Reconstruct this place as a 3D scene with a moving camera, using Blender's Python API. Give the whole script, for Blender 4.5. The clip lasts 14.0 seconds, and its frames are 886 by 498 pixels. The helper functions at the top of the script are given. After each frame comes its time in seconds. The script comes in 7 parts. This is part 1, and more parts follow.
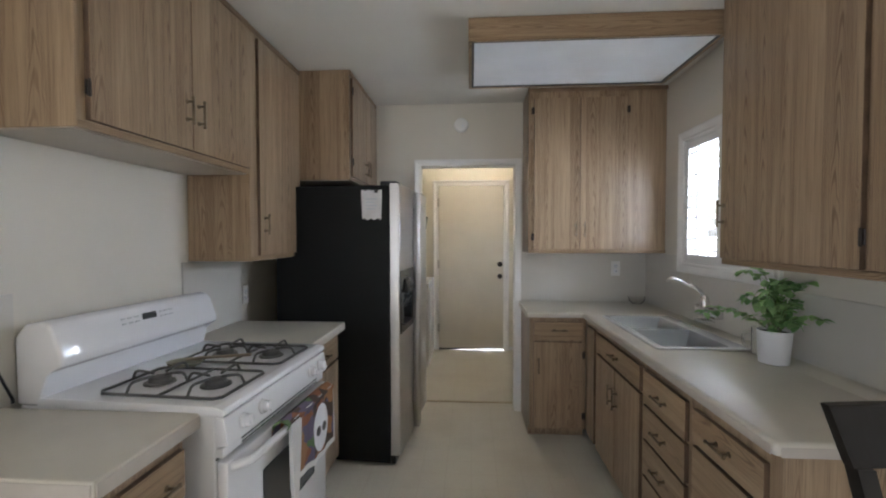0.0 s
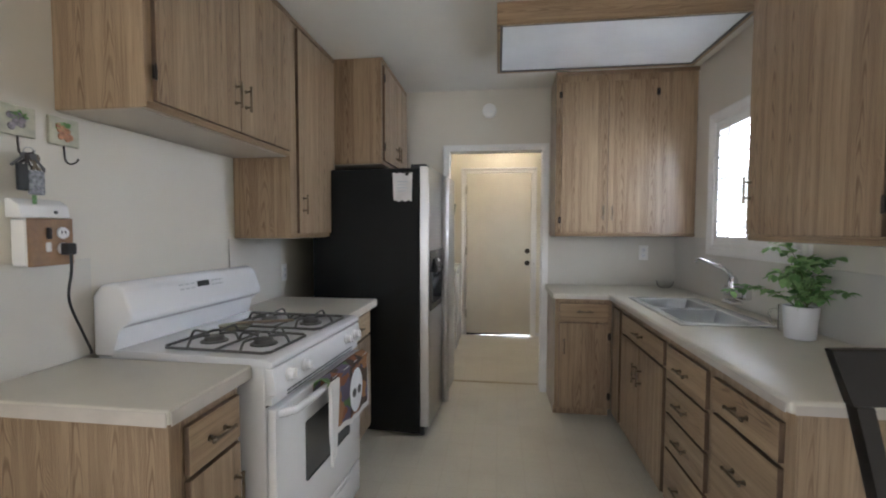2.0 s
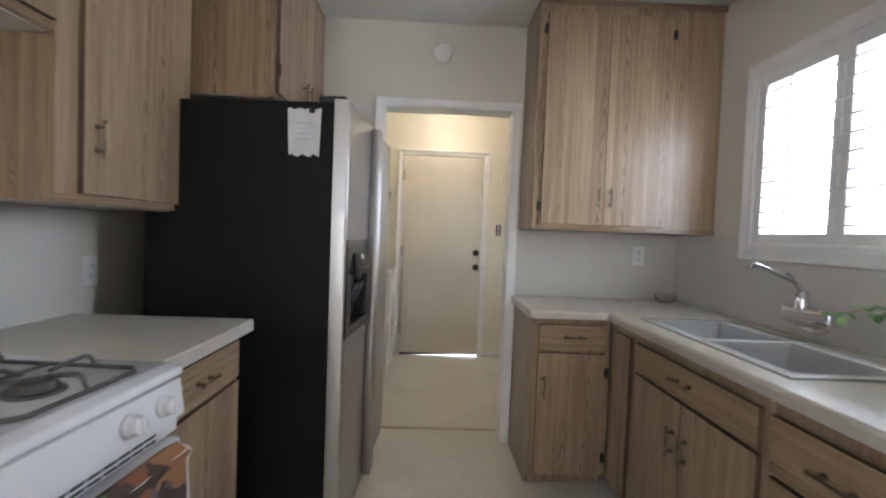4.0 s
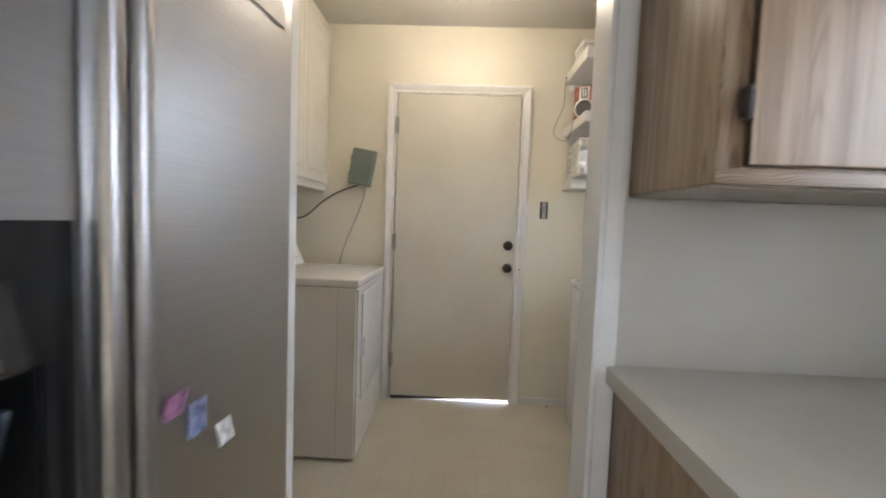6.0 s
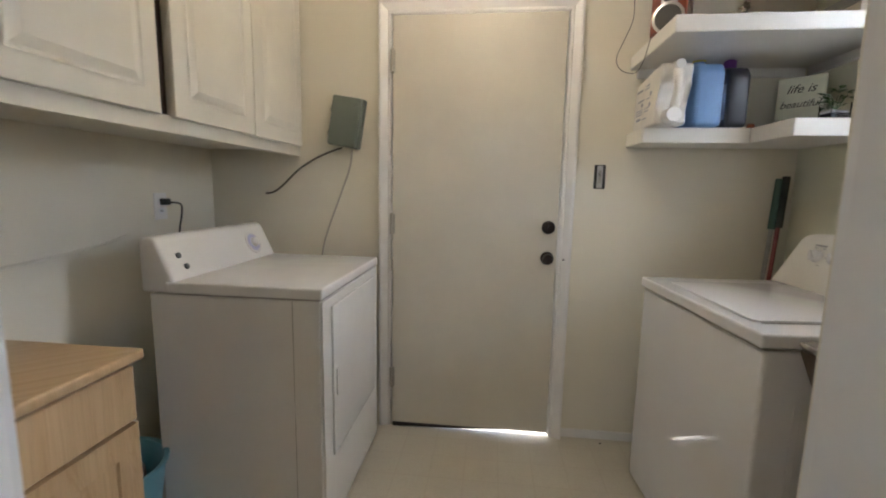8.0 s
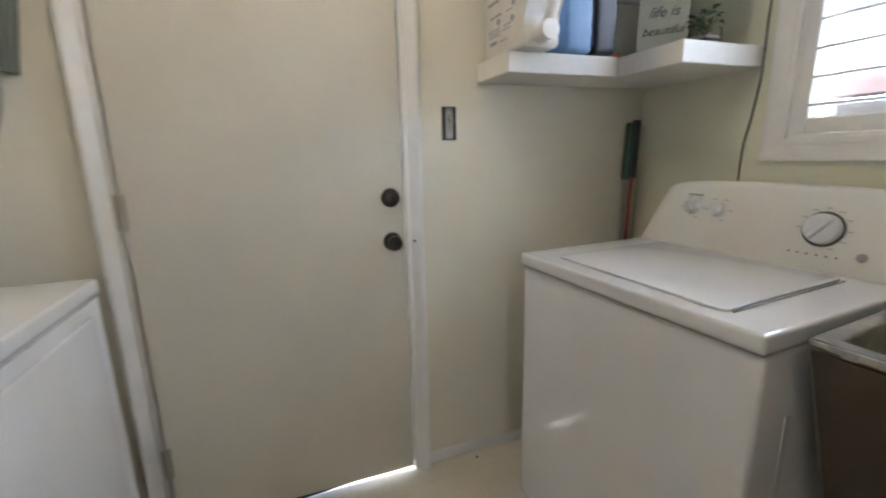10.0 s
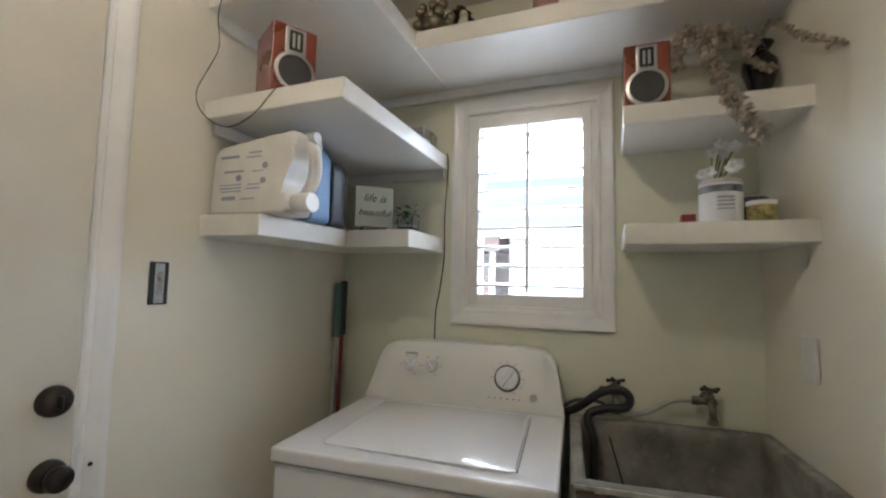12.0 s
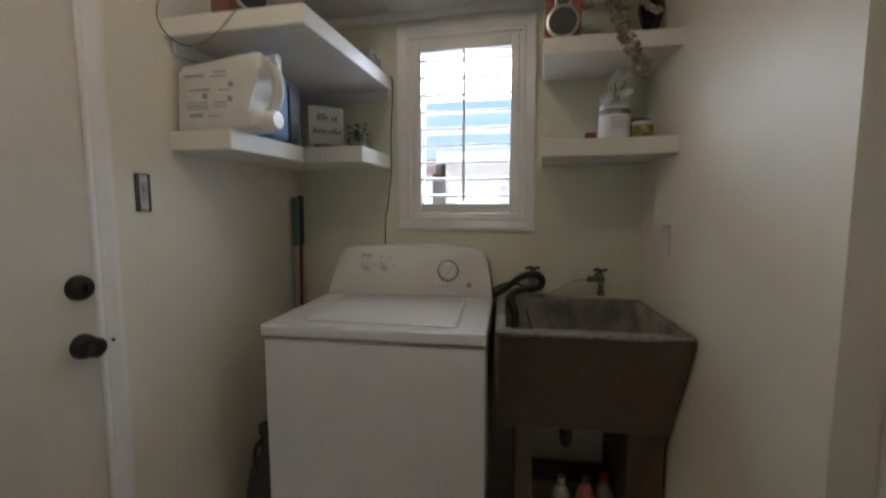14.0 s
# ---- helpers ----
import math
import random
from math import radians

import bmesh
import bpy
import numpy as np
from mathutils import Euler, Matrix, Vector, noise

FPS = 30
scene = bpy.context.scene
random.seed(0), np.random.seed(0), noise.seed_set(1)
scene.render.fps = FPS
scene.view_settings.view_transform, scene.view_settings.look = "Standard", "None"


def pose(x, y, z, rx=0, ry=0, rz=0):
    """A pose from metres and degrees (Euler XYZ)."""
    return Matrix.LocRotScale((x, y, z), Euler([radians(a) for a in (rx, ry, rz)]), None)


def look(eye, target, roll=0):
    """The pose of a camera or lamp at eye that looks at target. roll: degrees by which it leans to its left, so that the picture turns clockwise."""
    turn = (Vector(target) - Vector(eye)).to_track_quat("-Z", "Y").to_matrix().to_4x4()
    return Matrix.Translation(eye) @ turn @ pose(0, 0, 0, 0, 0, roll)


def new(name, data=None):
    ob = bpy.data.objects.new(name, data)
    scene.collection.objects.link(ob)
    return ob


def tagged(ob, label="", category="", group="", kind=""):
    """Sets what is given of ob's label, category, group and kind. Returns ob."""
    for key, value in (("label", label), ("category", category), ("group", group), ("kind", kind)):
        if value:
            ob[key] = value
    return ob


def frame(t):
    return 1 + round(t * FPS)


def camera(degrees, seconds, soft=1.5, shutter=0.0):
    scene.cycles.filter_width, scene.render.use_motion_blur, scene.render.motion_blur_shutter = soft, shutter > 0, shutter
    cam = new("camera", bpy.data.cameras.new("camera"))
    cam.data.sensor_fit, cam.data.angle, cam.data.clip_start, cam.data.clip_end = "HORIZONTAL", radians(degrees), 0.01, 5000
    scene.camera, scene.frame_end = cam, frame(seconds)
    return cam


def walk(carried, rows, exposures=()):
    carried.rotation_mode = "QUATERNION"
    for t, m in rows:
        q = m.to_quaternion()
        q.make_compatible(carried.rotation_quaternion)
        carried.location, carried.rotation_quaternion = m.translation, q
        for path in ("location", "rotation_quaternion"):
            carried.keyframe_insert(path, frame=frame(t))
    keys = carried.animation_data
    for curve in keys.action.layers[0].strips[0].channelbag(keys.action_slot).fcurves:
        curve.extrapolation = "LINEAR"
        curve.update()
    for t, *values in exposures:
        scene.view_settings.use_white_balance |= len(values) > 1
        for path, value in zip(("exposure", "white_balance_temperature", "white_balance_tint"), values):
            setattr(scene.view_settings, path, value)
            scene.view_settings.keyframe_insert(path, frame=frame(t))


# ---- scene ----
cam = camera(91.8, 14.0, 2.0, 0.4)
PATH = [
    (0, (-0.005, -0.107, 1.432), (-0.133, 1.888, 1.371), -0.1),
    (0.5, (0.022, -0.175, 1.414), (-0.177, 1.813, 1.328), -0.2),
    (1, (0.031, -0.223, 1.404), (-0.192, 1.763, 1.336), -0.5),
    (1.5, (0.026, -0.253, 1.39), (-0.212, 1.732, 1.327), -0.8),
    (2, (-0.001, -0.205, 1.359), (-0.256, 1.777, 1.264), 0.1),
    (2.5, (-0.078, -0.032, 1.333), (-0.239, 1.96, 1.259), 1.3),
    (2.7, (-0.112, 0.055, 1.323), (-0.183, 2.053, 1.267), 1.0),
    (4.8, (-0.109, 1.423, 1.231), (-0.033, 3.419, 1.135), 2.0),
    (5, (-0.081, 1.579, 1.241), (-0.035, 3.575, 1.127), 0.9),
    (5.5, (-0.018, 1.97, 1.242), (-0.021, 3.965, 1.105), 1.6),
    (6, (0.024, 2.381, 1.233), (-0.044, 4.375, 1.1), 2.1),
    (6.5, (0.039, 2.693, 1.228), (-0.043, 4.687, 1.09), 1.4),
    (7, (0.099, 2.908, 1.241), (-0.108, 4.887, 1.037), 1.0),
    (7.2, (0.094, 2.961, 1.252), (-0.159, 4.93, 1.012), 0.6),
    (9.3, (0.017, 3.537, 1.236), (0.182, 5.506, 0.93), 1.5),
    (9.5, (0.002, 3.619, 1.227), (0.278, 5.57, 0.884), 1.1),
    (10, (0.028, 3.82, 1.218), (0.693, 5.657, 0.788), -1.3),
    (10.5, (0.025, 3.967, 1.206), (1.198, 5.543, 0.831), 1.3),
    (11, (-0.043, 4.112, 1.263), (1.602, 5.219, 1.001), 1.2),
    (11.5, (-0.114, 4.173, 1.294), (1.711, 4.988, 1.22), 1.7),
    (12, (-0.199, 4.165, 1.344), (1.659, 4.889, 1.493), 1.2),
    (12.5, (-0.312, 4.183, 1.357), (1.562, 4.855, 1.551), 1.1),
    (13, (-0.399, 4.166, 1.355), (1.496, 4.767, 1.568), 0.2),
    (13.5, (-0.453, 4.129, 1.321), (1.47, 4.671, 1.407), -0.1),
    (14, (-0.469, 4.122, 1.279), (1.473, 4.561, 1.087), -0.0),
]
walk(cam, [(t, look(eye, target, roll)) for t, eye, target, roll in PATH], [
    (0.0, 1.75, 5750, 12), (2.5, 1.9, 5750, 12), (5.0, 2.05, 5700, 13), (6.5, 1.95, 5850, 13), (7.0, 1.72, 6000, 13), (9.5, 1.95, 5500, 12.5), (11.5, 1.85, 5450, 11.5), (12.5, 1.38, 5650, 12.5), (13.0, 1.2, 5700, 13), (13.5, 1.1, 5700, 13), (14.0, 0.95, 5650, 12.5)])

# ---- world, sun and lights ----
world = bpy.data.worlds.new("sky")
scene.world = world
world.use_nodes = True
sky = world.node_tree.nodes.new("ShaderNodeTexSky")
sky.sky_type, sky.sun_disc = "NISHITA", False
sky.sun_elevation, sky.sun_rotation = radians(50), radians(-51)
sky.dust_density, sky.ozone_density = 4.0, 0.5
world.node_tree.links.new(sky.outputs[0], world.node_tree.nodes["Background"].inputs[0])
world.node_tree.nodes["Background"].inputs[1].default_value = 0.15


def lamp(name, kind, energy, m, colour=(1, 1, 1), size=0.1, size_y=0.1):
    data = bpy.data.lights.new(name, kind)
    data.energy, data.color = energy, colour
    if kind == "AREA":
        data.shape, data.size, data.size_y = "RECTANGLE", size, size_y
    elif kind == "POINT":
        data.shadow_soft_size = size
    else:
        data.angle = size
    ob = new(name, data)
    ob.matrix_world = m
    return ob


lamp("sun", "SUN", 5.0, look((-5, 4, 7.5), (0, 0, 0)), (1, 0.95, 0.88), radians(0.5))
lamp("kitchen_window_light", "AREA", 30, look((1.85, 2.3, 1.72), (0.3, 2.3, 1.72)), (0.92, 0.97, 1), 1.9, 1.3)
lamp("kitchen_sky_light", "AREA", 48, look((2.05, 2.41, 2.85), (0.7, 2.35, 0.9)), (0.92, 0.97, 1), 1.0, 0.7)
lamp("laundry_window_light", "AREA", 72, look((2.3, 4.46, 2.42), (0.3, 4.46, 1.9)), (0.92, 0.97, 1), 2.6, 0.9)
# Added fill lamp at an unseen, invented opening in the west wall.
lamp("dining_fill_light", "AREA", 6.5, look((-1.40, -1.75, 1.15), (0.6, -1.0, 1.3)), (0.88, 0.94, 1), 1.6, 1.9)


# ---- materials ----
def nodes_of(name):
    m = bpy.data.materials.new(name)
    m.use_nodes = True
    nt = m.node_tree
    return m, nt, nt.nodes["Principled BSDF"]


def put(nt, socket, value):
    if isinstance(value, bpy.types.NodeSocket):
        nt.links.new(value, socket)
    elif value is not None:
        socket.default_value = value


def math_node(nt, op, a, b=None):
    n = nt.nodes.new("ShaderNodeMath")
    n.operation = op
    put(nt, n.inputs[0], a)
    put(nt, n.inputs[1], b)
    return n.outputs[0]


def mixed(nt, f, a, b, kind="MIX"):
    n = nt.nodes.new("ShaderNodeMix")
    n.data_type, n.blend_type = "RGBA", kind
    put(nt, n.inputs[0], f)
    put(nt, n.inputs[6], a)
    put(nt, n.inputs[7], b)
    return n.outputs[2]


def noise_node(nt, vec, scale, detail=4.0, rough=0.55):
    n = nt.nodes.new("ShaderNodeTexNoise")
    n.inputs["Scale"].default_value, n.inputs["Detail"].default_value, n.inputs["Roughness"].default_value = scale, detail, rough
    put(nt, n.inputs["Vector"], vec)
    return n.outputs[0]


def ramp(nt, f, lo, hi):
    n = nt.nodes.new("ShaderNodeMapRange")
    put(nt, n.inputs[0], f)
    n.inputs[1].default_value, n.inputs[2].default_value = lo, hi
    return n.outputs[0]


def coords(nt, scale=(1, 1, 1), shuffle=True):
    tc = nt.nodes.new("ShaderNodeTexCoord")
    mp = nt.nodes.new("ShaderNodeMapping")
    mp.inputs["Scale"].default_value = scale
    nt.links.new(tc.outputs["Object"], mp.inputs[0])
    if shuffle:
        info = nt.nodes.new("ShaderNodeObjectInfo")
        c = nt.nodes.new("ShaderNodeCombineXYZ")
        r = math_node(nt, "MULTIPLY", info.outputs["Random"], 7.0)
        for i in range(3):
            nt.links.new(r, c.inputs[i])
        nt.links.new(c.outputs[0], mp.inputs["Location"])
    return mp.outputs[0]


def bump(nt, bsdf, height, strength, distance=0.002):
    n = nt.nodes.new("ShaderNodeBump")
    n.inputs["Strength"].default_value, n.inputs["Distance"].default_value = strength, distance
    nt.links.new(height, n.inputs["Height"])
    nt.links.new(n.outputs[0], bsdf.inputs["Normal"])


def rgba(c):
    return (c[0], c[1], c[2], 1)


def plain(name, colour, rough=0.5, metal=0.0, vary=0.06, scale=3.0, fine=60.0, relief=0.15, dirt=None, coat=0.0, rough_vary=0.08):
    """A surface with cloudy variation, fine grain and a little relief; dirt: a second colour in patches."""
    m, nt, b = nodes_of(name)
    v = coords(nt)
    cloud, grain = noise_node(nt, v, scale), noise_node(nt, v, fine, 3)
    dark = tuple(c * (1 - 2.2 * vary) for c in colour)
    light = tuple(min(1, c * (1 + 1.2 * vary)) for c in colour)
    col = mixed(nt, ramp(nt, cloud, 0.3, 0.7), rgba(dark), rgba(light))
    col = mixed(nt, math_node(nt, "MULTIPLY", ramp(nt, grain, 0.35, 0.75), vary * 1.5), col, rgba(tuple(c * 0.75 for c in colour)))
    if dirt:
        col = mixed(nt, math_node(nt, "MULTIPLY", ramp(nt, noise_node(nt, v, scale * 2.3, 6, 0.65), 0.52, 0.72), 0.7), col, rgba(dirt))
    put(nt, b.inputs["Base Color"], col)
    r = math_node(nt, "ADD", math_node(nt, "MULTIPLY", cloud, rough_vary * 2), rough - rough_vary)
    put(nt, b.inputs["Roughness"], r)
    b.inputs["Metallic"].default_value = metal
    b.inputs["Coat Weight"].default_value = coat
    b.inputs["Coat Roughness"].default_value = 0.04
    if relief:
        bump(nt, b, grain, relief)
    return m


def wood(name, light, dark, upright=True, plank=0.105, rough=0.31):
    """Oak-look laminate: planks with straight and arched grain."""
    m, nt, b = nodes_of(name)
    v = coords(nt)
    sep = nt.nodes.new("ShaderNodeSeparateXYZ")
    nt.links.new(v, sep.inputs[0])
    xy = math_node(nt, "ADD", sep.outputs[0], sep.outputs[1])
    across, along = (xy, sep.outputs[2]) if upright else (sep.outputs[2], xy)
    cell = math_node(nt, "DIVIDE", across, plank)
    idx = math_node(nt, "FLOOR", cell)
    local = math_node(nt, "SUBTRACT", math_node(nt, "FRACT", cell), 0.5)
    white = nt.nodes.new("ShaderNodeTexWhiteNoise")
    white.noise_dimensions = "1D"
    nt.links.new(idx, white.inputs["W"])
    rnd = white.outputs["Value"]
    warp = nt.nodes.new("ShaderNodeCombineXYZ")
    put(nt, warp.inputs[0], math_node(nt, "MULTIPLY", across, 9.0))
    put(nt, warp.inputs[1], math_node(nt, "MULTIPLY", along, 2.0))
    put(nt, warp.inputs[2], math_node(nt, "MULTIPLY", rnd, 40.0))
    wob = noise_node(nt, warp.outputs[0], 1.0, 3)
    centre = math_node(nt, "ADD", local, math_node(nt, "MULTIPLY", math_node(nt, "SUBTRACT", wob, 0.5), 0.9))
    arch = math_node(nt, "MULTIPLY", math_node(nt, "MULTIPLY", centre, centre), 3.6)
    phase = math_node(nt, "ADD", math_node(nt, "ADD", math_node(nt, "MULTIPLY", along, 0.6), arch), math_node(nt, "MULTIPLY", rnd, 9.0))
    rings = math_node(nt, "SINE", math_node(nt, "MULTIPLY", phase, 95.0))
    streak = nt.nodes.new("ShaderNodeCombineXYZ")
    put(nt, streak.inputs[0], math_node(nt, "MULTIPLY", across, 260.0))
    put(nt, streak.inputs[1], math_node(nt, "MULTIPLY", along, 5.0))
    put(nt, streak.inputs[2], math_node(nt, "MULTIPLY", rnd, 20.0))
    pores = noise_node(nt, streak.outputs[0], 1.0, 3, 0.6)
    wide = nt.nodes.new("ShaderNodeCombineXYZ")
    put(nt, wide.inputs[0], math_node(nt, "MULTIPLY", across, 38.0))
    put(nt, wide.inputs[1], math_node(nt, "MULTIPLY", along, 1.3))
    bands = noise_node(nt, wide.outputs[0], 1.0, 3, 0.5)
    f = math_node(nt, "MULTIPLY", ramp(nt, rings, 0.1, 1.0), ramp(nt, math_node(nt, "ADD", bands, math_node(nt, "MULTIPLY", rnd, 0.3)), 0.45, 0.8))
    f = math_node(nt, "MULTIPLY", f, ramp(nt, rnd, 0.2, 0.4))
    mid = tuple((p + q) / 2 for p, q in zip(light, dark))
    col = mixed(nt, ramp(nt, bands, 0.3, 0.7), rgba(light), rgba(mid))
    col = mixed(nt, math_node(nt, "MULTIPLY", rnd, 0.35), col, rgba(tuple(c * 0.85 for c in mid)))
    col = mixed(nt, math_node(nt, "MULTIPLY", f, 0.95), col, rgba(dark))
    col = mixed(nt, math_node(nt, "MULTIPLY", ramp(nt, pores, 0.47, 0.70), 0.5), col, rgba(tuple(c * 0.8 for c in dark)))
    put(nt, b.inputs["Base Color"], col)
    put(nt, b.inputs["Roughness"], math_node(nt, "ADD", math_node(nt, "MULTIPLY", bands, 0.15), rough - 0.07))
    bump(nt, b, pores, 0.25, 0.001)
    return m


def vinyl(name):
    """Cream sheet vinyl with a faint embossed tile pattern and scuffs."""
    m, nt, b = nodes_of(name)
    v = coords(nt, shuffle=False)
    br = nt.nodes.new("ShaderNodeTexBrick")
    br.offset, br.squash = 0.0, 1.0
    br.inputs["Scale"].default_value = 1.0
    br.inputs["Brick Width"].default_value = br.inputs["Row Height"].default_value = 0.152
    br.inputs["Mortar Size"].default_value, br.inputs["Mortar Smooth"].default_value = 0.004, 0.6
    nt.links.new(v, br.inputs["Vector"])
    br.inputs["Color1"].default_value, br.inputs["Color2"].default_value = (0.68, 0.64, 0.54, 1), (0.66, 0.62, 0.52, 1)
    br.inputs["Mortar"].default_value = (0.63, 0.585, 0.485, 1)
    cloud, speck = noise_node(nt, v, 2.2, 6, 0.6), noise_node(nt, v, 85, 3)
    col = mixed(nt, math_node(nt, "MULTIPLY", ramp(nt, cloud, 0.45, 0.75), 0.35), br.outputs[0], (0.47, 0.42, 0.33, 1))
    col = mixed(nt, math_node(nt, "MULTIPLY", ramp(nt, speck, 0.5, 0.7), 0.22), col, (0.44, 0.39, 0.30, 1))
    put(nt, b.inputs["Base Color"], col)
    put(nt, b.inputs["Roughness"], math_node(nt, "ADD", math_node(nt, "MULTIPLY", cloud, 0.2), 0.27))
    bump(nt, b, math_node(nt, "ADD", math_node(nt, "MULTIPLY", br.outputs[1], -0.6), math_node(nt, "MULTIPLY", speck, 0.5)), 0.3, 0.0015)
    return m


def steel(name, colour=(0.52, 0.51, 0.5), rough=0.36, along=(2, 2, 260)):
    """Brushed stainless steel, smudged."""
    m, nt, b = nodes_of(name)
    brush = noise_node(nt, coords(nt, along), 1.0, 3)
    smudge = noise_node(nt, coords(nt), 5.0, 5, 0.6)
    put(nt, b.inputs["Base Color"], mixed(nt, ramp(nt, brush, 0.3, 0.7), rgba(tuple(c * 0.92 for c in colour)), rgba(colour)))
    b.inputs["Metallic"].default_value = 1
    put(nt, b.inputs["Roughness"], math_node(nt, "ADD", math_node(nt, "MULTIPLY", smudge, 0.16), rough - 0.08))
    bump(nt, b, brush, 0.05, 0.0006)
    return m


def glass(name, colour=(1, 1, 1), rough=0.0):
    m, nt, b = nodes_of(name)
    b.inputs["Base Color"].default_value = rgba(colour)
    b.inputs["Transmission Weight"].default_value = 1
    b.inputs["IOR"].default_value = 1.45
    put(nt, b.inputs["Roughness"], math_node(nt, "MULTIPLY", noise_node(nt, coords(nt), 6.0), 0.05 + rough))
    return m


def glow(name, colour, strength):
    m, nt, b = nodes_of(name)
    b.inputs["Base Color"].default_value = rgba(colour)
    b.inputs["Emission Color"].default_value = rgba(colour)
    b.inputs["Emission Strength"].default_value = strength
    return m


OAK = wood("oak_laminate_upright", (0.445, 0.325, 0.205), (0.16, 0.098, 0.054))
OAK_ACROSS = wood("oak_laminate_across", (0.42, 0.30, 0.18), (0.155, 0.095, 0.052), False)
OAK_EDGE = plain("dark_door_edge", (0.12, 0.074, 0.043), 0.5, vary=0.2, scale=12, fine=90)
UNDERSIDE = plain("beige_underside_paint", (0.42, 0.37, 0.31), 0.45, vary=0.05, scale=4, fine=80)
OAK_FRAME = plain("oak_frame_stain", (0.27, 0.185, 0.115), 0.45, vary=0.14, scale=8, fine=90)
MAPLE = wood("pale_maple", (0.62, 0.44, 0.25), (0.50, 0.33, 0.17), True, 0.3, 0.4)
WALL = plain("kitchen_wall_paint", (0.70, 0.655, 0.57), 0.5, vary=0.025, scale=1.3, fine=160, relief=0.12)
WALL_E = plain("green_cream_wall_paint", (0.765, 0.765, 0.62), 0.38, vary=0.03, scale=1.3, fine=160, relief=0.12)
WALL_L = plain("laundry_wall_paint", (0.80, 0.76, 0.64), 0.42, vary=0.03, scale=1.3, fine=160, relief=0.12)
CEIL = plain("ceiling_paint", (0.70, 0.68, 0.63), 0.75, vary=0.03, scale=1.5, fine=140, relief=0.3)
SPLASH = plain("backsplash_laminate", (0.63, 0.60, 0.545), 0.37, vary=0.03, scale=2, fine=110, relief=0)
TRIM = plain("white_trim_paint", (0.83, 0.82, 0.80), 0.32, vary=0.03, scale=6, fine=80, relief=0.08)
DOORPAINT = plain("cream_door_paint", (0.63, 0.595, 0.51), 0.38, vary=0.03, scale=3, fine=70, relief=0.1)
CABWHITE = plain("cream_cabinet_paint", (0.74, 0.71, 0.62), 0.36, vary=0.03, scale=4, fine=70, relief=0.1)
SHELFPAINT = plain("white_shelf_paint", (0.78, 0.755, 0.70), 0.34, vary=0.03, scale=4, fine=70, relief=0.08)
COUNTER = plain("cream_counter_laminate", (0.60, 0.56, 0.48), 0.35, vary=0.035, scale=4, fine=110, relief=0)
EDGEBAND = plain("laminate_edge_band", (0.52, 0.475, 0.42), 0.4, vary=0.05, scale=9, fine=110, relief=0)
ENAMEL = plain("white_enamel", (0.80, 0.80, 0.82), 0.06, vary=0.015, scale=3, fine=60, relief=0.01, coat=0.3, rough_vary=0.02)
CONSOLEW = plain("matt_white_console", (0.78, 0.77, 0.73), 0.42, vary=0.02, scale=3, fine=90, relief=0.03)
DRYERW = plain("warm_white_enamel", (0.78, 0.77, 0.75), 0.2, vary=0.02, scale=3, fine=90, relief=0.03, coat=0.2)
PORCELAIN = plain("sink_enamel", (0.80, 0.81, 0.82), 0.12, vary=0.02, scale=5, fine=50, relief=0, coat=0.5, rough_vary=0.03)
FRIDGEBLACK = plain("textured_black_steel", (0.010, 0.0105, 0.0105), 0.6, vary=0.1, scale=3, fine=220, relief=0.1)
FRIDGEBLACK.node_tree.nodes["Principled BSDF"].inputs["Specular IOR Level"].default_value = 0.25
BLACK = plain("black_plastic", (0.02, 0.02, 0.021), 0.35, vary=0.1, scale=10, fine=120, relief=0.05)
DARKGREY = plain("dark_grey_plastic", (0.07, 0.075, 0.08), 0.4, vary=0.1, scale=10)
IRON = plain("cast_iron_grate", (0.13, 0.125, 0.12), 0.5, metal=0.3, vary=0.2, scale=14, fine=150, relief=0.3)
BRONZE = plain("aged_bronze", (0.06, 0.05, 0.045), 0.35, metal=0.8, vary=0.25, scale=18, fine=120)
BRASS = plain("antique_brass", (0.23, 0.185, 0.13), 0.34, metal=0.9, vary=0.3, scale=30, fine=160)
TARNISH = plain("tarnished_brass", (0.22, 0.20, 0.17), 0.4, metal=0.85, vary=0.3, scale=40, fine=150)
CHROME = steel("chrome", (0.78, 0.78, 0.79), 0.12, (20, 20, 20))
STEEL = steel("brushed_stainless")
TUBSTONE = plain("weathered_concrete", (0.30, 0.285, 0.25), 0.7, vary=0.3, scale=7, fine=90, relief=0.6, dirt=(0.42, 0.40, 0.37))
TUBPAINT = plain("brown_tub_paint", (0.115, 0.085, 0.062), 0.42, vary=0.12, scale=5, fine=100, relief=0.25)
DARKWOOD = plain("black_brown_stained_wood", (0.009, 0.007, 0.006), 0.34, vary=0.2, scale=6, fine=90)
GLASS = glass("clear_glass")
FROST = plain("frosted_panel", (0.76, 0.79, 0.84), 0.19, vary=0.03, scale=4, fine=120, relief=0.05)
GREENBOX = plain("green_grey_plastic", (0.165, 0.19, 0.16), 0.4, vary=0.05, scale=8)
PAPER = plain("paper", (0.78, 0.79, 0.82), 0.8, vary=0.05, scale=12)
HOUSE = plain("neighbour_stucco", (0.75, 0.73, 0.70), 0.9, vary=0.05, scale=1.5, fine=40)
SHINGLE = plain("dark_shingle", (0.16, 0.12, 0.11), 0.9, vary=0.2, scale=3, fine=30)
ROOF = plain("neighbour_roof", (0.50, 0.48, 0.45), 0.9, vary=0.2, scale=3, fine=30)
GROUND = plain("concrete_yard", (0.42, 0.40, 0.37), 0.9, vary=0.12, scale=0.8, fine=25)
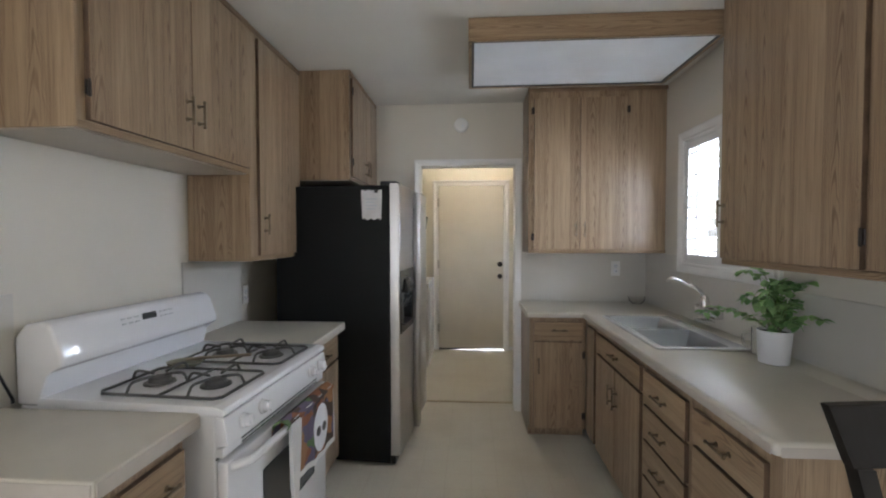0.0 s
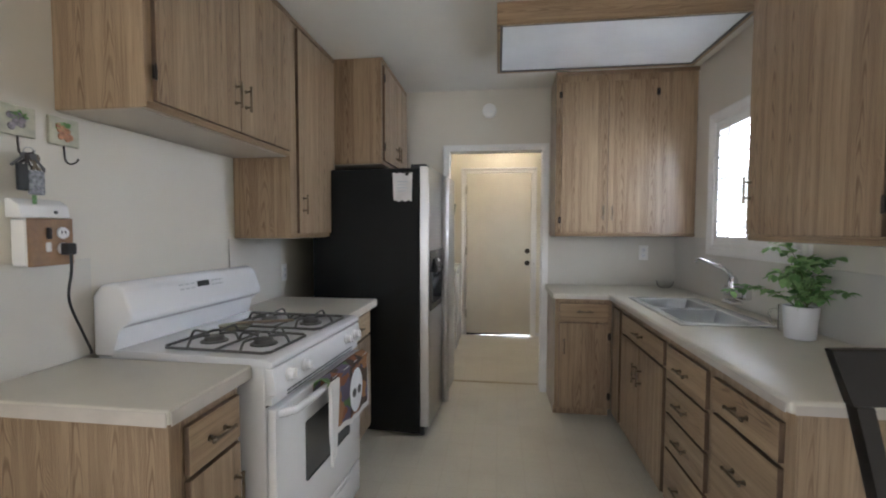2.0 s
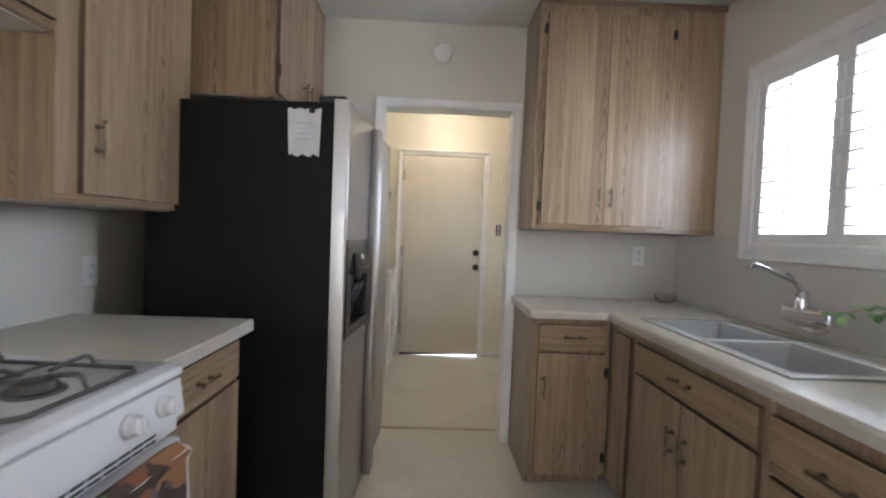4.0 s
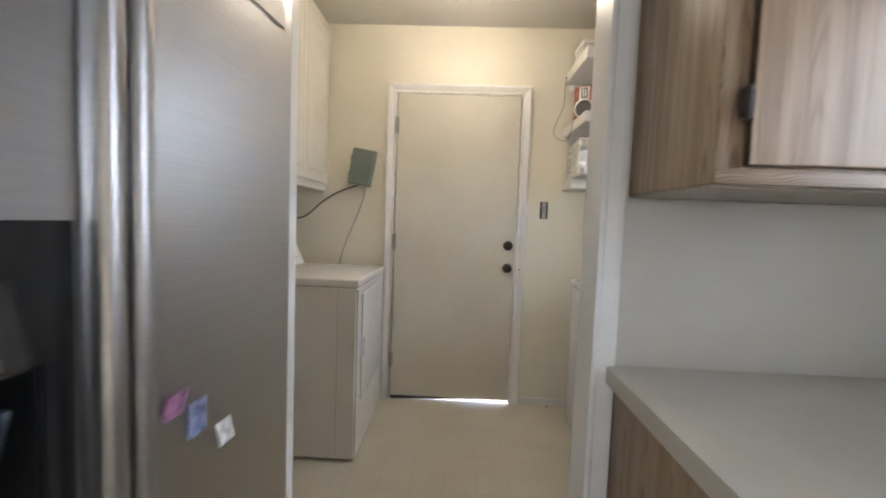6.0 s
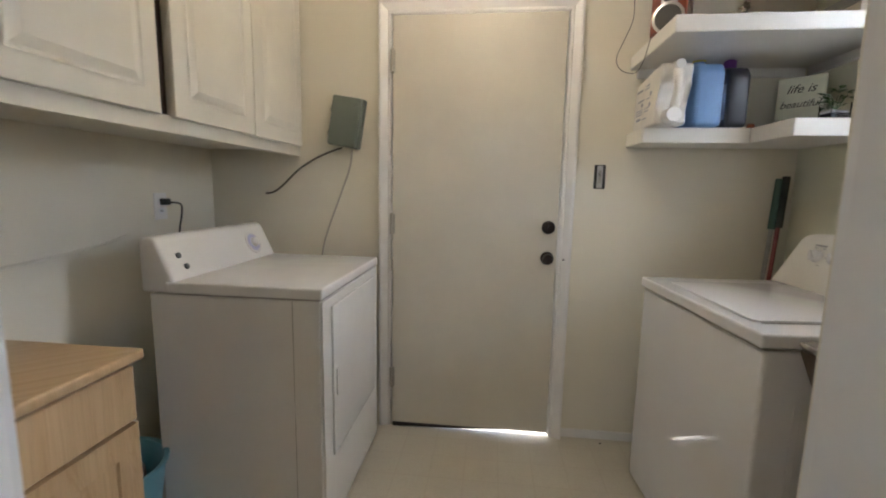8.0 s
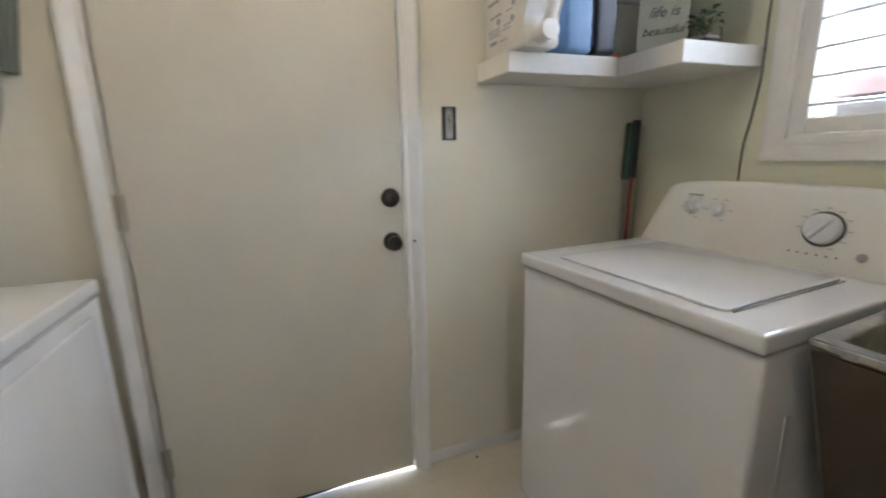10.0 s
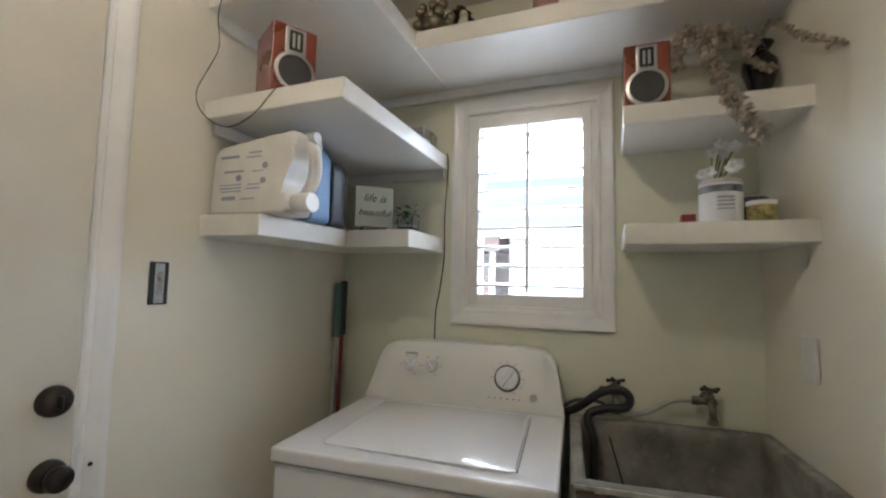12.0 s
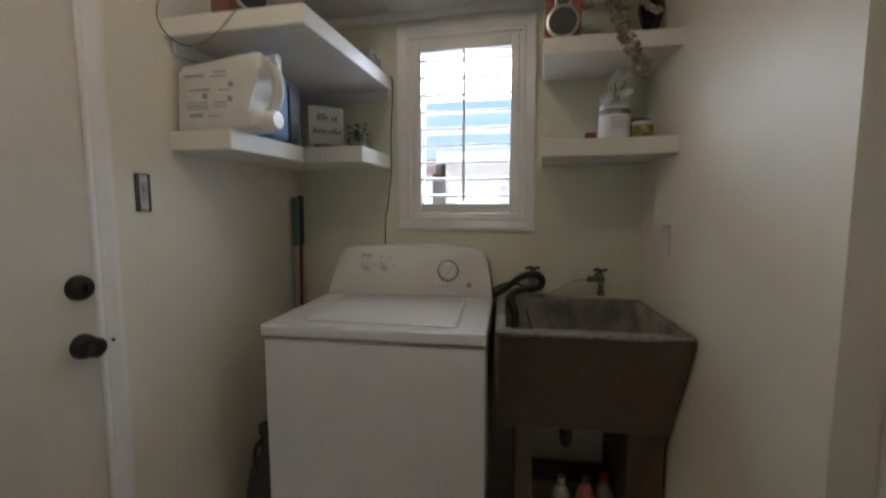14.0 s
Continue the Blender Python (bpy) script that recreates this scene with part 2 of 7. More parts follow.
VINYL = vinyl("cream_sheet_vinyl")


# ---- mesh tools ----
def box(bm, lo, hi, bev=0.0, seg=1):
    vs = [bm.verts.new((x, y, z)) for x in (lo[0], hi[0]) for y in (lo[1], hi[1]) for z in (lo[2], hi[2])]
    fs = [bm.faces.new([vs[i] for i in f]) for f in ((0, 1, 3, 2), (4, 6, 7, 5), (0, 4, 5, 1), (2, 3, 7, 6), (0, 2, 6, 4), (1, 5, 7, 3))]
    if bev:
        es = list({e for f in fs for e in f.edges})
        bmesh.ops.bevel(bm, geom=es, offset=bev, segments=seg, affect="EDGES", profile=0.6)
    return bm


def prism(bm, pts, axis, lo, hi, bev=0.0, seg=2):
    """A polygon of (p, q) pairs drawn out along an axis: x takes (y, z), y takes (x, z), z takes (x, y)."""
    def at(p, q, r):
        return {"x": (r, p, q), "y": (p, r, q), "z": (p, q, r)}[axis]
    a = [bm.verts.new(at(p, q, lo)) for p, q in pts]
    c = [bm.verts.new(at(p, q, hi)) for p, q in pts]
    fs = [bm.faces.new(a), bm.faces.new(c[::-1])]
    n = len(pts)
    for i in range(n):
        fs.append(bm.faces.new((a[i], c[i], c[(i + 1) % n], a[(i + 1) % n])))
    if bev:
        es = list({e for f in fs for e in f.edges})
        bmesh.ops.bevel(bm, geom=es, offset=bev, segments=seg, affect="EDGES", profile=0.6)
    return bm


def lathe(bm, profile, centre=(0, 0, 0), seg=24, axis="z"):
    """Rings of (radius, height) turned round an axis; radius 0 closes an end."""
    rings = []
    for r, h in profile:
        n = 1 if r < 1e-6 else seg
        ring = []
        for i in range(n):
            a = 2 * math.pi * i / seg
            p, q = r * math.cos(a), r * math.sin(a)
            v = {"z": (p, q, h), "x": (h, p, q), "y": (q, h, p)}[axis]
            ring.append(bm.verts.new(Vector(centre) + Vector(v)))
        rings.append(ring)
    for r0, r1 in zip(rings, rings[1:]):
        for i in range(seg):
            j = (i + 1) % seg
            q = [r0[i % len(r0)], r0[j % len(r0)], r1[j % len(r1)], r1[i % len(r1)]]
            u = []
            for v in q:
                if v not in u:
                    u.append(v)
            if len(u) > 2:
                bm.faces.new(u)
    for ring, rev in ((rings[0], True), (rings[-1], False)):
        if len(ring) > 2:
            bm.faces.new(ring[::-1] if rev else ring)
    return bm


def tube(bm, pts, r, seg=8, taper=1.0):
    """A round bar along a line of points."""
    pts = [Vector(p) for p in pts]
    side = None
    rings = []
    for i, p in enumerate(pts):
        d = (pts[min(i + 1, len(pts) - 1)] - pts[max(i - 1, 0)]).normalized()
        if side is None:
            side = d.orthogonal().normalized()
        side = (side - d * side.dot(d)).normalized()
        up = d.cross(side)
        rr = r * (1 + (taper - 1) * i / max(1, len(pts) - 1))
        rings.append([bm.verts.new(p + rr * (math.cos(2 * math.pi * k / seg) * side + math.sin(2 * math.pi * k / seg) * up)) for k in range(seg)])
    for a, c in zip(rings, rings[1:]):
        for k in range(seg):
            bm.faces.new((a[k], a[(k + 1) % seg], c[(k + 1) % seg], c[k]))
    bm.faces.new(rings[0][::-1])
    bm.faces.new(rings[-1])
    return bm


def curve(pts, n=8):
    """A smooth line through points (Catmull-Rom)."""
    pts = [Vector(p) for p in pts]
    out = []
    for i in range(len(pts) - 1):
        a, b, c, d = pts[max(i - 1, 0)], pts[i], pts[i + 1], pts[min(i + 2, len(pts) - 1)]
        for k in range(n):
            t = k / n
            out.append(0.5 * (2 * b + (c - a) * t + (2 * a - 5 * b + 4 * c - d) * t * t + (3 * b - a - 3 * c + d) * t ** 3))
    return out + [pts[-1]]


def ball(bm, c, r, seg=12, squash=1.0):
    n = max(4, seg // 2)
    return lathe(bm, [(r * math.sin(math.pi * i / n), -r * squash * math.cos(math.pi * i / n)) for i in range(n + 1)], c, seg)


def sheet(bm, us, vs, solid, lo, hi, axis):
    """A slab cut into cells by the lines us and vs; solid(u, v) tells which cells stand. Holes go right through."""
    def at(u, v, r):
        return {"x": (r, u, v), "y": (u, r, v), "z": (u, v, r)}[axis]
    verts = {}

    def vert(i, j, k):
        if (i, j, k) not in verts:
            verts[i, j, k] = bm.verts.new(at(us[i], vs[j], (lo, hi)[k]))
        return verts[i, j, k]
    nu, nv = len(us) - 1, len(vs) - 1
    full = {(i, j) for i in range(nu) for j in range(nv) if solid((us[i] + us[i + 1]) / 2, (vs[j] + vs[j + 1]) / 2)}
    for i, j in full:
        for k in (0, 1):
            bm.faces.new([vert(i, j, k), vert(i + 1, j, k), vert(i + 1, j + 1, k), vert(i, j + 1, k)])
        for di, dj, e in ((-1, 0, ((i, j), (i, j + 1))), (1, 0, ((i + 1, j), (i + 1, j + 1))), (0, -1, ((i, j), (i + 1, j))), (0, 1, ((i, j + 1), (i + 1, j + 1)))):
            if (i + di, j + dj) not in full:
                (a, b), (c, d) = e
                bm.faces.new([vert(a, b, 0), vert(c, d, 0), vert(c, d, 1), vert(a, b, 1)])
    bmesh.ops.recalc_face_normals(bm, faces=bm.faces)
    return bm


def B():
    return bmesh.new()


def part(name, bm, material, parent=None, label="", smooth=False):
    bmesh.ops.recalc_face_normals(bm, faces=bm.faces)
    me = bpy.data.meshes.new(name)
    bm.to_mesh(me)
    bm.free()
    me.materials.append(material)
    if smooth:
        me.shade_smooth()
        me.set_sharp_from_angle(angle=radians(38))
    ob = new(name, me)
    if parent is not None:
        ob.parent = parent
    if label:
        ob["label"] = label
    return ob


def thing(name, loc, rz, label, category, group="", kind=""):
    ob = new(name)
    ob.empty_display_size = 0.1
    ob.matrix_world = pose(*loc, 0, 0, rz)
    return tagged(ob, label, category, group, kind)


def solo(name, bm, material, label, category, group="", kind="", smooth=False):
    return tagged(part(name, bm, material, None, "", smooth), label, category, group, kind)


# ---- the shell ----
XL, XR, YE, YL, YD, H = -1.45, 1.39, 3.40, 3.65, 5.275, 2.50
LXL, LXR = -1.37, 1.44
YB, T = -3.2, 0.14

solo("floor", box(B(), (-1.7, YB - 0.2, -0.12), (1.7, YD + 0.02, 0)), VINYL, "cream sheet vinyl floor with a faint embossed tile pattern", "floor", kind="structure")
solo("ceiling", box(B(), (-1.7, YB - 0.2, H), (1.7, YD + 0.2, H + 0.15)), CEIL, "off-white textured painted ceiling", "ceiling", kind="structure")


def wall(name, axis, lo, hi, u, v, holes, material, label):
    us = sorted({u[0], u[1], *[h[0] for h in holes], *[h[1] for h in holes]})
    vs = sorted({v[0], v[1], *[h[2] for h in holes], *[h[3] for h in holes]})
    bm = sheet(B(), us, vs, lambda p, q: not any(h[0] < p < h[1] and h[2] < q < h[3] for h in holes), lo, hi, axis)
    return solo(name, bm, material, label, "wall", kind="structure")


KWIN = (1.96, 2.795, 1.255, 2.04)
LWIN = (4.21, 4.70, 1.24, 2.02)
OPEN = (-0.411, 0.352, 0.0, 2.0)
YM = 3.51
XDOOR = (-0.412, 0.412, 0.0, 2.06)
# The opening at the dining end is invented, to go with the fill lamp.
wall("wall_kitchen_west", "x", XL - T, XL, (YB, YE), (0, H), [(-2.6, -0.9, 0.08, 2.1)], WALL, "off-white painted kitchen wall behind the stove")
wall("wall_kitchen_east", "x", XR, XR + T, (YB, YE), (0, H), [KWIN], WALL, "off-white painted kitchen wall with a window over the sink")
HOLE = (OPEN[0] - 0.015, OPEN[1] + 0.015, 0.0, OPEN[3] + 0.015)
wall("wall_kitchen_end", "y", YE, YE + 0.06, (-1.6, 1.6), (0, H), [HOLE], WALL, "off-white wall with a cased doorway to the laundry room")
solo("wall_laundry_return", prism(B(), [(0.41, YM), (1.6, YM), (1.6, 3.733), (0.41, 3.60)], "z", 0, H), WALL_L, "pale cream laundry wall behind the concrete sink", "wall", kind="structure")
wall("wall_laundry_near", "y", YE + 0.06, YM, (-1.6, 1.6), (0, H), [HOLE], WALL_L, "pale cream laundry wall beside the doorway")
wall("wall_laundry_west", "x", LXL - T, LXL, (YM, YD), (0, H), [], WALL_L, "pale cream laundry wall behind the dryer")
wall("wall_laundry_east", "x", LXR, LXR + T, (YL, YD), (0, H), [LWIN], WALL_E, "pale green-cream laundry wall with a shuttered window")
wall("wall_laundry_end", "y", YD, YD + T, (-1.55, 1.6), (0, H), [XDOOR], WALL_L, "pale yellow laundry wall with the back door")
wall("wall_dining", "y", YB - T, YB, (-1.6, 1.6), (0, H), [], WALL, "plain off-white dining wall")


def casing(name, axis, face, proud, u0, u1, v0, v1, w, material, label, sill=False):
    """A moulded frame round an opening, flat on a wall; proud: signed thickness."""
    ob = thing(name, (0, 0, 0), 0, label, "door frame" if not sill else "window frame", kind="structure")
    prof = [(0.0, 0.0), (0.0, 0.55), (0.08, 0.66), (0.2, 0.68), (0.28, 0.6), (0.36, 0.68), (0.72, 0.96), (0.8, 1.0), (0.95, 1.0), (1.0, 0.92), (1.0, 0.0)]

    def ring(corner):
        """The moulding's section at a mitred corner: 0 and 1 at the foot, 2 and 3 at the head."""
        out = []
        for k, h in prof:
            o = k * w
            u = u0 - o if corner in (0, 3) else u1 + o
            v = v1 + o if corner > 1 else (v0 - o if sill else v0)
            out.append((face + proud * h, u, v) if axis == "x" else (u, face + proud * h, v))
        return out
    sides = [("jamb_trim", 0, 3), ("jamb_trim", 1, 2), ("head_trim", 3, 2)] + ([("sill_trim", 0, 1)] if sill else [])
    for n, i, j in sides:
        bm = B()
        p, q = [bm.verts.new(c) for c in ring(i)], [bm.verts.new(c) for c in ring(j)]
        for k in range(len(prof)):
            m = (k + 1) % len(prof)
            bm.faces.new((p[k], p[m], q[m], q[k]))
        bm.faces.new(p[::-1])
        bm.faces.new(q)
        part(n, bm, material, ob)
    return ob


casing("doorway_trim", "y", YE, -0.016, OPEN[0], OPEN[1], 0, OPEN[3], 0.052, TRIM, "white painted casing round the laundry doorway")
casing("doorway_trim", "y", YM, 0.016, OPEN[0], OPEN[1], 0, OPEN[3], 0.053, TRIM, "white painted casing round the kitchen doorway")
bm = B()
box(bm, (OPEN[0] - 0.015, YE, 0), (OPEN[0], YM, OPEN[3] + 0.015))
box(bm, (OPEN[1], YE, 0), (OPEN[1] + 0.015, YM, OPEN[3] + 0.015))
box(bm, (OPEN[0], YE, OPEN[3]), (OPEN[1], YM, OPEN[3] + 0.015))
solo("doorway_jamb", bm, TRIM, "white painted jamb lining of the laundry doorway", "door frame", kind="structure")
solo("threshold", box(B(), (OPEN[0], 3.545, 0.0), (OPEN[1], 3.575, 0.006), 0.002), plain("threshold_strip", (0.50, 0.42, 0.28), 0.35, vary=0.1), "thin tan metal threshold strip across the doorway floor", "threshold", kind="structure")

# back door
casing("door_trim", "y", YD, -0.036, XDOOR[0], XDOOR[1], 0, XDOOR[3], 0.06, TRIM, "white painted casing round the back door")
bm = B()
box(bm, (XDOOR[0], YD, 0), (XDOOR[0] + 0.008, YD + T, XDOOR[3]))
box(bm, (XDOOR[1] - 0.008, YD, 0), (XDOOR[1], YD + T, XDOOR[3]))
box(bm, (XDOOR[0] + 0.008, YD, XDOOR[3] - 0.006), (XDOOR[1] - 0.008, YD + T, XDOOR[3]))
solo("door_jamb", bm, TRIM, "white painted back door jamb", "door frame", kind="structure")
door = thing("door_1", (-0.402, YD - 0.035, 0.028), 0, "closed flat cream-painted back door with dark bronze knob and deadbolt", "door", kind="structure")
part("door_leaf", box(B(), (0, 0, 0), (0.803, 0.042, 2.023), 0.002), DOORPAINT, door)
for z, nm in ((0.903, "knob"), (1.052, "deadbolt")):
    bm = B()
    lathe(bm, [(0, -0.024), (0.022, -0.0235), (0.029, -0.018), (0.032, -0.006), (0.032, 0)], (0.76, 0, z), 24, "y")
    if nm == "knob":
        lathe(bm, [(0.012, -0.026), (0.013, -0.016)], (0.76, 0, z), 20, "y")
        lathe(bm, [(0, -0.056), (0.016, -0.055), (0.024, -0.049), (0.026, -0.04), (0.022, -0.031), (0.012, -0.022)], (0.76, 0, z), 24, "y")
    else:
        box(bm, (0.756, -0.034, z - 0.014), (0.764, -0.02, z + 0.014), 0.003)
    part(nm, bm, BRONZE, door, "dark bronze " + nm, True)
# Black wedge added to keep the left of the door gap dark.
part("door_sweep", prism(B(), [(0.002, -0.0265), (0.002, -0.0005), (0.60, -0.0005), (0.42, -0.012)], "y", 0.004, 0.036), BLACK, door, "black wedge added to darken the left of the gap under the door")
for z in (0.2, 1.0, 1.77):
    bm = box(B(), (-0.012, -0.008, z), (0.012, 0.001, z + 0.1), 0.001)
    tube(bm, [(-0.001, -0.009, z - 0.004), (-0.001, -0.009, z + 0.104)], 0.005, 8)
    part("hinge", bm, plain("painted_hinge", (0.45, 0.43, 0.38), 0.4, 0.4), door)
solo("strike_screw", lathe(B(), [(0, -0.004), (0.004, -0.003), (0.005, 0)], (0.437, YD - 0.036, 0.925), 10, "y"), BRONZE, "small dark screw head in the door casing", "screw")
solo("baseboard_laundry_end", box(B(), (0.474, YD - 0.012, 0), (LXR, YD, 0.045), 0.003), TRIM, "low cream baseboard strip", "baseboard", kind="structure")
solo("exterior_sill", box(B(), (XDOOR[0], YD + 0.02, -0.005), (XDOOR[1], YD + T, 0.004)), DARKGREY, "dark weathered door sill", "sill", kind="structure")


# ---- windows with plantation shutters ----
def shutter_window(name, face, wall_t, win, label, slats, tilt, rod_u):
    u0, u1, v0, v1 = win
    ob = casing(name, "x", face, -0.02, u0, u1, v0, v1, 0.062, TRIM, label, True)
    bm = B()
    for a in ((u0, v0, u0 + 0.012, v1), (u1 - 0.012, v0, u1, v1), (u0 + 0.012, v0, u1 - 0.012, v0 + 0.012), (u0 + 0.012, v1 - 0.012, u1 - 0.012, v1)):
        box(bm, (face - 0.001, a[0], a[1]), (face + wall_t, a[2], a[3]))
    part("window_lining", bm, TRIM, ob)
    bm = B()
    w = 0.034
    box(bm, (face - 0.006, u0 + 0.013, v0 + 0.013), (face + 0.022, u0 + 0.013 + w, v1 - 0.013), 0.003)
    box(bm, (face - 0.006, u1 - 0.013 - w, v0 + 0.013), (face + 0.022, u1 - 0.013, v1 - 0.013), 0.003)
    box(bm, (face - 0.005, u0 + 0.013 + w, v0 + 0.013), (face + 0.021, u1 - 0.013 - w, v0 + 0.013 + w * 1.3), 0.003)
    box(bm, (face - 0.005, u0 + 0.013 + w, v1 - 0.013 - w * 1.3), (face + 0.021, u1 - 0.013 - w, v1 - 0.013), 0.003)
    part("shutter_frame", bm, TRIM, ob)
    a0, a1 = v0 + 0.013 + w * 1.3, v1 - 0.013 - w * 1.3
    step = (a1 - a0) / slats
    me = None
    for i in range(slats):
        bm = prism(B(), [(-0.034, -0.0035), (-0.034, 0.0035), (-0.02, 0.006), (0.02, 0.006), (0.034, 0.0035), (0.034, -0.0035), (0.02, -0.006), (-0.02, -0.006)], "y", u0 + 0.015 + w, u1 - 0.015 - w)
        s = part("slat", bm, TRIM, ob)
        s.matrix_basis = pose(face + 0.022, 0, a0 + step * (i + 0.5), 0, tilt, 0)
    if u1 - u0 > 0.7:
        um = (u0 + u1) / 2
        for k in (-1, 1):
            a, c = sorted((um + k * 0.002, um + k * 0.038))
            part("meeting_stile", box(B(), (face - 0.007, a, v0 + 0.013), (face + 0.05, c, v1 - 0.013), 0.003), TRIM, ob)
    part("tilt_rod", box(B(), (face - 0.03, rod_u - 0.006, a0 + 0.01), (face - 0.018, rod_u + 0.006, a1 - 0.01), 0.002), TRIM, ob)
    bm = B()
    for a in ((u0 + 0.013, v0 + 0.013, u0 + 0.04, v1 - 0.013), (u1 - 0.04, v0 + 0.013, u1 - 0.013, v1 - 0.013), (u0 + 0.04, v0 + 0.013, u1 - 0.04, v0 + 0.04), (u0 + 0.04, v1 - 0.04, u1 - 0.04, v1 - 0.013), (u0 + 0.04, (v0 + v1) / 2 - 0.012, u1 - 0.04, (v0 + v1) / 2 + 0.012)):
        box(bm, (face + 0.075, a[0], a[1]), (face + 0.105, a[2], a[3]), 0.002)
    part("sash", bm, TRIM, ob)
    pane = part("pane", box(B(), (face + 0.088, u0 + 0.03, v0 + 0.03), (face + 0.092, u1 - 0.03, v1 - 0.03)), GLASS, ob)
    pane.visible_shadow = False
    return ob


shutter_window("window_1", XR, T, KWIN, "white plantation-shuttered window over the kitchen sink", 10, -8, 2.59)
shutter_window("window_2", LXR, T, LWIN, "white plantation-shuttered window above the washing machine", 9, -6, 4.455)

# ---- outside ----
solo("ground", box(B(), (-300, -300, -0.4), (300, 300, -0.13)), GROUND, "pale concrete yard round the house", "ground", kind="structure")
house = thing("neighbour_house", (9.0, 3.0, -0.13), 0, "pale stucco house next door with a dark porch roof", "house")
part("wall", box(B(), (0, -9, 0), (6, 3.2, 2.45)), HOUSE, house)
part("wall", box(B(), (1.6, 3.2, 0), (6, 9, 2.35)), HOUSE, house)
part("roof", prism(B(), [(-0.35, 2.46), (6.4, 2.46), (6.4, 2.75), (5.0, 2.85), (-0.35, 2.56)], "y", -9.4, 3.3), ROOF, house)
part("porch_roof", prism(B(), [(-0.5, 2.12), (6.0, 2.40), (6.0, 2.72), (-0.5, 2.42)], "y", 3.31, 9.2), SHINGLE, house, "dark shingle porch roof")
part("fascia", box(B(), (-0.42, -9.4, 2.40), (-0.351, 3.3, 2.57)), TRIM, house)
for y in (3.45, 5.6, 7.8):
    part("porch_post", box(B(), (-0.3, y, 0), (-0.18, y + 0.12, 2.2), 0.01), TRIM, house)
part("porch_wall", box(B(), (-0.25, 3.6, 0), (-0.1, 9.0, 1.6), 0.01), SHINGLE, house, "dark low porch wall")
for y in (-5.5, -2.2, 0.9):
    win = part("window", box(B(), (-0.03, y, 1.0), (-0.005, y + 1.1, 1.85)), plain("house_window_glass", (0.30, 0.31, 0.33), 0.15), house)
    part("window_sill", box(B(), (-0.08, y - 0.06, 0.92), (-0.006, y + 1.16, 0.99)), TRIM, win)


# ---- cabinets ----
def pull(parent, x, z, upright=True, length=0.1):
    """An antique brass bar pull on two posts, on a front at y = -0.018."""
    bm = B()
    y = -0.018
    h = length / 2
    ends = [(x, y - 0.026, z - h), (x, y - 0.026, z + h)] if upright else [(x - h, y - 0.026, z), (x + h, y - 0.026, z)]
    tube(bm, ends, 0.0048, 8)
    for s in (-0.68, 0.68):
        p = (x, y, z + s * h) if upright else (x + s * h, y, z)
        tube(bm, [p, (p[0], y - 0.026, p[2])], 0.0045, 8)
        lathe(bm, [(0.009, 0), (0.009, -0.003), (0.006, -0.004)], p, 10, "y")
    for e in ends:
        ball(bm, e, 0.0068, 8)
    return part("handle", bm, BRASS, parent, "antique brass bar handle", True)


def hinge(parent, x, z):
    bm = box(B(), (x - 0.011, -0.0205, z - 0.022), (x + 0.011, -0.017, z + 0.022), 0.001)
    tube(bm, [(x, -0.0225, z - 0.026), (x, -0.0225, z + 0.026)], 0.004, 8)
    return part("hinge", bm, BRONZE, parent, "dark bronze hinge")


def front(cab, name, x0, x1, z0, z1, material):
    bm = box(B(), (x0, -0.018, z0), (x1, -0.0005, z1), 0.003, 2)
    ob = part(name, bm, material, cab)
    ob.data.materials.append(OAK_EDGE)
    # The side faces get a darker colour than the front.
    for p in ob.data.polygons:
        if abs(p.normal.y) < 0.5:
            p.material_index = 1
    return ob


def cabinet(name, loc, rz, w, d, h, fronts, label, group, toe=0.0, crown=False):
    """A face-framed unit: body, overlay doors and drawers. fronts: kind, x0, x1, z0, z1, handle x and z, hinge x."""
    cab = thing(name, loc, rz, label, "cabinet", group)
    bm = B()
    if toe:
        prism(bm, [(0.0, toe), (0.07, toe), (0.07, 0.0), (d, 0.0), (d, 0.74), (0.045, 0.74), (0.045, h), (0.0, h)], "x", 0, w)
        for u in (0.0, w - 0.016):
            box(bm, (u, 0.0452, 0.7402), (u + 0.016, d, h))
    else:
        box(bm, (0, 0, 0), (w, d, h), 0.002)
    part("body", bm, OAK, cab)
    if not toe:
        bm = B()
        box(bm, (0, -0.003, 0), (w, -0.0002, 0.022), 0.001)
        part("bottom_rail", bm, OAK_ACROSS, cab)
        part("underside", box(B(), (0.004, 0.018, -0.004), (w - 0.004, d - 0.004, -0.0002), 0.001), UNDERSIDE, cab, "plain beige painted underside")
    if crown:
        part("top_moulding", box(B(), (-0.004, -0.012, h - 0.03), (w + 0.004, -0.0004, h - 0.002), 0.003), OAK_FRAME, cab)
    for kind, x0, x1, z0, z1, hx, hz, gx in fronts:
        f = front(cab, kind, x0, x1, z0, z1, OAK_ACROSS if kind == "drawer" else OAK)
        if hx is not None:
            pull(f, hx, hz, kind == "door")
        if gx is not None:
            hinge(f, abs(gx), z1 - 0.09)
            if gx > 0:
                hinge(f, gx, z0 + 0.09)
    return cab


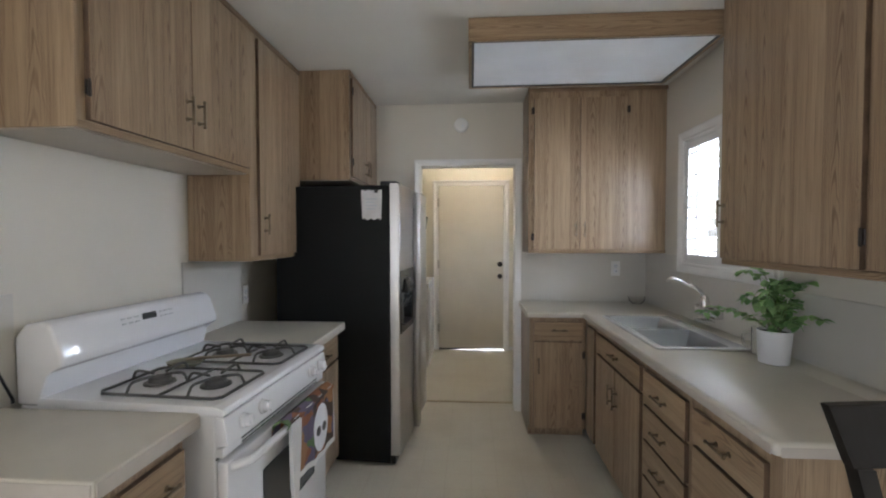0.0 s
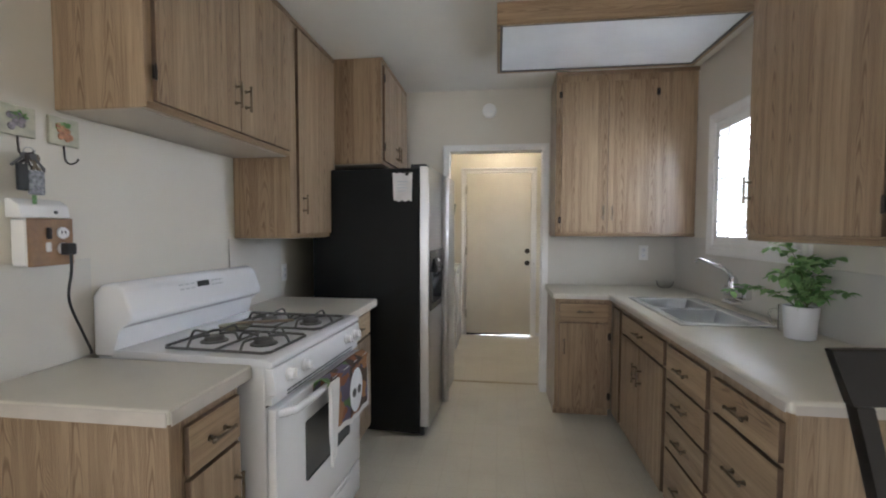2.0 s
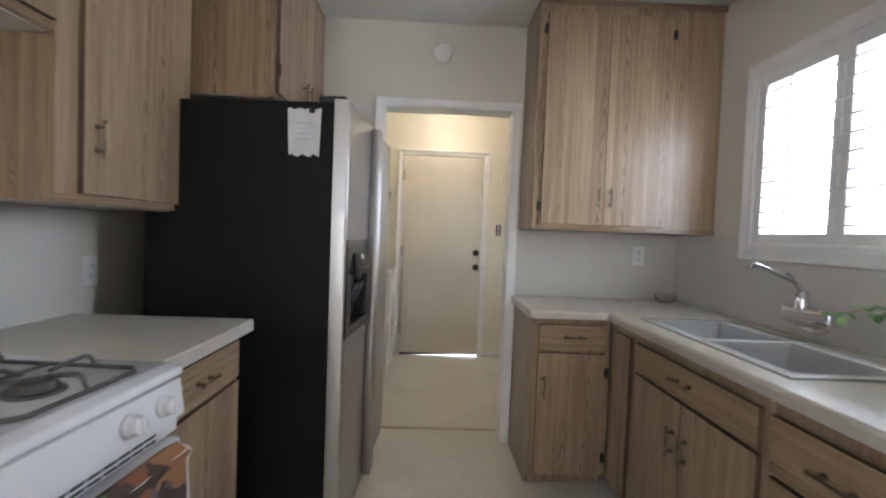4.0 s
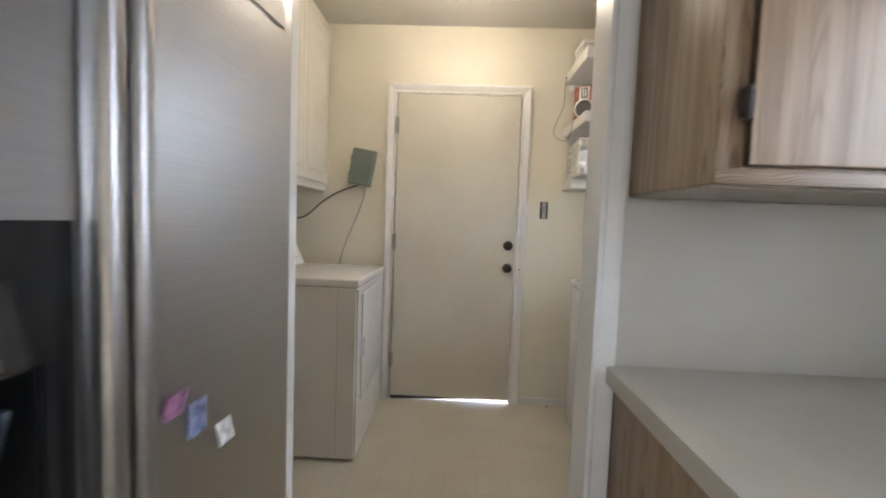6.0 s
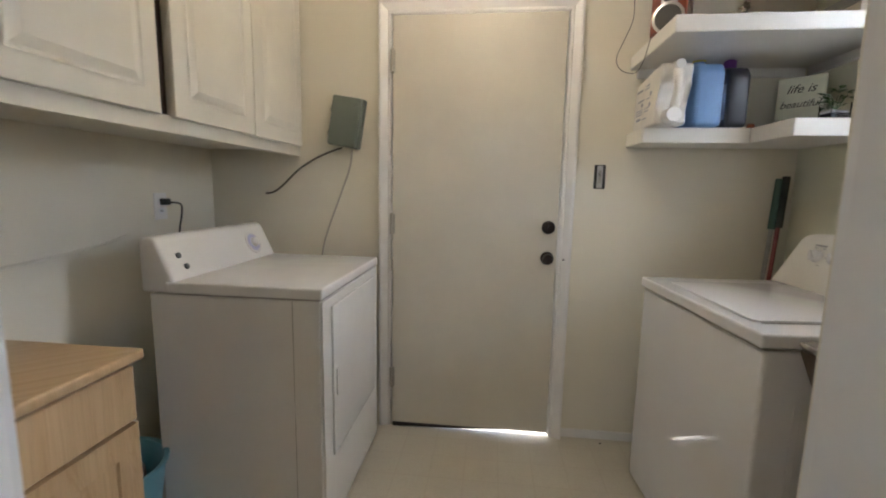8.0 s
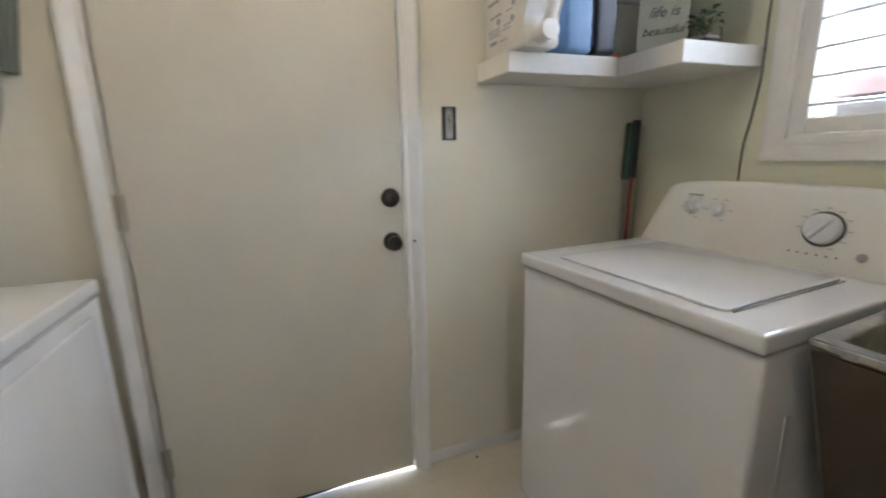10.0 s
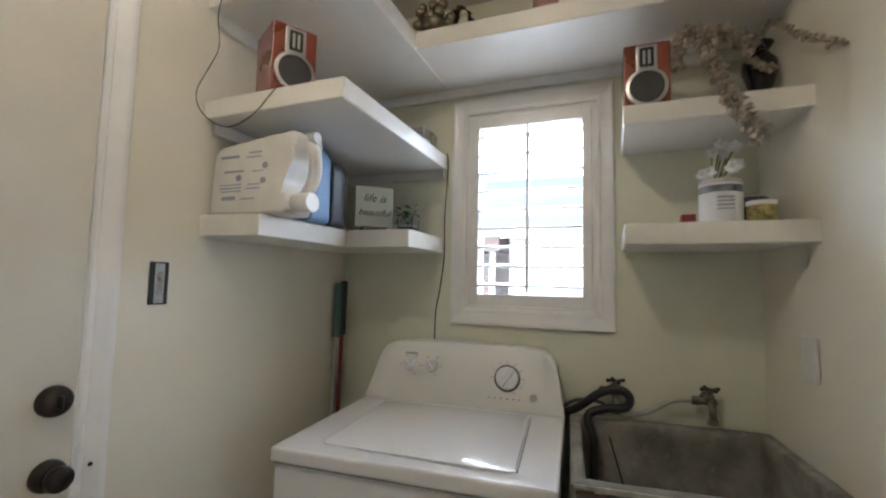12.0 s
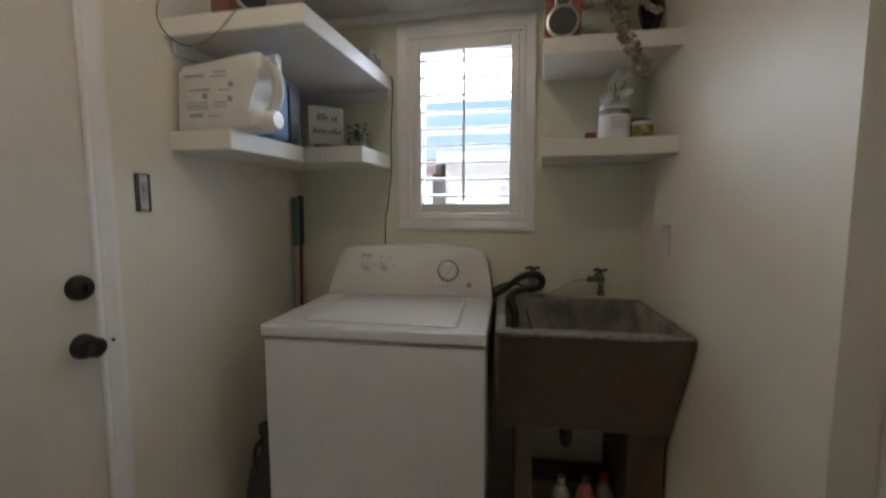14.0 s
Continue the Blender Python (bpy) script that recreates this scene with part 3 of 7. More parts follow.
UP = "oak upper cabinets"
LOW = "oak base cabinets"
cabinet("upper_cabinet", (-1.118, 1.05, 1.745), 90, 0.95, 0.332, 0.756, [
    ("door", 0.028, 0.489, 0.025, 0.715, 0.455, 0.175, 0.02),
    ("door", 0.491, 0.938, 0.025, 0.715, 0.525, 0.175, None)], "oak laminate two-door cabinet hung above the stove", UP, crown=True)
cabinet("upper_cabinet", (-1.118, 2.002, 1.305), 90, 0.625, 0.33, 1.193, [
    ("door", 0.075, 0.60, 0.025, 1.15, 0.12, 0.19, None)], "tall oak laminate cabinet hung beside the refrigerator", UP, crown=True)
cabinet("upper_cabinet", (-0.785, 2.63, 1.795), 90, 0.765, 0.66, 0.703, [
    ("door", 0.03, 0.385, 0.025, 0.66, 0.355, 0.12, 0.022),
    ("door", 0.388, 0.745, 0.025, 0.66, 0.418, 0.12, None)], "deep oak laminate cabinet above the refrigerator", UP, crown=True)
cabinet("upper_cabinet", (0.415, 3.065, 1.305), 0, 0.973, 0.334, 1.193, [
    ("door", 0.04, 0.366, 0.028, 1.115, 0.336, 0.17, 0.03),
    ("door", 0.368, 0.695, 0.028, 1.115, 0.398, 0.17, -0.702)], "oak laminate corner cabinet with two doors above the counter", UP, crown=True)
cabinet("upper_cabinet", (1.064, 1.79, 1.312), -90, 0.90, 0.324, 1.186, [
    ("door", 0.012, 0.665, 0.025, 1.14, 0.035, 0.21, 0.672),
    ("door", 0.69, 0.89, 0.025, 1.14, None, 0, None)], "oak laminate cabinet hung over the near counter end", UP, crown=True)

cabinet("base_cabinet", (-0.825, 0.76, 0), 90, 0.29, 0.622, 0.863, [
    ("drawer", 0.05, 0.275, 0.70, 0.835, 0.165, 0.765, None),
    ("door", 0.05, 0.275, 0.10, 0.685, 0.245, 0.55, None)], "narrow oak laminate base cabinet beside the stove", LOW, toe=0.075)
cabinet("base_cabinet", (-0.825, 1.88, 0), 90, 0.57, 0.622, 0.863, [
    ("drawer", 0.02, 0.55, 0.70, 0.835, 0.30, 0.765, None),
    ("door", 0.02, 0.55, 0.10, 0.685, 0.08, 0.55, None)], "oak laminate base cabinet between stove and refrigerator", LOW, toe=0.075)
cabinet("base_cabinet", (0.408, 2.92, 0), 0, 0.39, 0.478, 0.863, [
    ("drawer", 0.03, 0.362, 0.708, 0.832, 0.20, 0.775, None),
    ("door", 0.03, 0.362, 0.085, 0.692, 0.06, 0.53, 0.37)], "oak laminate base cabinet at the end of the counter", LOW, toe=0.075)
cabinet("base_cabinet", (0.802, 2.918, 0), -90, 0.99, 0.585, 0.863, [
    ("door", 0.08, 0.235, 0.085, 0.825, None, 0, None),
    ("drawer", 0.285, 0.98, 0.705, 0.822, 0.64, 0.765, None),
    ("door", 0.285, 0.631, 0.085, 0.692, 0.595, 0.54, None),
    ("door", 0.635, 0.98, 0.085, 0.692, 0.672, 0.54, None)], "oak laminate sink base cabinet with two doors", LOW, toe=0.075)
cabinet("base_cabinet", (0.802, 1.926, 0), -90, 0.43, 0.585, 0.863, [
    ("drawer", 0.03, 0.415, z0, z1, 0.22, (z0 + z1) / 2, None) for z0, z1 in ((0.67, 0.82), (0.512, 0.66), (0.345, 0.50), (0.085, 0.333))], "oak laminate base cabinet with four drawers", LOW, toe=0.075)
cabinet("base_cabinet", (0.802, 1.494, 0), -90, 0.455, 0.585, 0.863, [
    ("drawer", 0.035, 0.41, 0.70, 0.818, 0.22, 0.76, None),
    ("drawer", 0.035, 0.41, 0.085, 0.685, 0.22, 0.55, None)], "oak laminate base cabinet at the open counter end", LOW, toe=0.075)

# ---- countertops ----
ct0, ct1 = 0.865, 0.905
SINK = (0.88, 1.26, 1.955, 2.70)
bm = sheet(B(), [0.77, SINK[0], SINK[1], XR], [1.022, SINK[2], SINK[3], 2.885, YE], lambda p, q: not (SINK[0] < p < SINK[1] and SINK[2] < q < SINK[3]), ct0, ct1, "z")
sheet(bm, [0.385, 0.77], [2.885, YE], lambda p, q: True, ct0, ct1, "z")
bmesh.ops.remove_doubles(bm, verts=bm.verts, dist=0.0005)
bad = [f for f in bm.faces if abs(f.normal.x) > 0.9 and abs(f.calc_center_median().x - 0.77) < 0.001 and f.calc_center_median().y > 2.895]
bmesh.ops.delete(bm, geom=bad, context="FACES_ONLY")
es = [e for e in bm.edges if len(e.link_faces) == 2 and e.calc_face_angle() > 1.2 and all(v.co.y < YE - 0.01 and v.co.x < XR - 0.01 for v in e.verts) and not all(SINK[0] - 0.01 < v.co.x < SINK[1] + 0.01 and SINK[2] - 0.01 < v.co.y < SINK[3] + 0.01 for v in e.verts)]
bmesh.ops.bevel(bm, geom=es, offset=0.012, segments=3, affect="EDGES", profile=0.5)
ctop = thing("countertop", (0, 0, 0), 0, "L-shaped cream laminate countertop with a rolled edge", "countertop")
part("top", bm, COUNTER, ctop, "", True)
for lo, hi in (((0.7675, 1.036, ct0 + 0.001), (0.7698, 2.87, ct1 - 0.013)), ((0.784, 1.0195, ct0 + 0.001), (XR - 0.01, 1.0218, ct1 - 0.013)), ((0.40, 2.8825, ct0 + 0.001), (0.756, 2.8848, ct1 - 0.013))):
    part("edge_band", box(B(), lo, hi, 0.0006), EDGEBAND, ctop)
for y0, y1, x1 in ((0.748, 1.114, -0.812), (1.878, 2.478, -0.777)):
    ctop = thing("countertop", (0, 0, 0), 0, "short cream laminate countertop beside the stove", "countertop")
    part("top", box(B(), (XL, y0, ct0), (x1, y1, ct1), 0.006, 3), COUNTER, ctop, "", True)
    part("edge_band", box(B(), (x1 + 0.0002, y0 + 0.006, ct0 - 0.004), (x1 + 0.003, y1 - 0.006, ct1 - 0.007), 0.0006), EDGEBAND, ctop)
    part("edge_band", box(B(), (XL + 0.005, y0 - 0.003, ct0 - 0.004), (x1 - 0.006, y0 - 0.0002, ct1 - 0.007), 0.0006), EDGEBAND, ctop)
for nm, lo, hi in (("end", (0.405, YE - 0.008, ct1), (XR, YE, 1.30)), ("east", (XR - 0.008, 0.98, ct1), (XR, YE - 0.008, 1.19)), ("west", (XL, 1.95, ct1), (XL + 0.008, 2.50, 1.30)), ("stove", (XL, 0.45, ct1), (XL + 0.008, 1.15, 1.252))):
    solo("backsplash_" + nm, box(B(), lo, hi, 0.001), SPLASH, "smooth off-white laminate backsplash panel", "backsplash", kind="structure")
solo("backsplash_upper", box(B(), (XR - 0.008, 2.86, 1.19), (XR, YE - 0.008, 1.30), 0.001), SPLASH, "smooth off-white laminate backsplash panel by the window", "backsplash", kind="structure")

# ---- kitchen: light box, appliances ----
lb = thing("light_box", (-0.016, 2.03, 2.385), 0, "oak-framed ceiling light box with a frosted panel, switched off", "ceiling light")
W2, D2 = 1.225, 0.69
part("front_board", box(B(), (0, 0, 0), (W2, 0.018, 0.114), 0.002), OAK_ACROSS, lb)
part("back_board", box(B(), (0, D2 - 0.018, 0), (W2, D2, 0.114), 0.002), OAK_ACROSS, lb)
part("side_board", box(B(), (0, 0.018, 0), (0.018, D2 - 0.018, 0.114), 0.002), OAK_ACROSS, lb)
part("side_board", box(B(), (W2 - 0.018, 0.018, 0), (W2, D2 - 0.018, 0.114), 0.002), OAK_ACROSS, lb)
bm = B()
for a, c in (((0.018, 0.018), (W2 - 0.018, 0.03)), ((0.018, D2 - 0.03), (W2 - 0.018, D2 - 0.018)), ((0.018, 0.03), (0.03, D2 - 0.03)), ((W2 - 0.03, 0.03), (W2 - 0.018, D2 - 0.03))):
    box(bm, (a[0], a[1], 0.002), (c[0], c[1], 0.008))
part("retainer", bm, DARKGREY, lb)
part("diffuser", box(B(), (0.018, 0.018, 0.009), (W2 - 0.018, D2 - 0.018, 0.013)), FROST, lb, "frosted white panel")

smoke = thing("smoke_detector", (-0.08, YE - 0.002, 2.325), 0, "round white smoke detector on the wall above the doorway", "smoke detector")
part("body", lathe(B(), [(0.058, 0), (0.058, -0.016), (0.05, -0.026), (0.03, -0.03), (0, -0.031)], (0, 0, 0), 28, "y"), TRIM, smoke, "", True)
part("test_button", lathe(B(), [(0.009, -0.029), (0.009, -0.034), (0, -0.035)], (0.012, 0, -0.012), 12, "y"), PAPER, smoke)


def stove():
    r = thing("gas_stove", (-0.765, 1.104, 0), 86.5, "white freestanding gas stove with dark cast iron grates", "stove")
    w = 0.75
    part("body", box(B(), (0.002, 0.0, 0.03), (w - 0.002, 0.66, 0.90), 0.003), ENAMEL, r)
    bm = prism(B(), [(-0.028, 0.895), (-0.034, 0.905), (-0.028, 0.918), (0.0, 0.926), (0.60, 0.926), (0.60, 0.895)], "x", 0, w, 0.004)
    part("cooktop", bm, ENAMEL, r, "", True)
    bm = prism(B(), [(0.0, 0.892), (-0.03, 0.892), (-0.042, 0.808), (0.0, 0.80)], "x", 0.003, w - 0.003, 0.004)
    panel = part("control_panel", bm, ENAMEL, r, "", True)
    for x in (0.092, 0.20, 0.578, 0.676):
        bm = lathe(B(), [(0.0235, 0), (0.0235, -0.006), (0.019, -0.01), (0.0175, -0.026), (0.013, -0.029), (0, -0.0295)], (0, 0, 0), 24, "y")
        box(bm, (-0.0045, -0.034, -0.017), (0.0045, -0.024, 0.017), 0.002)
        k = part("knob", bm, ENAMEL, panel, "white burner knob", True)
        k.matrix_basis = pose(x, -0.0365, 0.85, -8, 0, 0)
    bm = prism(B(), [(0.58, 0.90), (0.575, 1.0), (0.54, 1.012), (0.51, 1.025), (0.506, 1.045), (0.535, 1.155), (0.553, 1.18), (0.585, 1.19), (0.64, 1.18), (0.675, 1.14), (0.675, 0.90)], "x", 0.0, w, 0.012, 3)
    for v in bm.verts:
        if v.co.z > 1.1:
            v.co.z -= 0.026 * abs(2 * v.co.x / w - 1) ** 3.5
    guard = part("backguard", bm, ENAMEL, r, "", True)
    disp = part("clock_display", box(B(), (-0.032, -0.002, -0.012), (0.032, 0.004, 0.012), 0.001), BLACK, guard, "small black clock display")
    disp.matrix_basis = pose(0.365, 0.5258, 1.122, -14.8, 0, 0)
    for dx in (-0.12, -0.09, -0.06, 0.06, 0.085, 0.11):
        for dz in (-0.012, 0.006):
            b = part("key_mark", box(B(), (-0.009, -0.0012, -0.003), (0.009, 0.002, 0.003)), plain("pale_grey_print", (0.55, 0.56, 0.58), 0.5), guard)
            b.matrix_basis = pose(0.365 + dx, 0.5258 + dz * 0.264, 1.122 + dz, -14.8, 0, 0)
    bm = box(B(), (0.008, -0.036, 0.205), (w - 0.008, -0.002, 0.755), 0.008, 2)
    door = part("oven_door", bm, ENAMEL, r, "", True)
    part("oven_window", box(B(), (0.20, -0.039, 0.40), (0.60, -0.0365, 0.63), 0.006, 2), plain("dark_oven_glass", (0.10, 0.105, 0.11), 0.06, vary=0.05, relief=0), door, "dark glass oven window")
    for i in range(16):
        for dz in (0, 0.012):
            part("vent_slot", box(B(), (0.10 + i * 0.036, -0.0262, 0.774 + dz), (0.13 + i * 0.036, -0.02, 0.779 + dz)), DARKGREY, r)
    bm = B()
    tube(bm, curve([(0.03, -0.034, 0.735), (0.05, -0.068, 0.74), (0.09, -0.08, 0.74), (w / 2, -0.085, 0.742), (w - 0.09, -0.08, 0.74), (w - 0.05, -0.068, 0.74), (w - 0.03, -0.034, 0.735)], 6), 0.014, 10)
    part("oven_handle", bm, ENAMEL, door, "", True)
    bm = box(B(), (0.008, -0.034, 0.045), (w - 0.008, -0.002, 0.195), 0.008, 2)
    dr = part("drawer", bm, ENAMEL, r, "", True)
    part("drawer_grip", box(B(), (0.15, -0.042, 0.168), (w - 0.15, -0.0345, 0.182), 0.003), ENAMEL, dr)
    part("vent_strip", prism(B(), [(-0.001, 0.769), (-0.024, 0.769), (-0.024, 0.7985), (-0.001, 0.7985)], "x", 0.006, w - 0.006, 0.002), ENAMEL, r)
    part("seam", box(B(), (0.004, -0.006, 0.7625), (w - 0.004, -0.001, 0.768)), DARKGREY, r)
    for gx in (0.04, 0.40):
        x0, x1, y0, y1 = gx, gx + 0.275, 0.011, 0.43
        g = B()
        z0, z1 = 0.934, 0.957
        ring = [(x0 + 0.02, y0, z0), (x1 - 0.02, y0, z0), (x1, y0 + 0.02, z0), (x1, y1 - 0.02, z0), (x1 - 0.02, y1, z0), (x0 + 0.02, y1, z0), (x0, y1 - 0.02, z0), (x0, y0 + 0.02, z0), (x0 + 0.02, y0, z0)]
        tube(g, ring, 0.0052, 6)
        xm, ym = (x0 + x1) / 2, (y0 + y1) / 2
        tube(g, [(x0, ym, z0), (x1, ym, z0)], 0.005, 6)
        for cy in ((y0 + ym) / 2, (ym + y1) / 2):
            for ang in range(0, 360, 90):
                a = radians(ang)
                ex, ey = (x1 - xm) * math.cos(a), ((ym - y0) / 2) * math.sin(a)
                px, py = xm + ex, cy + ey
                tube(g, curve([(px, py, z0), (xm + ex * 0.86, cy + ey * 0.86, z1 + 0.004), (xm + ex * 0.6, cy + ey * 0.6, z1 + 0.006), (xm + ex * 0.22, cy + ey * 0.22, z1)], 4), 0.005, 6)
        part("grate", g, IRON, r, "dark cast iron grate", True)
        for cy in ((y0 + ym) / 2, (ym + y1) / 2):
            bm = lathe(B(), [(0.05, 0.926), (0.048, 0.931), (0.036, 0.933), (0.034, 0.945), (0.031, 0.948), (0, 0.95)], (xm, cy, 0), 20)
            part("burner", bm, IRON, r, "grey burner cap", True)
    for x in (0.04, w - 0.04):
        for y in (0.04, 0.6):
            part("foot", lathe(B(), [(0.018, 0), (0.018, 0.02), (0.01, 0.03)], (x, y, 0), 10), BLACK, r)
    return r


stove()
sp = thing("spoon_rest", (-1.11, 1.475, 0.9265), 0, "olive ceramic spoon rest lying between the grates", "spoon rest")
bm = lathe(B(), [(0, 0), (0.03, 0.001), (0.045, 0.01), (0.05, 0.022), (0.046, 0.022), (0.04, 0.012), (0.02, 0.006), (0, 0.005)], (0, 0, 0), 24)
for v in bm.verts:
    v.co.x *= 1.35
part("bowl", bm, plain("olive_glaze", (0.30, 0.29, 0.22), 0.25, vary=0.1), sp, "", True)
part("spoon", tube(B(), [(0.0, 0.01, 0.026), (0.06, 0.02, 0.031), (0.25, 0.03, 0.044)], 0.006, 8), plain("worn_spoon_wood", (0.30, 0.24, 0.17), 0.6, vary=0.15), sp)


def printed(name):
    """Blotches of orange, purple, green and brown print on cotton."""
    m, nt, b = nodes_of(name)
    v = coords(nt, (1, 1, 1), False)
    vo = nt.nodes.new("ShaderNodeTexVoronoi")
    vo.inputs["Scale"].default_value = 15
    warp = nt.nodes.new("ShaderNodeVectorMath")
    warp.operation = "ADD"
    ns = nt.nodes.new("ShaderNodeTexNoise")
    ns.inputs["Scale"].default_value = 18
    nt.links.new(v, ns.inputs["Vector"])
    sc = nt.nodes.new("ShaderNodeVectorMath")
    sc.operation = "SCALE"
    sc.inputs["Scale"].default_value = 0.06
    nt.links.new(ns.outputs[1], sc.inputs[0])
    nt.links.new(v, warp.inputs[0])
    nt.links.new(sc.outputs[0], warp.inputs[1])
    nt.links.new(warp.outputs[0], vo.inputs["Vector"])
    sep = nt.nodes.new("ShaderNodeSeparateColor")
    nt.links.new(vo.outputs["Color"], sep.inputs[0])
    cr = nt.nodes.new("ShaderNodeValToRGB")
    cr.color_ramp.interpolation = "CONSTANT"
    for p, c in ((0.0, (0.24, 0.10, 0.05)), (0.25, (0.12, 0.10, 0.15)), (0.5, (0.07, 0.05, 0.04)), (0.68, (0.30, 0.15, 0.07)), (0.86, (0.10, 0.17, 0.07))):
        e = cr.color_ramp.elements.new(p)
        e.color = rgba(c)
    cr.color_ramp.elements.remove(cr.color_ramp.elements[0])
    nt.links.new(sep.outputs[0], cr.inputs[0])
    nt.links.new(cr.outputs[0], b.inputs["Base Color"])
    b.inputs["Roughness"].default_value = 0.9
    bump(nt, b, noise_node(nt, v, 300, 2), 0.3, 0.001)
    return m


def towel():
    t = thing("kitchen_towel", (-0.656, 1.373, 0.515), 86.5, "white-bordered printed kitchen towel hung over the oven handle", "towel")
    cotton = plain("white_cotton", (0.72, 0.71, 0.70), 0.9, vary=0.06, scale=10, fine=260, relief=0.4)

    def cloth(x0, x1, z0, z1, off, thick, mat, name, parent, nx=16, nz=14):
        bm = B()
        grid = []
        for k in (0, 1):
            layer = []
            for i in range(nx + 1):
                row = []
                for j in range(nz + 1):
                    x, z = x0 + (x1 - x0) * i / nx, z0 + (z1 - z0) * j / nz
                    y = off + 0.006 * math.sin(x * 26 + 0.6) * (1 - z / 0.32) + 0.004 * math.sin(x * 60 + z * 9) - k * thick
                    zz = z + (0.012 * math.sin(x * 17) if j == 0 else 0)
                    row.append(bm.verts.new((x, y, zz)))
                layer.append(row)
            grid.append(layer)
        for k in (0, 1):
            for i in range(nx):
                for j in range(nz):
                    bm.faces.new((grid[k][i][j], grid[k][i + 1][j], grid[k][i + 1][j + 1], grid[k][i][j + 1]))
        for i in range(nx):
            for j in (0, nz):
                bm.faces.new((grid[0][i][j], grid[0][i + 1][j], grid[1][i + 1][j], grid[1][i][j]))
        for j in range(nz):
            for i in (0, nx):
                bm.faces.new((grid[0][i][j], grid[0][i][j + 1], grid[1][i][j + 1], grid[1][i][j]))
        return part(name, bm, mat, parent, "", True)
    body = cloth(0.0, 0.385, 0.0, 0.255, -0.008, 0.004, cotton, "front_fall", t)
    cloth(0.045, 0.372, 0.025, 0.255, -0.0125, 0.0012, printed("towel_print"), "print", body)
    cloth(-0.02, 0.045, -0.08, 0.25, -0.014, 0.012, cotton, "folded_edge", t, 8)
    bm = prism(B(), [(-0.012, 0.235), (-0.02, 0.25), (0.012, 0.268), (0.044, 0.25), (0.05, 0.20), (0.046, 0.20), (0.04, 0.246), (0.012, 0.262), (-0.014, 0.248), (-0.008, 0.235)], "x", -0.03, 0.385)
    part("top_fold", bm, printed("towel_print_fold"), t, "", True)
    oval = lathe(B(), [(0, -0.0022), (0.064, -0.0018), (0.07, 0)], (0, 0, 0), 28, "y")
    for v in oval.verts:
        v.co.z *= 1.3 if v.co.z > 0 else 1.45
    o = part("oval_motif", oval, PAPER, body, "plain white oval print")
    o.matrix_basis = pose(0.235, -0.021, 0.135)
    for dx in (-0.027, 0.027):
        s = part("motif_spot", lathe(B(), [(0, -0.0026), (0.019, -0.0024), (0.02, 0)], (0, 0, 0), 16, "y"), BLACK, body)
        s.matrix_basis = pose(0.235 + dx, -0.0225, 0.125)


towel()


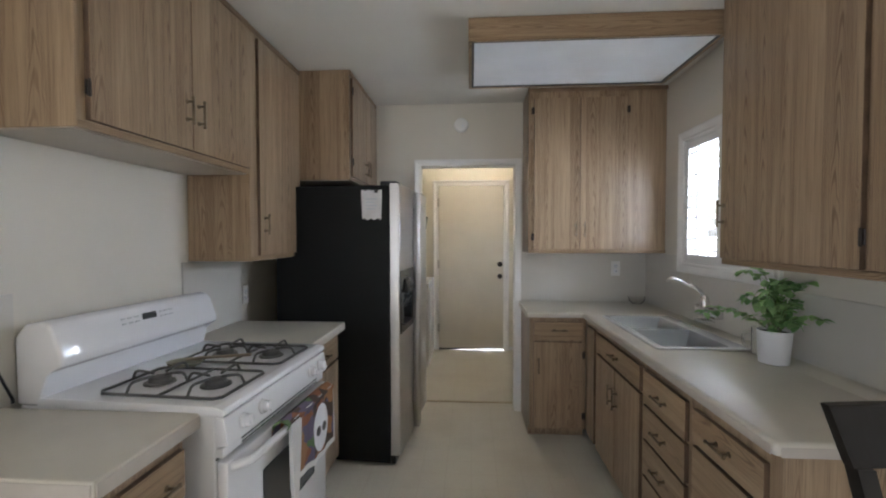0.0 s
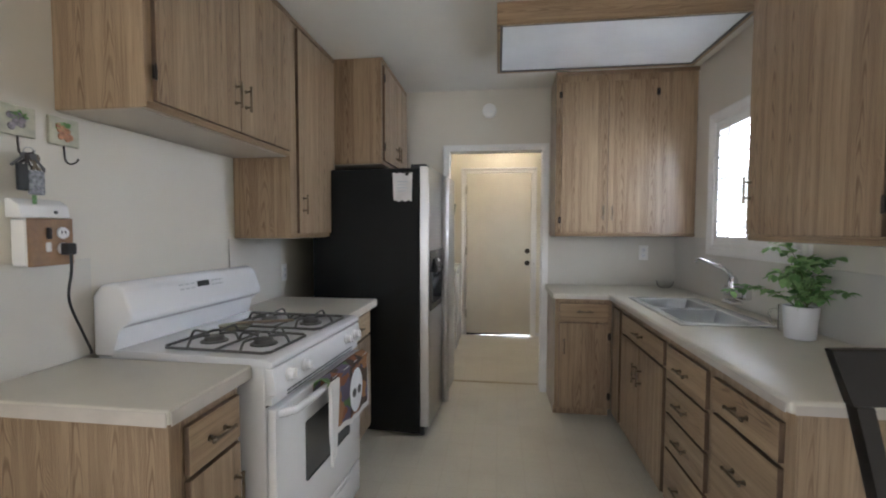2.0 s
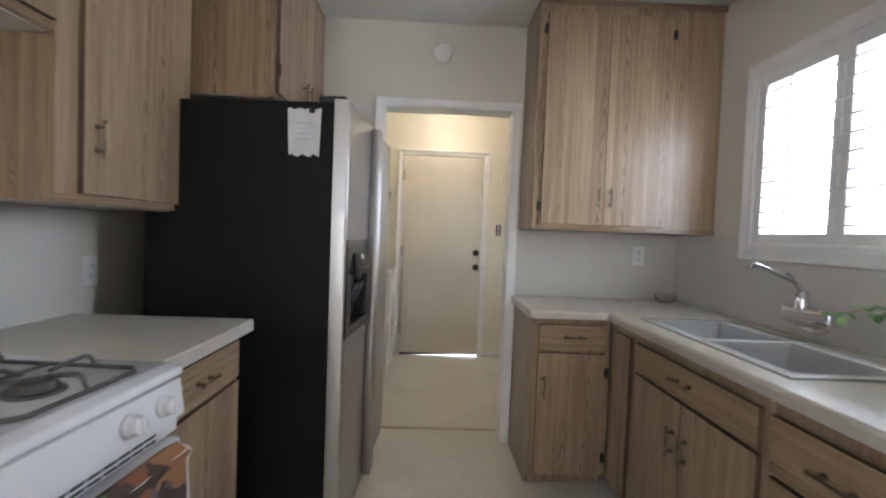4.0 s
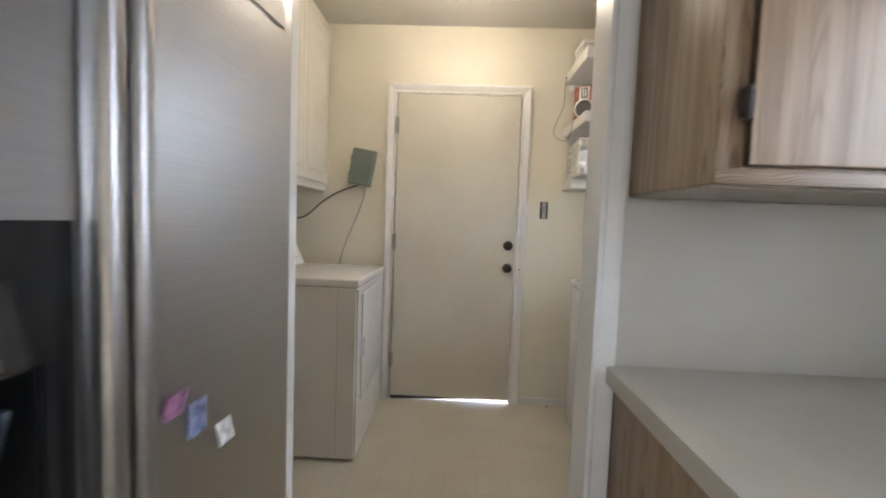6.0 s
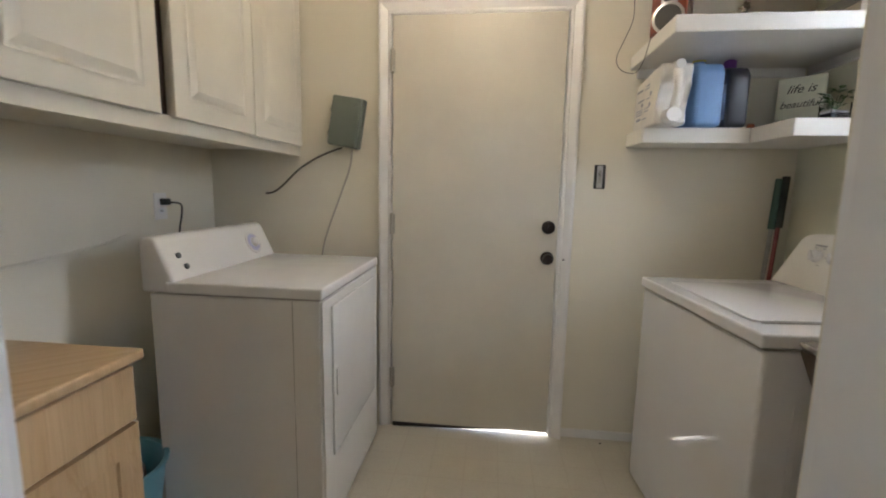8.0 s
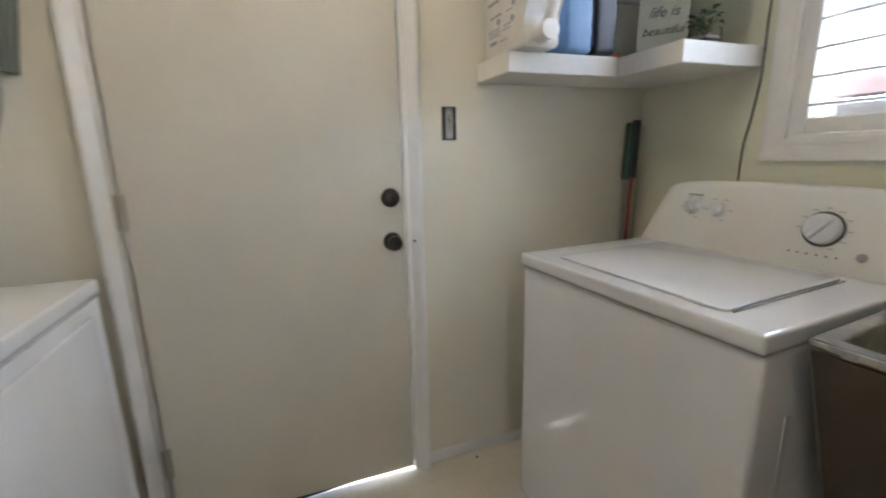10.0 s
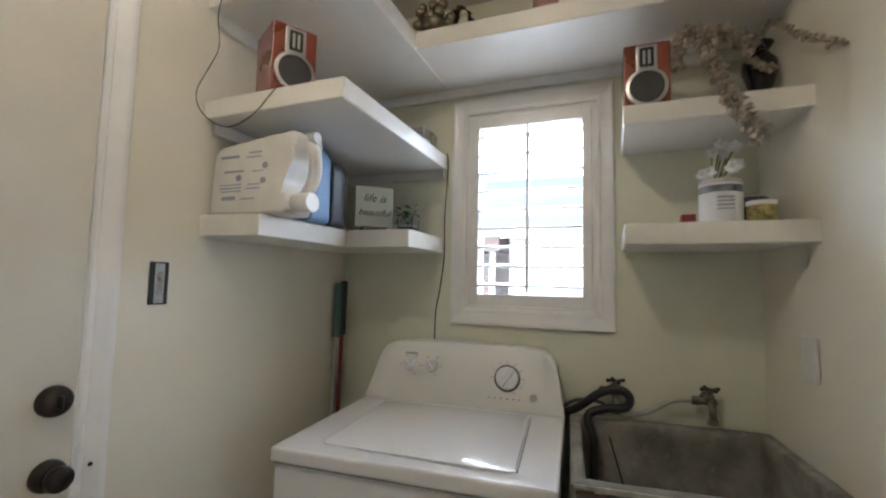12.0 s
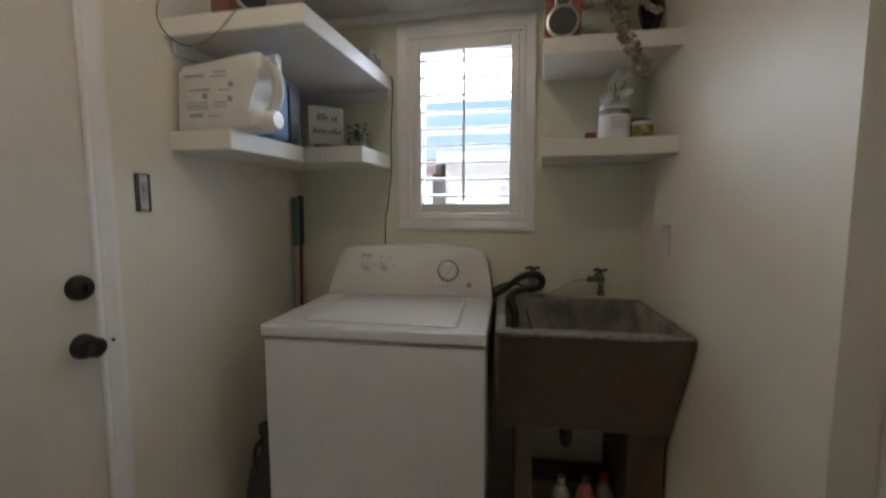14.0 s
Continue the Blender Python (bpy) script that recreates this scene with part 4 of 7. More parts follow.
def fridge():
    f = thing("refrigerator", (-0.50, 2.485, 0), 85.4, "side-by-side refrigerator with stainless doors and a black cabinet", "refrigerator")
    w, top = 0.885, 1.752
    part("body", box(B(), (0, 0, 0.02), (w, 0.74, top - 0.01), 0.006, 2), FRIDGEBLACK, f, "black textured steel cabinet")
    part("kick_plate", box(B(), (0.01, -0.03, 0.015), (w - 0.01, -0.001, 0.07), 0.003), BLACK, f)
    part("hinge_cover", box(B(), (0.01, -0.045, top - 0.009), (0.10, 0.06, top + 0.016), 0.008, 2), BLACK, f)
    part("hinge_cover", box(B(), (w - 0.10, -0.045, top - 0.009), (w - 0.01, 0.06, top + 0.016), 0.008, 2), BLACK, f)
    y0, y1 = -0.066, -0.005
    a0, a1, z0, z1 = 0.0, 0.402, 0.075, top
    cav = (0.07, 0.325, 0.872, 1.07)
    bm = sheet(B(), [a0, cav[0], cav[1], a1], [z0, cav[2], cav[3], z1], lambda p, q: not (cav[0] < p < cav[1] and cav[2] < q < cav[3]), y0, y1, "y")
    es = [e for e in bm.edges if all(abs(v.co.y - y0) < 1e-4 for v in e.verts) and (all(abs(v.co.x - a0) < 1e-4 for v in e.verts) or all(abs(v.co.x - a1) < 1e-4 for v in e.verts) or all(abs(v.co.z - z1) < 1e-4 for v in e.verts))]
    bmesh.ops.bevel(bm, geom=es, offset=0.012, segments=4, affect="EDGES", profile=0.5)
    d1 = part("freezer_door", bm, STEEL, f, "brushed stainless door", True)
    bm = box(B(), (0.408, y0, z0), (w, y1, z1), 0.012, 4)
    d2 = part("fridge_door", bm, STEEL, f, "brushed stainless door", True)
    for d, x in ((d1, 0.384), (d2, 0.426)):
        bm = prism(B(), [(x - 0.012, y0 - 0.002), (x - 0.016, y0 - 0.03), (x - 0.008, y0 - 0.043), (x + 0.008, y0 - 0.043), (x + 0.016, y0 - 0.03), (x + 0.012, y0 - 0.002)], "z", z0 + 0.02, z1 - 0.02, 0.005, 2)
        part("handle", bm, STEEL, d, "full-height stainless handle", True)
    bm = sheet(B(), [0.006, cav[0], cav[1], 0.362], [0.83, cav[2], cav[3], 1.218], lambda p, q: not (cav[0] < p < cav[1] and cav[2] < q < cav[3]), y0 - 0.005, y0 - 0.0005, "y")
    disp = part("dispenser_panel", bm, plain("dispenser_grey", (0.008, 0.008, 0.009), 0.16, vary=0.08), d1, "dark grey dispenser panel")
    x0, x1, c0, c1 = cav
    part("dispenser_cavity", box(B(), (x0, y1 - 0.008, c0), (x1, y1 - 0.003, c1)), BLACK, d1)
    for lo, hi in (((x0 + 0.0005, y0, c0), (x0 + 0.003, y1 - 0.009, c1)), ((x1 - 0.003, y0, c0), (x1 - 0.0005, y1 - 0.009, c1))):
        part("cavity_side", box(B(), lo, hi), BLACK, d1)
    part("drip_tray", box(B(), (x0 + 0.004, y0 - 0.015, c0 + 0.0005), (x1 - 0.004, y1 - 0.009, c0 + 0.006)), BLACK, d1)
    for x in (0.14, 0.245):
        bm = prism(B(), [(-0.046, 0.055), (0.046, 0.055), (0.05, -0.02), (0.036, -0.05), (-0.036, -0.05), (-0.05, -0.02)], "y", -0.005, 0.005, 0.004, 2)
        p = part("paddle", bm, plain("paddle_grey", (0.06, 0.07, 0.08), 0.25), d1, "blue-grey dispenser paddle", True)
        p.matrix_basis = pose(x, y0 + 0.012, 0.985, 20, 0, 0)
    bm = prism(B(), [(y0 - 0.0055, 1.165), (y0 - 0.012, 1.16), (y0 - 0.03, 1.085), (y0 - 0.026, 1.072), (y0 - 0.0055, 1.072)], "x", 0.105, 0.295, 0.004, 2)
    pad = part("control_pad", bm, plain("control_pad_grey", (0.028, 0.026, 0.024), 0.25, relief=0), d1, "sloped dark grey control pad", True)
    bm = lathe(B(), [(0.013, 0), (0.012, -0.003), (0, -0.0035)], (0, 0, 0), 20, "y")
    for v in bm.verts:
        v.co.x *= 1.7
    o = part("oval_badge", bm, plain("badge_silver", (0.45, 0.44, 0.42), 0.35), pad, "pale oval badge", True)
    o.matrix_basis = pose(0.20, y0 - 0.0155, 1.147, -13, 0, 0)
    for x in (0.15, 0.20, 0.25):
        for z in (1.088, 1.115):
            q = part("pad_key", box(B(), (-0.016, -0.002, -0.006), (0.016, 0.001, 0.006), 0.001), BLACK, pad)
            q.matrix_basis = pose(x, y0 - 0.031 + (z - 1.085) * 0.24, z, -13, 0, 0)
    part("spout_tip", lathe(B(), [(0.012, 1.04), (0.016, 1.055), (0.018, 1.069), (0, 1.0695)], (0.27, y0 + 0.02, 0), 14), DARKGREY, d1, "grey spout tip", True)
    part("nameplate", box(B(), (w - 0.20, y0 - 0.003, 1.63), (w - 0.04, y0 - 0.0003, 1.68), 0.001), STEEL, d2)
    for i in range(2):
        for q in (0.05, 0.66):
            part("foot", lathe(B(), [(0.02, 0), (0.02, 0.015), (0.012, 0.021)], (0.06 + i * (w - 0.12), q, 0), 12), BLACK, f)
    return f


fridge()
for k, (y, z, c) in enumerate(((3.0, 0.935, (0.45, 0.20, 0.35)), (3.05, 0.90, (0.25, 0.28, 0.45)), (3.12, 0.85, (0.62, 0.60, 0.58)))):
    bm = box(B(), (-0.0015, -0.022, -0.028), (0.0015, 0.022, 0.028), 0.001)
    s = solo("fridge_magnet", bm, plain("magnet_print", c, 0.4, vary=0.4, scale=60, fine=120), "small faded printed magnet on the refrigerator door", "magnet", "magnets on the refrigerator")
    s.matrix_world = pose(-0.50, 2.485, 0, 0, 0, 85.4) @ pose(y - 2.485, -0.0678, z, 0, 14 * (k - 1), 90)
note = thing("note", (-0.609, 2.4915, 1.62), -4.6, "torn white paper note under a magnet on the refrigerator", "note")
bm = B()
n = 10
top_row = [(-0.066 + 0.132 * i / n, 0.092 + 0.004 * math.sin(i * 2.1)) for i in range(n + 1)]
low_row = [(-0.058 + 0.118 * i / n, -0.085 + 0.006 * math.sin(i * 1.7)) for i in range(n + 1)]
prism(bm, low_row + top_row[::-1], "y", -0.0018, -0.0006)
part("sheet", bm, PAPER, note)
for i in range(4):
    part("writing_bar", box(B(), (-0.035, -0.0024, 0.035 - 0.02 * i), (0.035 - 0.012 * (i % 2), -0.0019, 0.041 - 0.02 * i)), plain("pale_blue_ink", (0.64, 0.70, 0.78), 0.8), note)
part("magnet", box(B(), (0.02, -0.010, 0.075), (0.042, -0.002, 0.098), 0.002), BLACK, note)

# ---- kitchen sink, faucet, counter things ----
sink = thing("kitchen_sink", (0.855, 1.925, 0.905), 0, "white enamel double-bowl sink set into the counter", "sink")
sx, sy = 0.42, 0.805
ba, bb = (0.03, 0.40), (0.425, 0.775)
bm = sheet(B(), [0, 0.035, 0.345, sx], [0, ba[0], ba[1], bb[0], bb[1], sy], lambda p, q: not (0.035 < p < 0.345 and (ba[0] < q < ba[1] or bb[0] < q < bb[1])), 0.0, 0.009, "z")
es = [e for e in bm.edges if len(e.link_faces) == 2 and e.calc_face_angle() > 1.2 and all(v.co.z > 0.008 for v in e.verts)]
bmesh.ops.bevel(bm, geom=es, offset=0.005, segments=3, affect="EDGES", profile=0.5)
part("rim", bm, PORCELAIN, sink, "", True)
part("rim_edge", sheet(B(), [-0.004, -0.0005, sx + 0.0005, sx + 0.004], [-0.004, -0.0005, sy + 0.0005, sy + 0.004], lambda p, q: not (0 < p < sx and 0 < q < sy), 0.0002, 0.005, "z"), STEEL, sink)
for q0, q1 in (ba, bb):
    bm = B()
    ring = lambda i, z: [(0.035 + i, q0 + i), (0.345 - i, q0 + i), (0.345 - i, q1 - i), (0.035 + i, q1 - i)]
    lv = [[bm.verts.new((p, q, z)) for p, q in ring(i, z)] for i, z in ((0.0, 0.004), (0.014, -0.03), (0.034, -0.068), (0.066, -0.096), (0.11, -0.108))]
    for r0, r1 in zip(lv, lv[1:]):
        for i in range(4):
            bm.faces.new((r0[i], r0[(i + 1) % 4], r1[(i + 1) % 4], r1[i]))
    bm.faces.new(lv[-1])
    bmesh.ops.solidify(bm, geom=bm.faces[:], thickness=0.003)
    part("bowl", bm, PORCELAIN, sink, "", True)
    part("drain", lathe(B(), [(0.04, -0.1075), (0.042, -0.104), (0.036, -0.103), (0.03, -0.106), (0, -0.1065)], (0.19, (q0 + q1) / 2, 0), 20), CHROME, sink, "", True)

fa = thing("kitchen_faucet", (XR - 0.008, 2.43, 1.0), 0, "chrome wall-mounted kitchen faucet with a swivel spout and lever", "faucet")
bm = box(B(), (-0.055, -0.11, -0.035), (0, 0.11, 0.03), 0.02, 4)
part("body", bm, CHROME, fa, "", True)
part("spout", tube(B(), curve([(-0.04, 0.02, 0.02), (-0.05, 0.02, 0.09), (-0.08, 0.025, 0.125), (-0.19, 0.04, 0.175), (-0.225, 0.045, 0.18), (-0.235, 0.045, 0.165)], 5), 0.0095, 10), CHROME, fa, "", True)
bm = lathe(B(), [(0.026, 0.02), (0.027, 0.05), (0.022, 0.075), (0.012, 0.088), (0, 0.09)], (-0.04, 0.02, 0), 18)
tube(bm, [(-0.05, 0.02, 0.08), (-0.10, 0.0, 0.14), (-0.13, -0.01, 0.155)], 0.007, 8)
part("lever", bm, CHROME, fa, "", True)
tr = part("soap_tray", box(B(), (-0.12, -0.12, -0.05), (-0.056, -0.03, -0.035), 0.005, 2), CHROME, fa, "", True)

def leafy(name, colour):
    """A leaf that lets some light through."""
    m = plain(name, colour, 0.42, vary=0.25, scale=20, fine=90)
    nt = m.node_tree
    b, out = nt.nodes["Principled BSDF"], nt.nodes["Material Output"]
    tr, mix = nt.nodes.new("ShaderNodeBsdfTranslucent"), nt.nodes.new("ShaderNodeMixShader")
    tr.inputs[0].default_value = rgba(tuple(min(1, c * 1.7) for c in colour))
    mix.inputs[0].default_value = 0.45
    nt.links.new(b.outputs[0], mix.inputs[1])
    nt.links.new(tr.outputs[0], mix.inputs[2])
    nt.links.new(mix.outputs[0], out.inputs[0])
    return m


LEAF = leafy("fresh_green_leaf", (0.27, 0.42, 0.17))
LEAF2 = leafy("dark_green_leaf", (0.17, 0.31, 0.11))
STEM = plain("green_stem", (0.16, 0.22, 0.07), 0.5, vary=0.15)


def leaf(bm, p, d, up, size, wide=0.62):
    """A cupped pointed leaf from p along d."""
    d, up = Vector(d).normalized(), Vector(up)
    side = d.cross(up).normalized()
    nrm = side.cross(d)
    prof = ((0, 0), (0.22, 0.75), (0.5, 1.0), (0.78, 0.66), (1.0, 0.0))
    rows = []
    for t, wd in prof:
        c = Vector(p) + d * size * t - nrm * size * 0.28 * t * t
        hw = wd * size * wide / 2
        rows.append([bm.verts.new(c - side * hw + nrm * hw * 0.35), bm.verts.new(c), bm.verts.new(c + side * hw + nrm * hw * 0.35)])
    for a, b in zip(rows, rows[1:]):
        for i in (0, 1):
            bm.faces.new((a[i], a[i + 1], b[i + 1], b[i]))
    bmesh.ops.remove_doubles(bm, verts=[v for r in (rows[0], rows[-1]) for v in r], dist=1e-6)


def pot_plant():
    p = thing("potted_plant", (1.245, 1.735, 0.905), 0, "leafy green trailing mint plant in a white ceramic pot", "plant")
    bm = lathe(B(), [(0.047, 0), (0.053, 0.004), (0.0615, 0.125), (0.0625, 0.136), (0.0595, 0.138), (0.057, 0.126), (0, 0.124)], (0, 0, 0), 32)
    part("pot", bm, plain("white_pot_glaze", (0.78, 0.77, 0.78), 0.3, vary=0.03), p, "smooth white pot", True)
    part("soil", lathe(B(), [(0.0565, 0.127), (0.03, 0.132), (0, 0.131)], (0, 0, 0), 20), plain("dark_soil", (0.03, 0.022, 0.016), 0.95, vary=0.3, fine=60, relief=0.8), p)
    rng = random.Random(5)
    stems, leaves = B(), [B(), B()]
    paths = []
    for i in range(12):
        a = rng.uniform(0, 2 * math.pi)
        reach, rise = rng.uniform(0.03, 0.15), rng.uniform(0.06, 0.20)
        paths.append((a, reach, rise, rng.uniform(-0.03, 0.05)))
    paths += [(1.75, 0.40, 0.05, 0.04), (1.95, 0.26, 0.06, 0.02), (-1.5, 0.22, 0.09, 0.0), (-1.9, 0.19, 0.13, 0.0), (1.5, 0.16, 0.25, -0.02), (2.2, 0.12, 0.24, 0.0), (0.6, 0.08, 0.2, 0.0)]
    for a, reach, rise, sag in paths:
        if math.cos(a) * reach > 0.10:
            reach = 0.10 / math.cos(a)
        dx, dy = math.cos(a), math.sin(a)
        pts = [(0.02 * dx, 0.02 * dy, 0.13), (0.4 * reach * dx + 0.01, 0.4 * reach * dy, 0.13 + rise * 0.75), (0.75 * reach * dx, 0.75 * reach * dy, 0.13 + rise), (reach * dx, reach * dy, 0.13 + rise - sag)]
        line = curve(pts, 5)
        tube(stems, line, 0.0016, 5, 0.6)
        step = 1 if reach < 0.2 else 1
        for k in range(3, len(line), 2 if reach < 0.2 else 2):
            q = line[k]
            tang = (line[k] - line[k - 1]).normalized()
            for s in (-1, 1):
                out = tang.cross(Vector((0, 0, 1))) * s + tang * 0.5 + Vector((rng.uniform(-0.4, 0.4), rng.uniform(-0.4, 0.4), rng.uniform(-0.45, 0.5)))
                size = rng.uniform(0.034, 0.05)
                tip = q + out.normalized() * size
                if tip.x < 0.125:
                    leaf(leaves[rng.random() < 0.4], q, out, (rng.uniform(-0.4, 0.4), rng.uniform(-0.4, 0.4), 1), size, 0.75)
    part("stalk", stems, STEM, p)["kind"] = "stuff"
    for k, n in ((0, "foliage"), (1, "foliage")):
        ob = part(n, leaves[k], (LEAF, LEAF2)[k], p, "", True)
        ob["kind"] = "stuff"


pot_plant()
mug = thing("glass_mug", (1.285, 1.875, 0.905), 0, "clear patterned glass mug beside the plant pot", "mug")
part("cup", lathe(B(), [(0, 0.0), (0.034, 0.0), (0.037, 0.004), (0.038, 0.115), (0.035, 0.115), (0.034, 0.008), (0, 0.007)], (0, 0, 0), 24), GLASS, mug, "", True)
part("handle", tube(B(), curve([(-0.034, 0.012, 0.095), (-0.06, 0.02, 0.09), (-0.066, 0.022, 0.06), (-0.055, 0.02, 0.03), (-0.034, 0.012, 0.025)], 5), 0.005, 8), GLASS, mug, "", True)
solo("glass_bowl", lathe(B(), [(0, 0), (0.035, 0), (0.055, 0.02), (0.062, 0.05), (0.059, 0.05), (0.052, 0.022), (0.033, 0.004), (0, 0.004)], (1.285, 3.31, 0.905), 28), GLASS, "small clear glass bowl in the counter corner", "bowl", smooth=True)


def plate_outlet(name, loc, rz, label, cat="outlet", slots=True):
    o = thing(name, loc, rz, label, cat)
    part("plate", box(B(), (-0.036, -0.006, -0.058), (0.036, 0, 0.058), 0.003, 2), TRIM, o)
    if slots:
        for z in (-0.02, 0.02):
            s = part("socket", lathe(B(), [(0.017, -0.0062), (0.016, -0.0085), (0, -0.0085)], (0, 0, z), 18, "y"), PAPER, o)
            for dx in (-0.005, 0.005):
                part("slot", box(B(), (dx - 0.001, -0.0092, z - 0.005), (dx + 0.001, -0.0086, z + 0.005)), BLACK, s)
    return o


plate_outlet("wall_outlet", (1.148, YE - 0.0085, 1.17), 0, "white duplex outlet on the kitchen backsplash")
plate_outlet("wall_outlet", (XL + 0.0005, 2.55, 1.06), 90, "beige duplex outlet on the wall by the refrigerator")


# ---- kitchen: wall things above the near counter ----
def fruit_tile(loc, rz, tint, label):
    t = thing("hook_tile", loc, rz, label, "hook", "painted hook tiles")
    part("tile", box(B(), (-0.05, -0.012, -0.046), (0.05, -0.0005, 0.046), 0.004, 2), plain("green_cream_glaze", (0.50, 0.48, 0.36), 0.35, vary=0.12, scale=25), t, "pale green tile")
    rng = random.Random(int(tint[0] * 999))
    mot = B()
    for k in range(9):
        lathe(mot, [(0.011, -0.0125), (0.010, -0.0145), (0, -0.015)], (rng.uniform(-0.022, 0.02), 0, rng.uniform(-0.024, 0.016)), 12, "y")
    part("fruit_motif", mot, plain("fruit_glaze", tint, 0.35, vary=0.3, scale=80), t, "painted fruit")
    lf = B()
    for k in range(7):
        leaf(lf, (rng.uniform(-0.012, 0.012), -0.0135, 0.012), (rng.uniform(-1, 1), 0, rng.uniform(-0.2, 1)), (0, -1, 0), 0.03)
    part("leaf_motif", lf, LEAF2, t)
    part("hook", tube(B(), curve([(0.0, -0.006, -0.038), (0.0, -0.008, -0.075), (0.0, -0.012, -0.095), (0.008, -0.02, -0.105), (0.02, -0.03, -0.097), (0.024, -0.034, -0.085)], 5), 0.0028, 8), BRONZE, t, "dark wire hook", True)
    return t


fruit_tile((XL + 0.001, 0.93, 1.682), 90, (0.30, 0.27, 0.30), "pale green wall tile with painted grapes and a hook holding keys")
fruit_tile((XL + 0.001, 1.07, 1.678), 90, (0.55, 0.25, 0.12), "pale green wall tile with a painted peach and an empty hook")
kr = thing("key_bunch", (XL + 0.04, 0.935, 1.585), 90, "bunch of keys and tags hung from the tile hook", "keys")
rng = random.Random(8)
for i in range(9):
    bm = B()
    a = rng.uniform(-0.9, 0.9)
    box(bm, (-0.004, -0.001, -0.055), (0.004, 0.001, -0.012), 0.0005)
    lathe(bm, [(0.011, -0.001), (0.011, 0.001), (0, 0.001)], (0, 0, -0.006), 12, "y")
    k = part("key", bm, (BRONZE, IRON, BRASS)[i % 3], kr)
    k.matrix_basis = pose(0.004 * (i - 4), -0.002 * (i % 5), -0.004 - 0.002 * (i % 3), 0, math.degrees(a), 0)
part("ring", tube(B(), [(0.016 * math.cos(k * math.pi / 6), 0, 0.004 + 0.014 * math.sin(k * math.pi / 6)) for k in range(13)], 0.0015, 6), STEEL, kr)
part("fob", box(B(), (-0.042, -0.012, -0.115), (-0.012, 0.0, -0.035), 0.005, 2), BLACK, kr, "black car key fob")
part("pouch", box(B(), (-0.01, -0.01, -0.125), (0.036, 0.002, -0.05), 0.006, 2), plain("patterned_pouch", (0.35, 0.36, 0.40), 0.7, vary=0.4, scale=90), kr, "small patterned key pouch")
part("strap", box(B(), (0.0, -0.006, -0.16), (0.012, -0.002, -0.126), 0.001), plain("green_strap", (0.16, 0.30, 0.12), 0.7), kr)

ob = thing("outlet_block", (XL + 0.001, 0.972, 1.315), 90, "wood-fronted surface outlet box with switch and plugs", "outlet")
part("housing", box(B(), (-0.07, -0.055, -0.072), (0.066, -0.0005, 0.072), 0.004), TRIM, ob, "white side box")
part("wood_face", box(B(), (-0.069, -0.062, -0.074), (0.069, -0.0555, 0.074), 0.002), plain("brown_wood_plate", (0.30, 0.17, 0.08), 0.4, vary=0.15, scale=20), ob, "brown wooden cover")
part("switch", box(B(), (-0.022, -0.070, -0.03), (-0.006, -0.0625, 0.0), 0.003), TRIM, ob)
part("switch_lever", box(B(), (-0.018, -0.075, 0.01), (-0.008, -0.0625, 0.045), 0.002), BRONZE, ob)
for z in (0.028, -0.022):
    part("socket", lathe(B(), [(0.019, -0.0625), (0.018, -0.066), (0, -0.066)], (0.034, 0, z), 18, "y"), TRIM, ob)
for dx in (-0.006, 0.006):
    part("slot", box(B(), (0.034 + dx - 0.0015, -0.0668, 0.025), (0.034 + dx + 0.0015, -0.0661, 0.035)), BLACK, ob)
part("plug", box(B(), (0.02, -0.098, -0.042), (0.048, -0.0665, -0.004), 0.006, 2), BLACK, ob, "black plug")
solo("power_cord", tube(B(), curve([(XL + 0.09, 1.006, 1.275), (XL + 0.085, 1.01, 1.22), (XL + 0.05, 1.03, 1.12), (XL + 0.03, 1.09, 1.0), (XL + 0.022, 1.125, 0.93), (XL + 0.02, 1.128, 0.913)], 7), 0.0042, 8), BLACK, "black power cord hanging down to the counter", "cable", smooth=True)
dv = thing("wall_charger", (XL + 0.001, 0.965, 1.418), 90, "white plastic device sitting on the outlet box", "charger")
part("body", prism(B(), [(-0.0005, -0.028), (-0.055, -0.028), (-0.05, 0.01), (-0.02, 0.03), (-0.0005, 0.03)], "x", -0.075, 0.075, 0.006, 2), TRIM, dv, "", True)
part("button", lathe(B(), [(0.006, -0.05), (0.005, -0.056), (0, -0.056)], (0.03, 0, -0.01), 12, "y"), DARKGREY, dv)

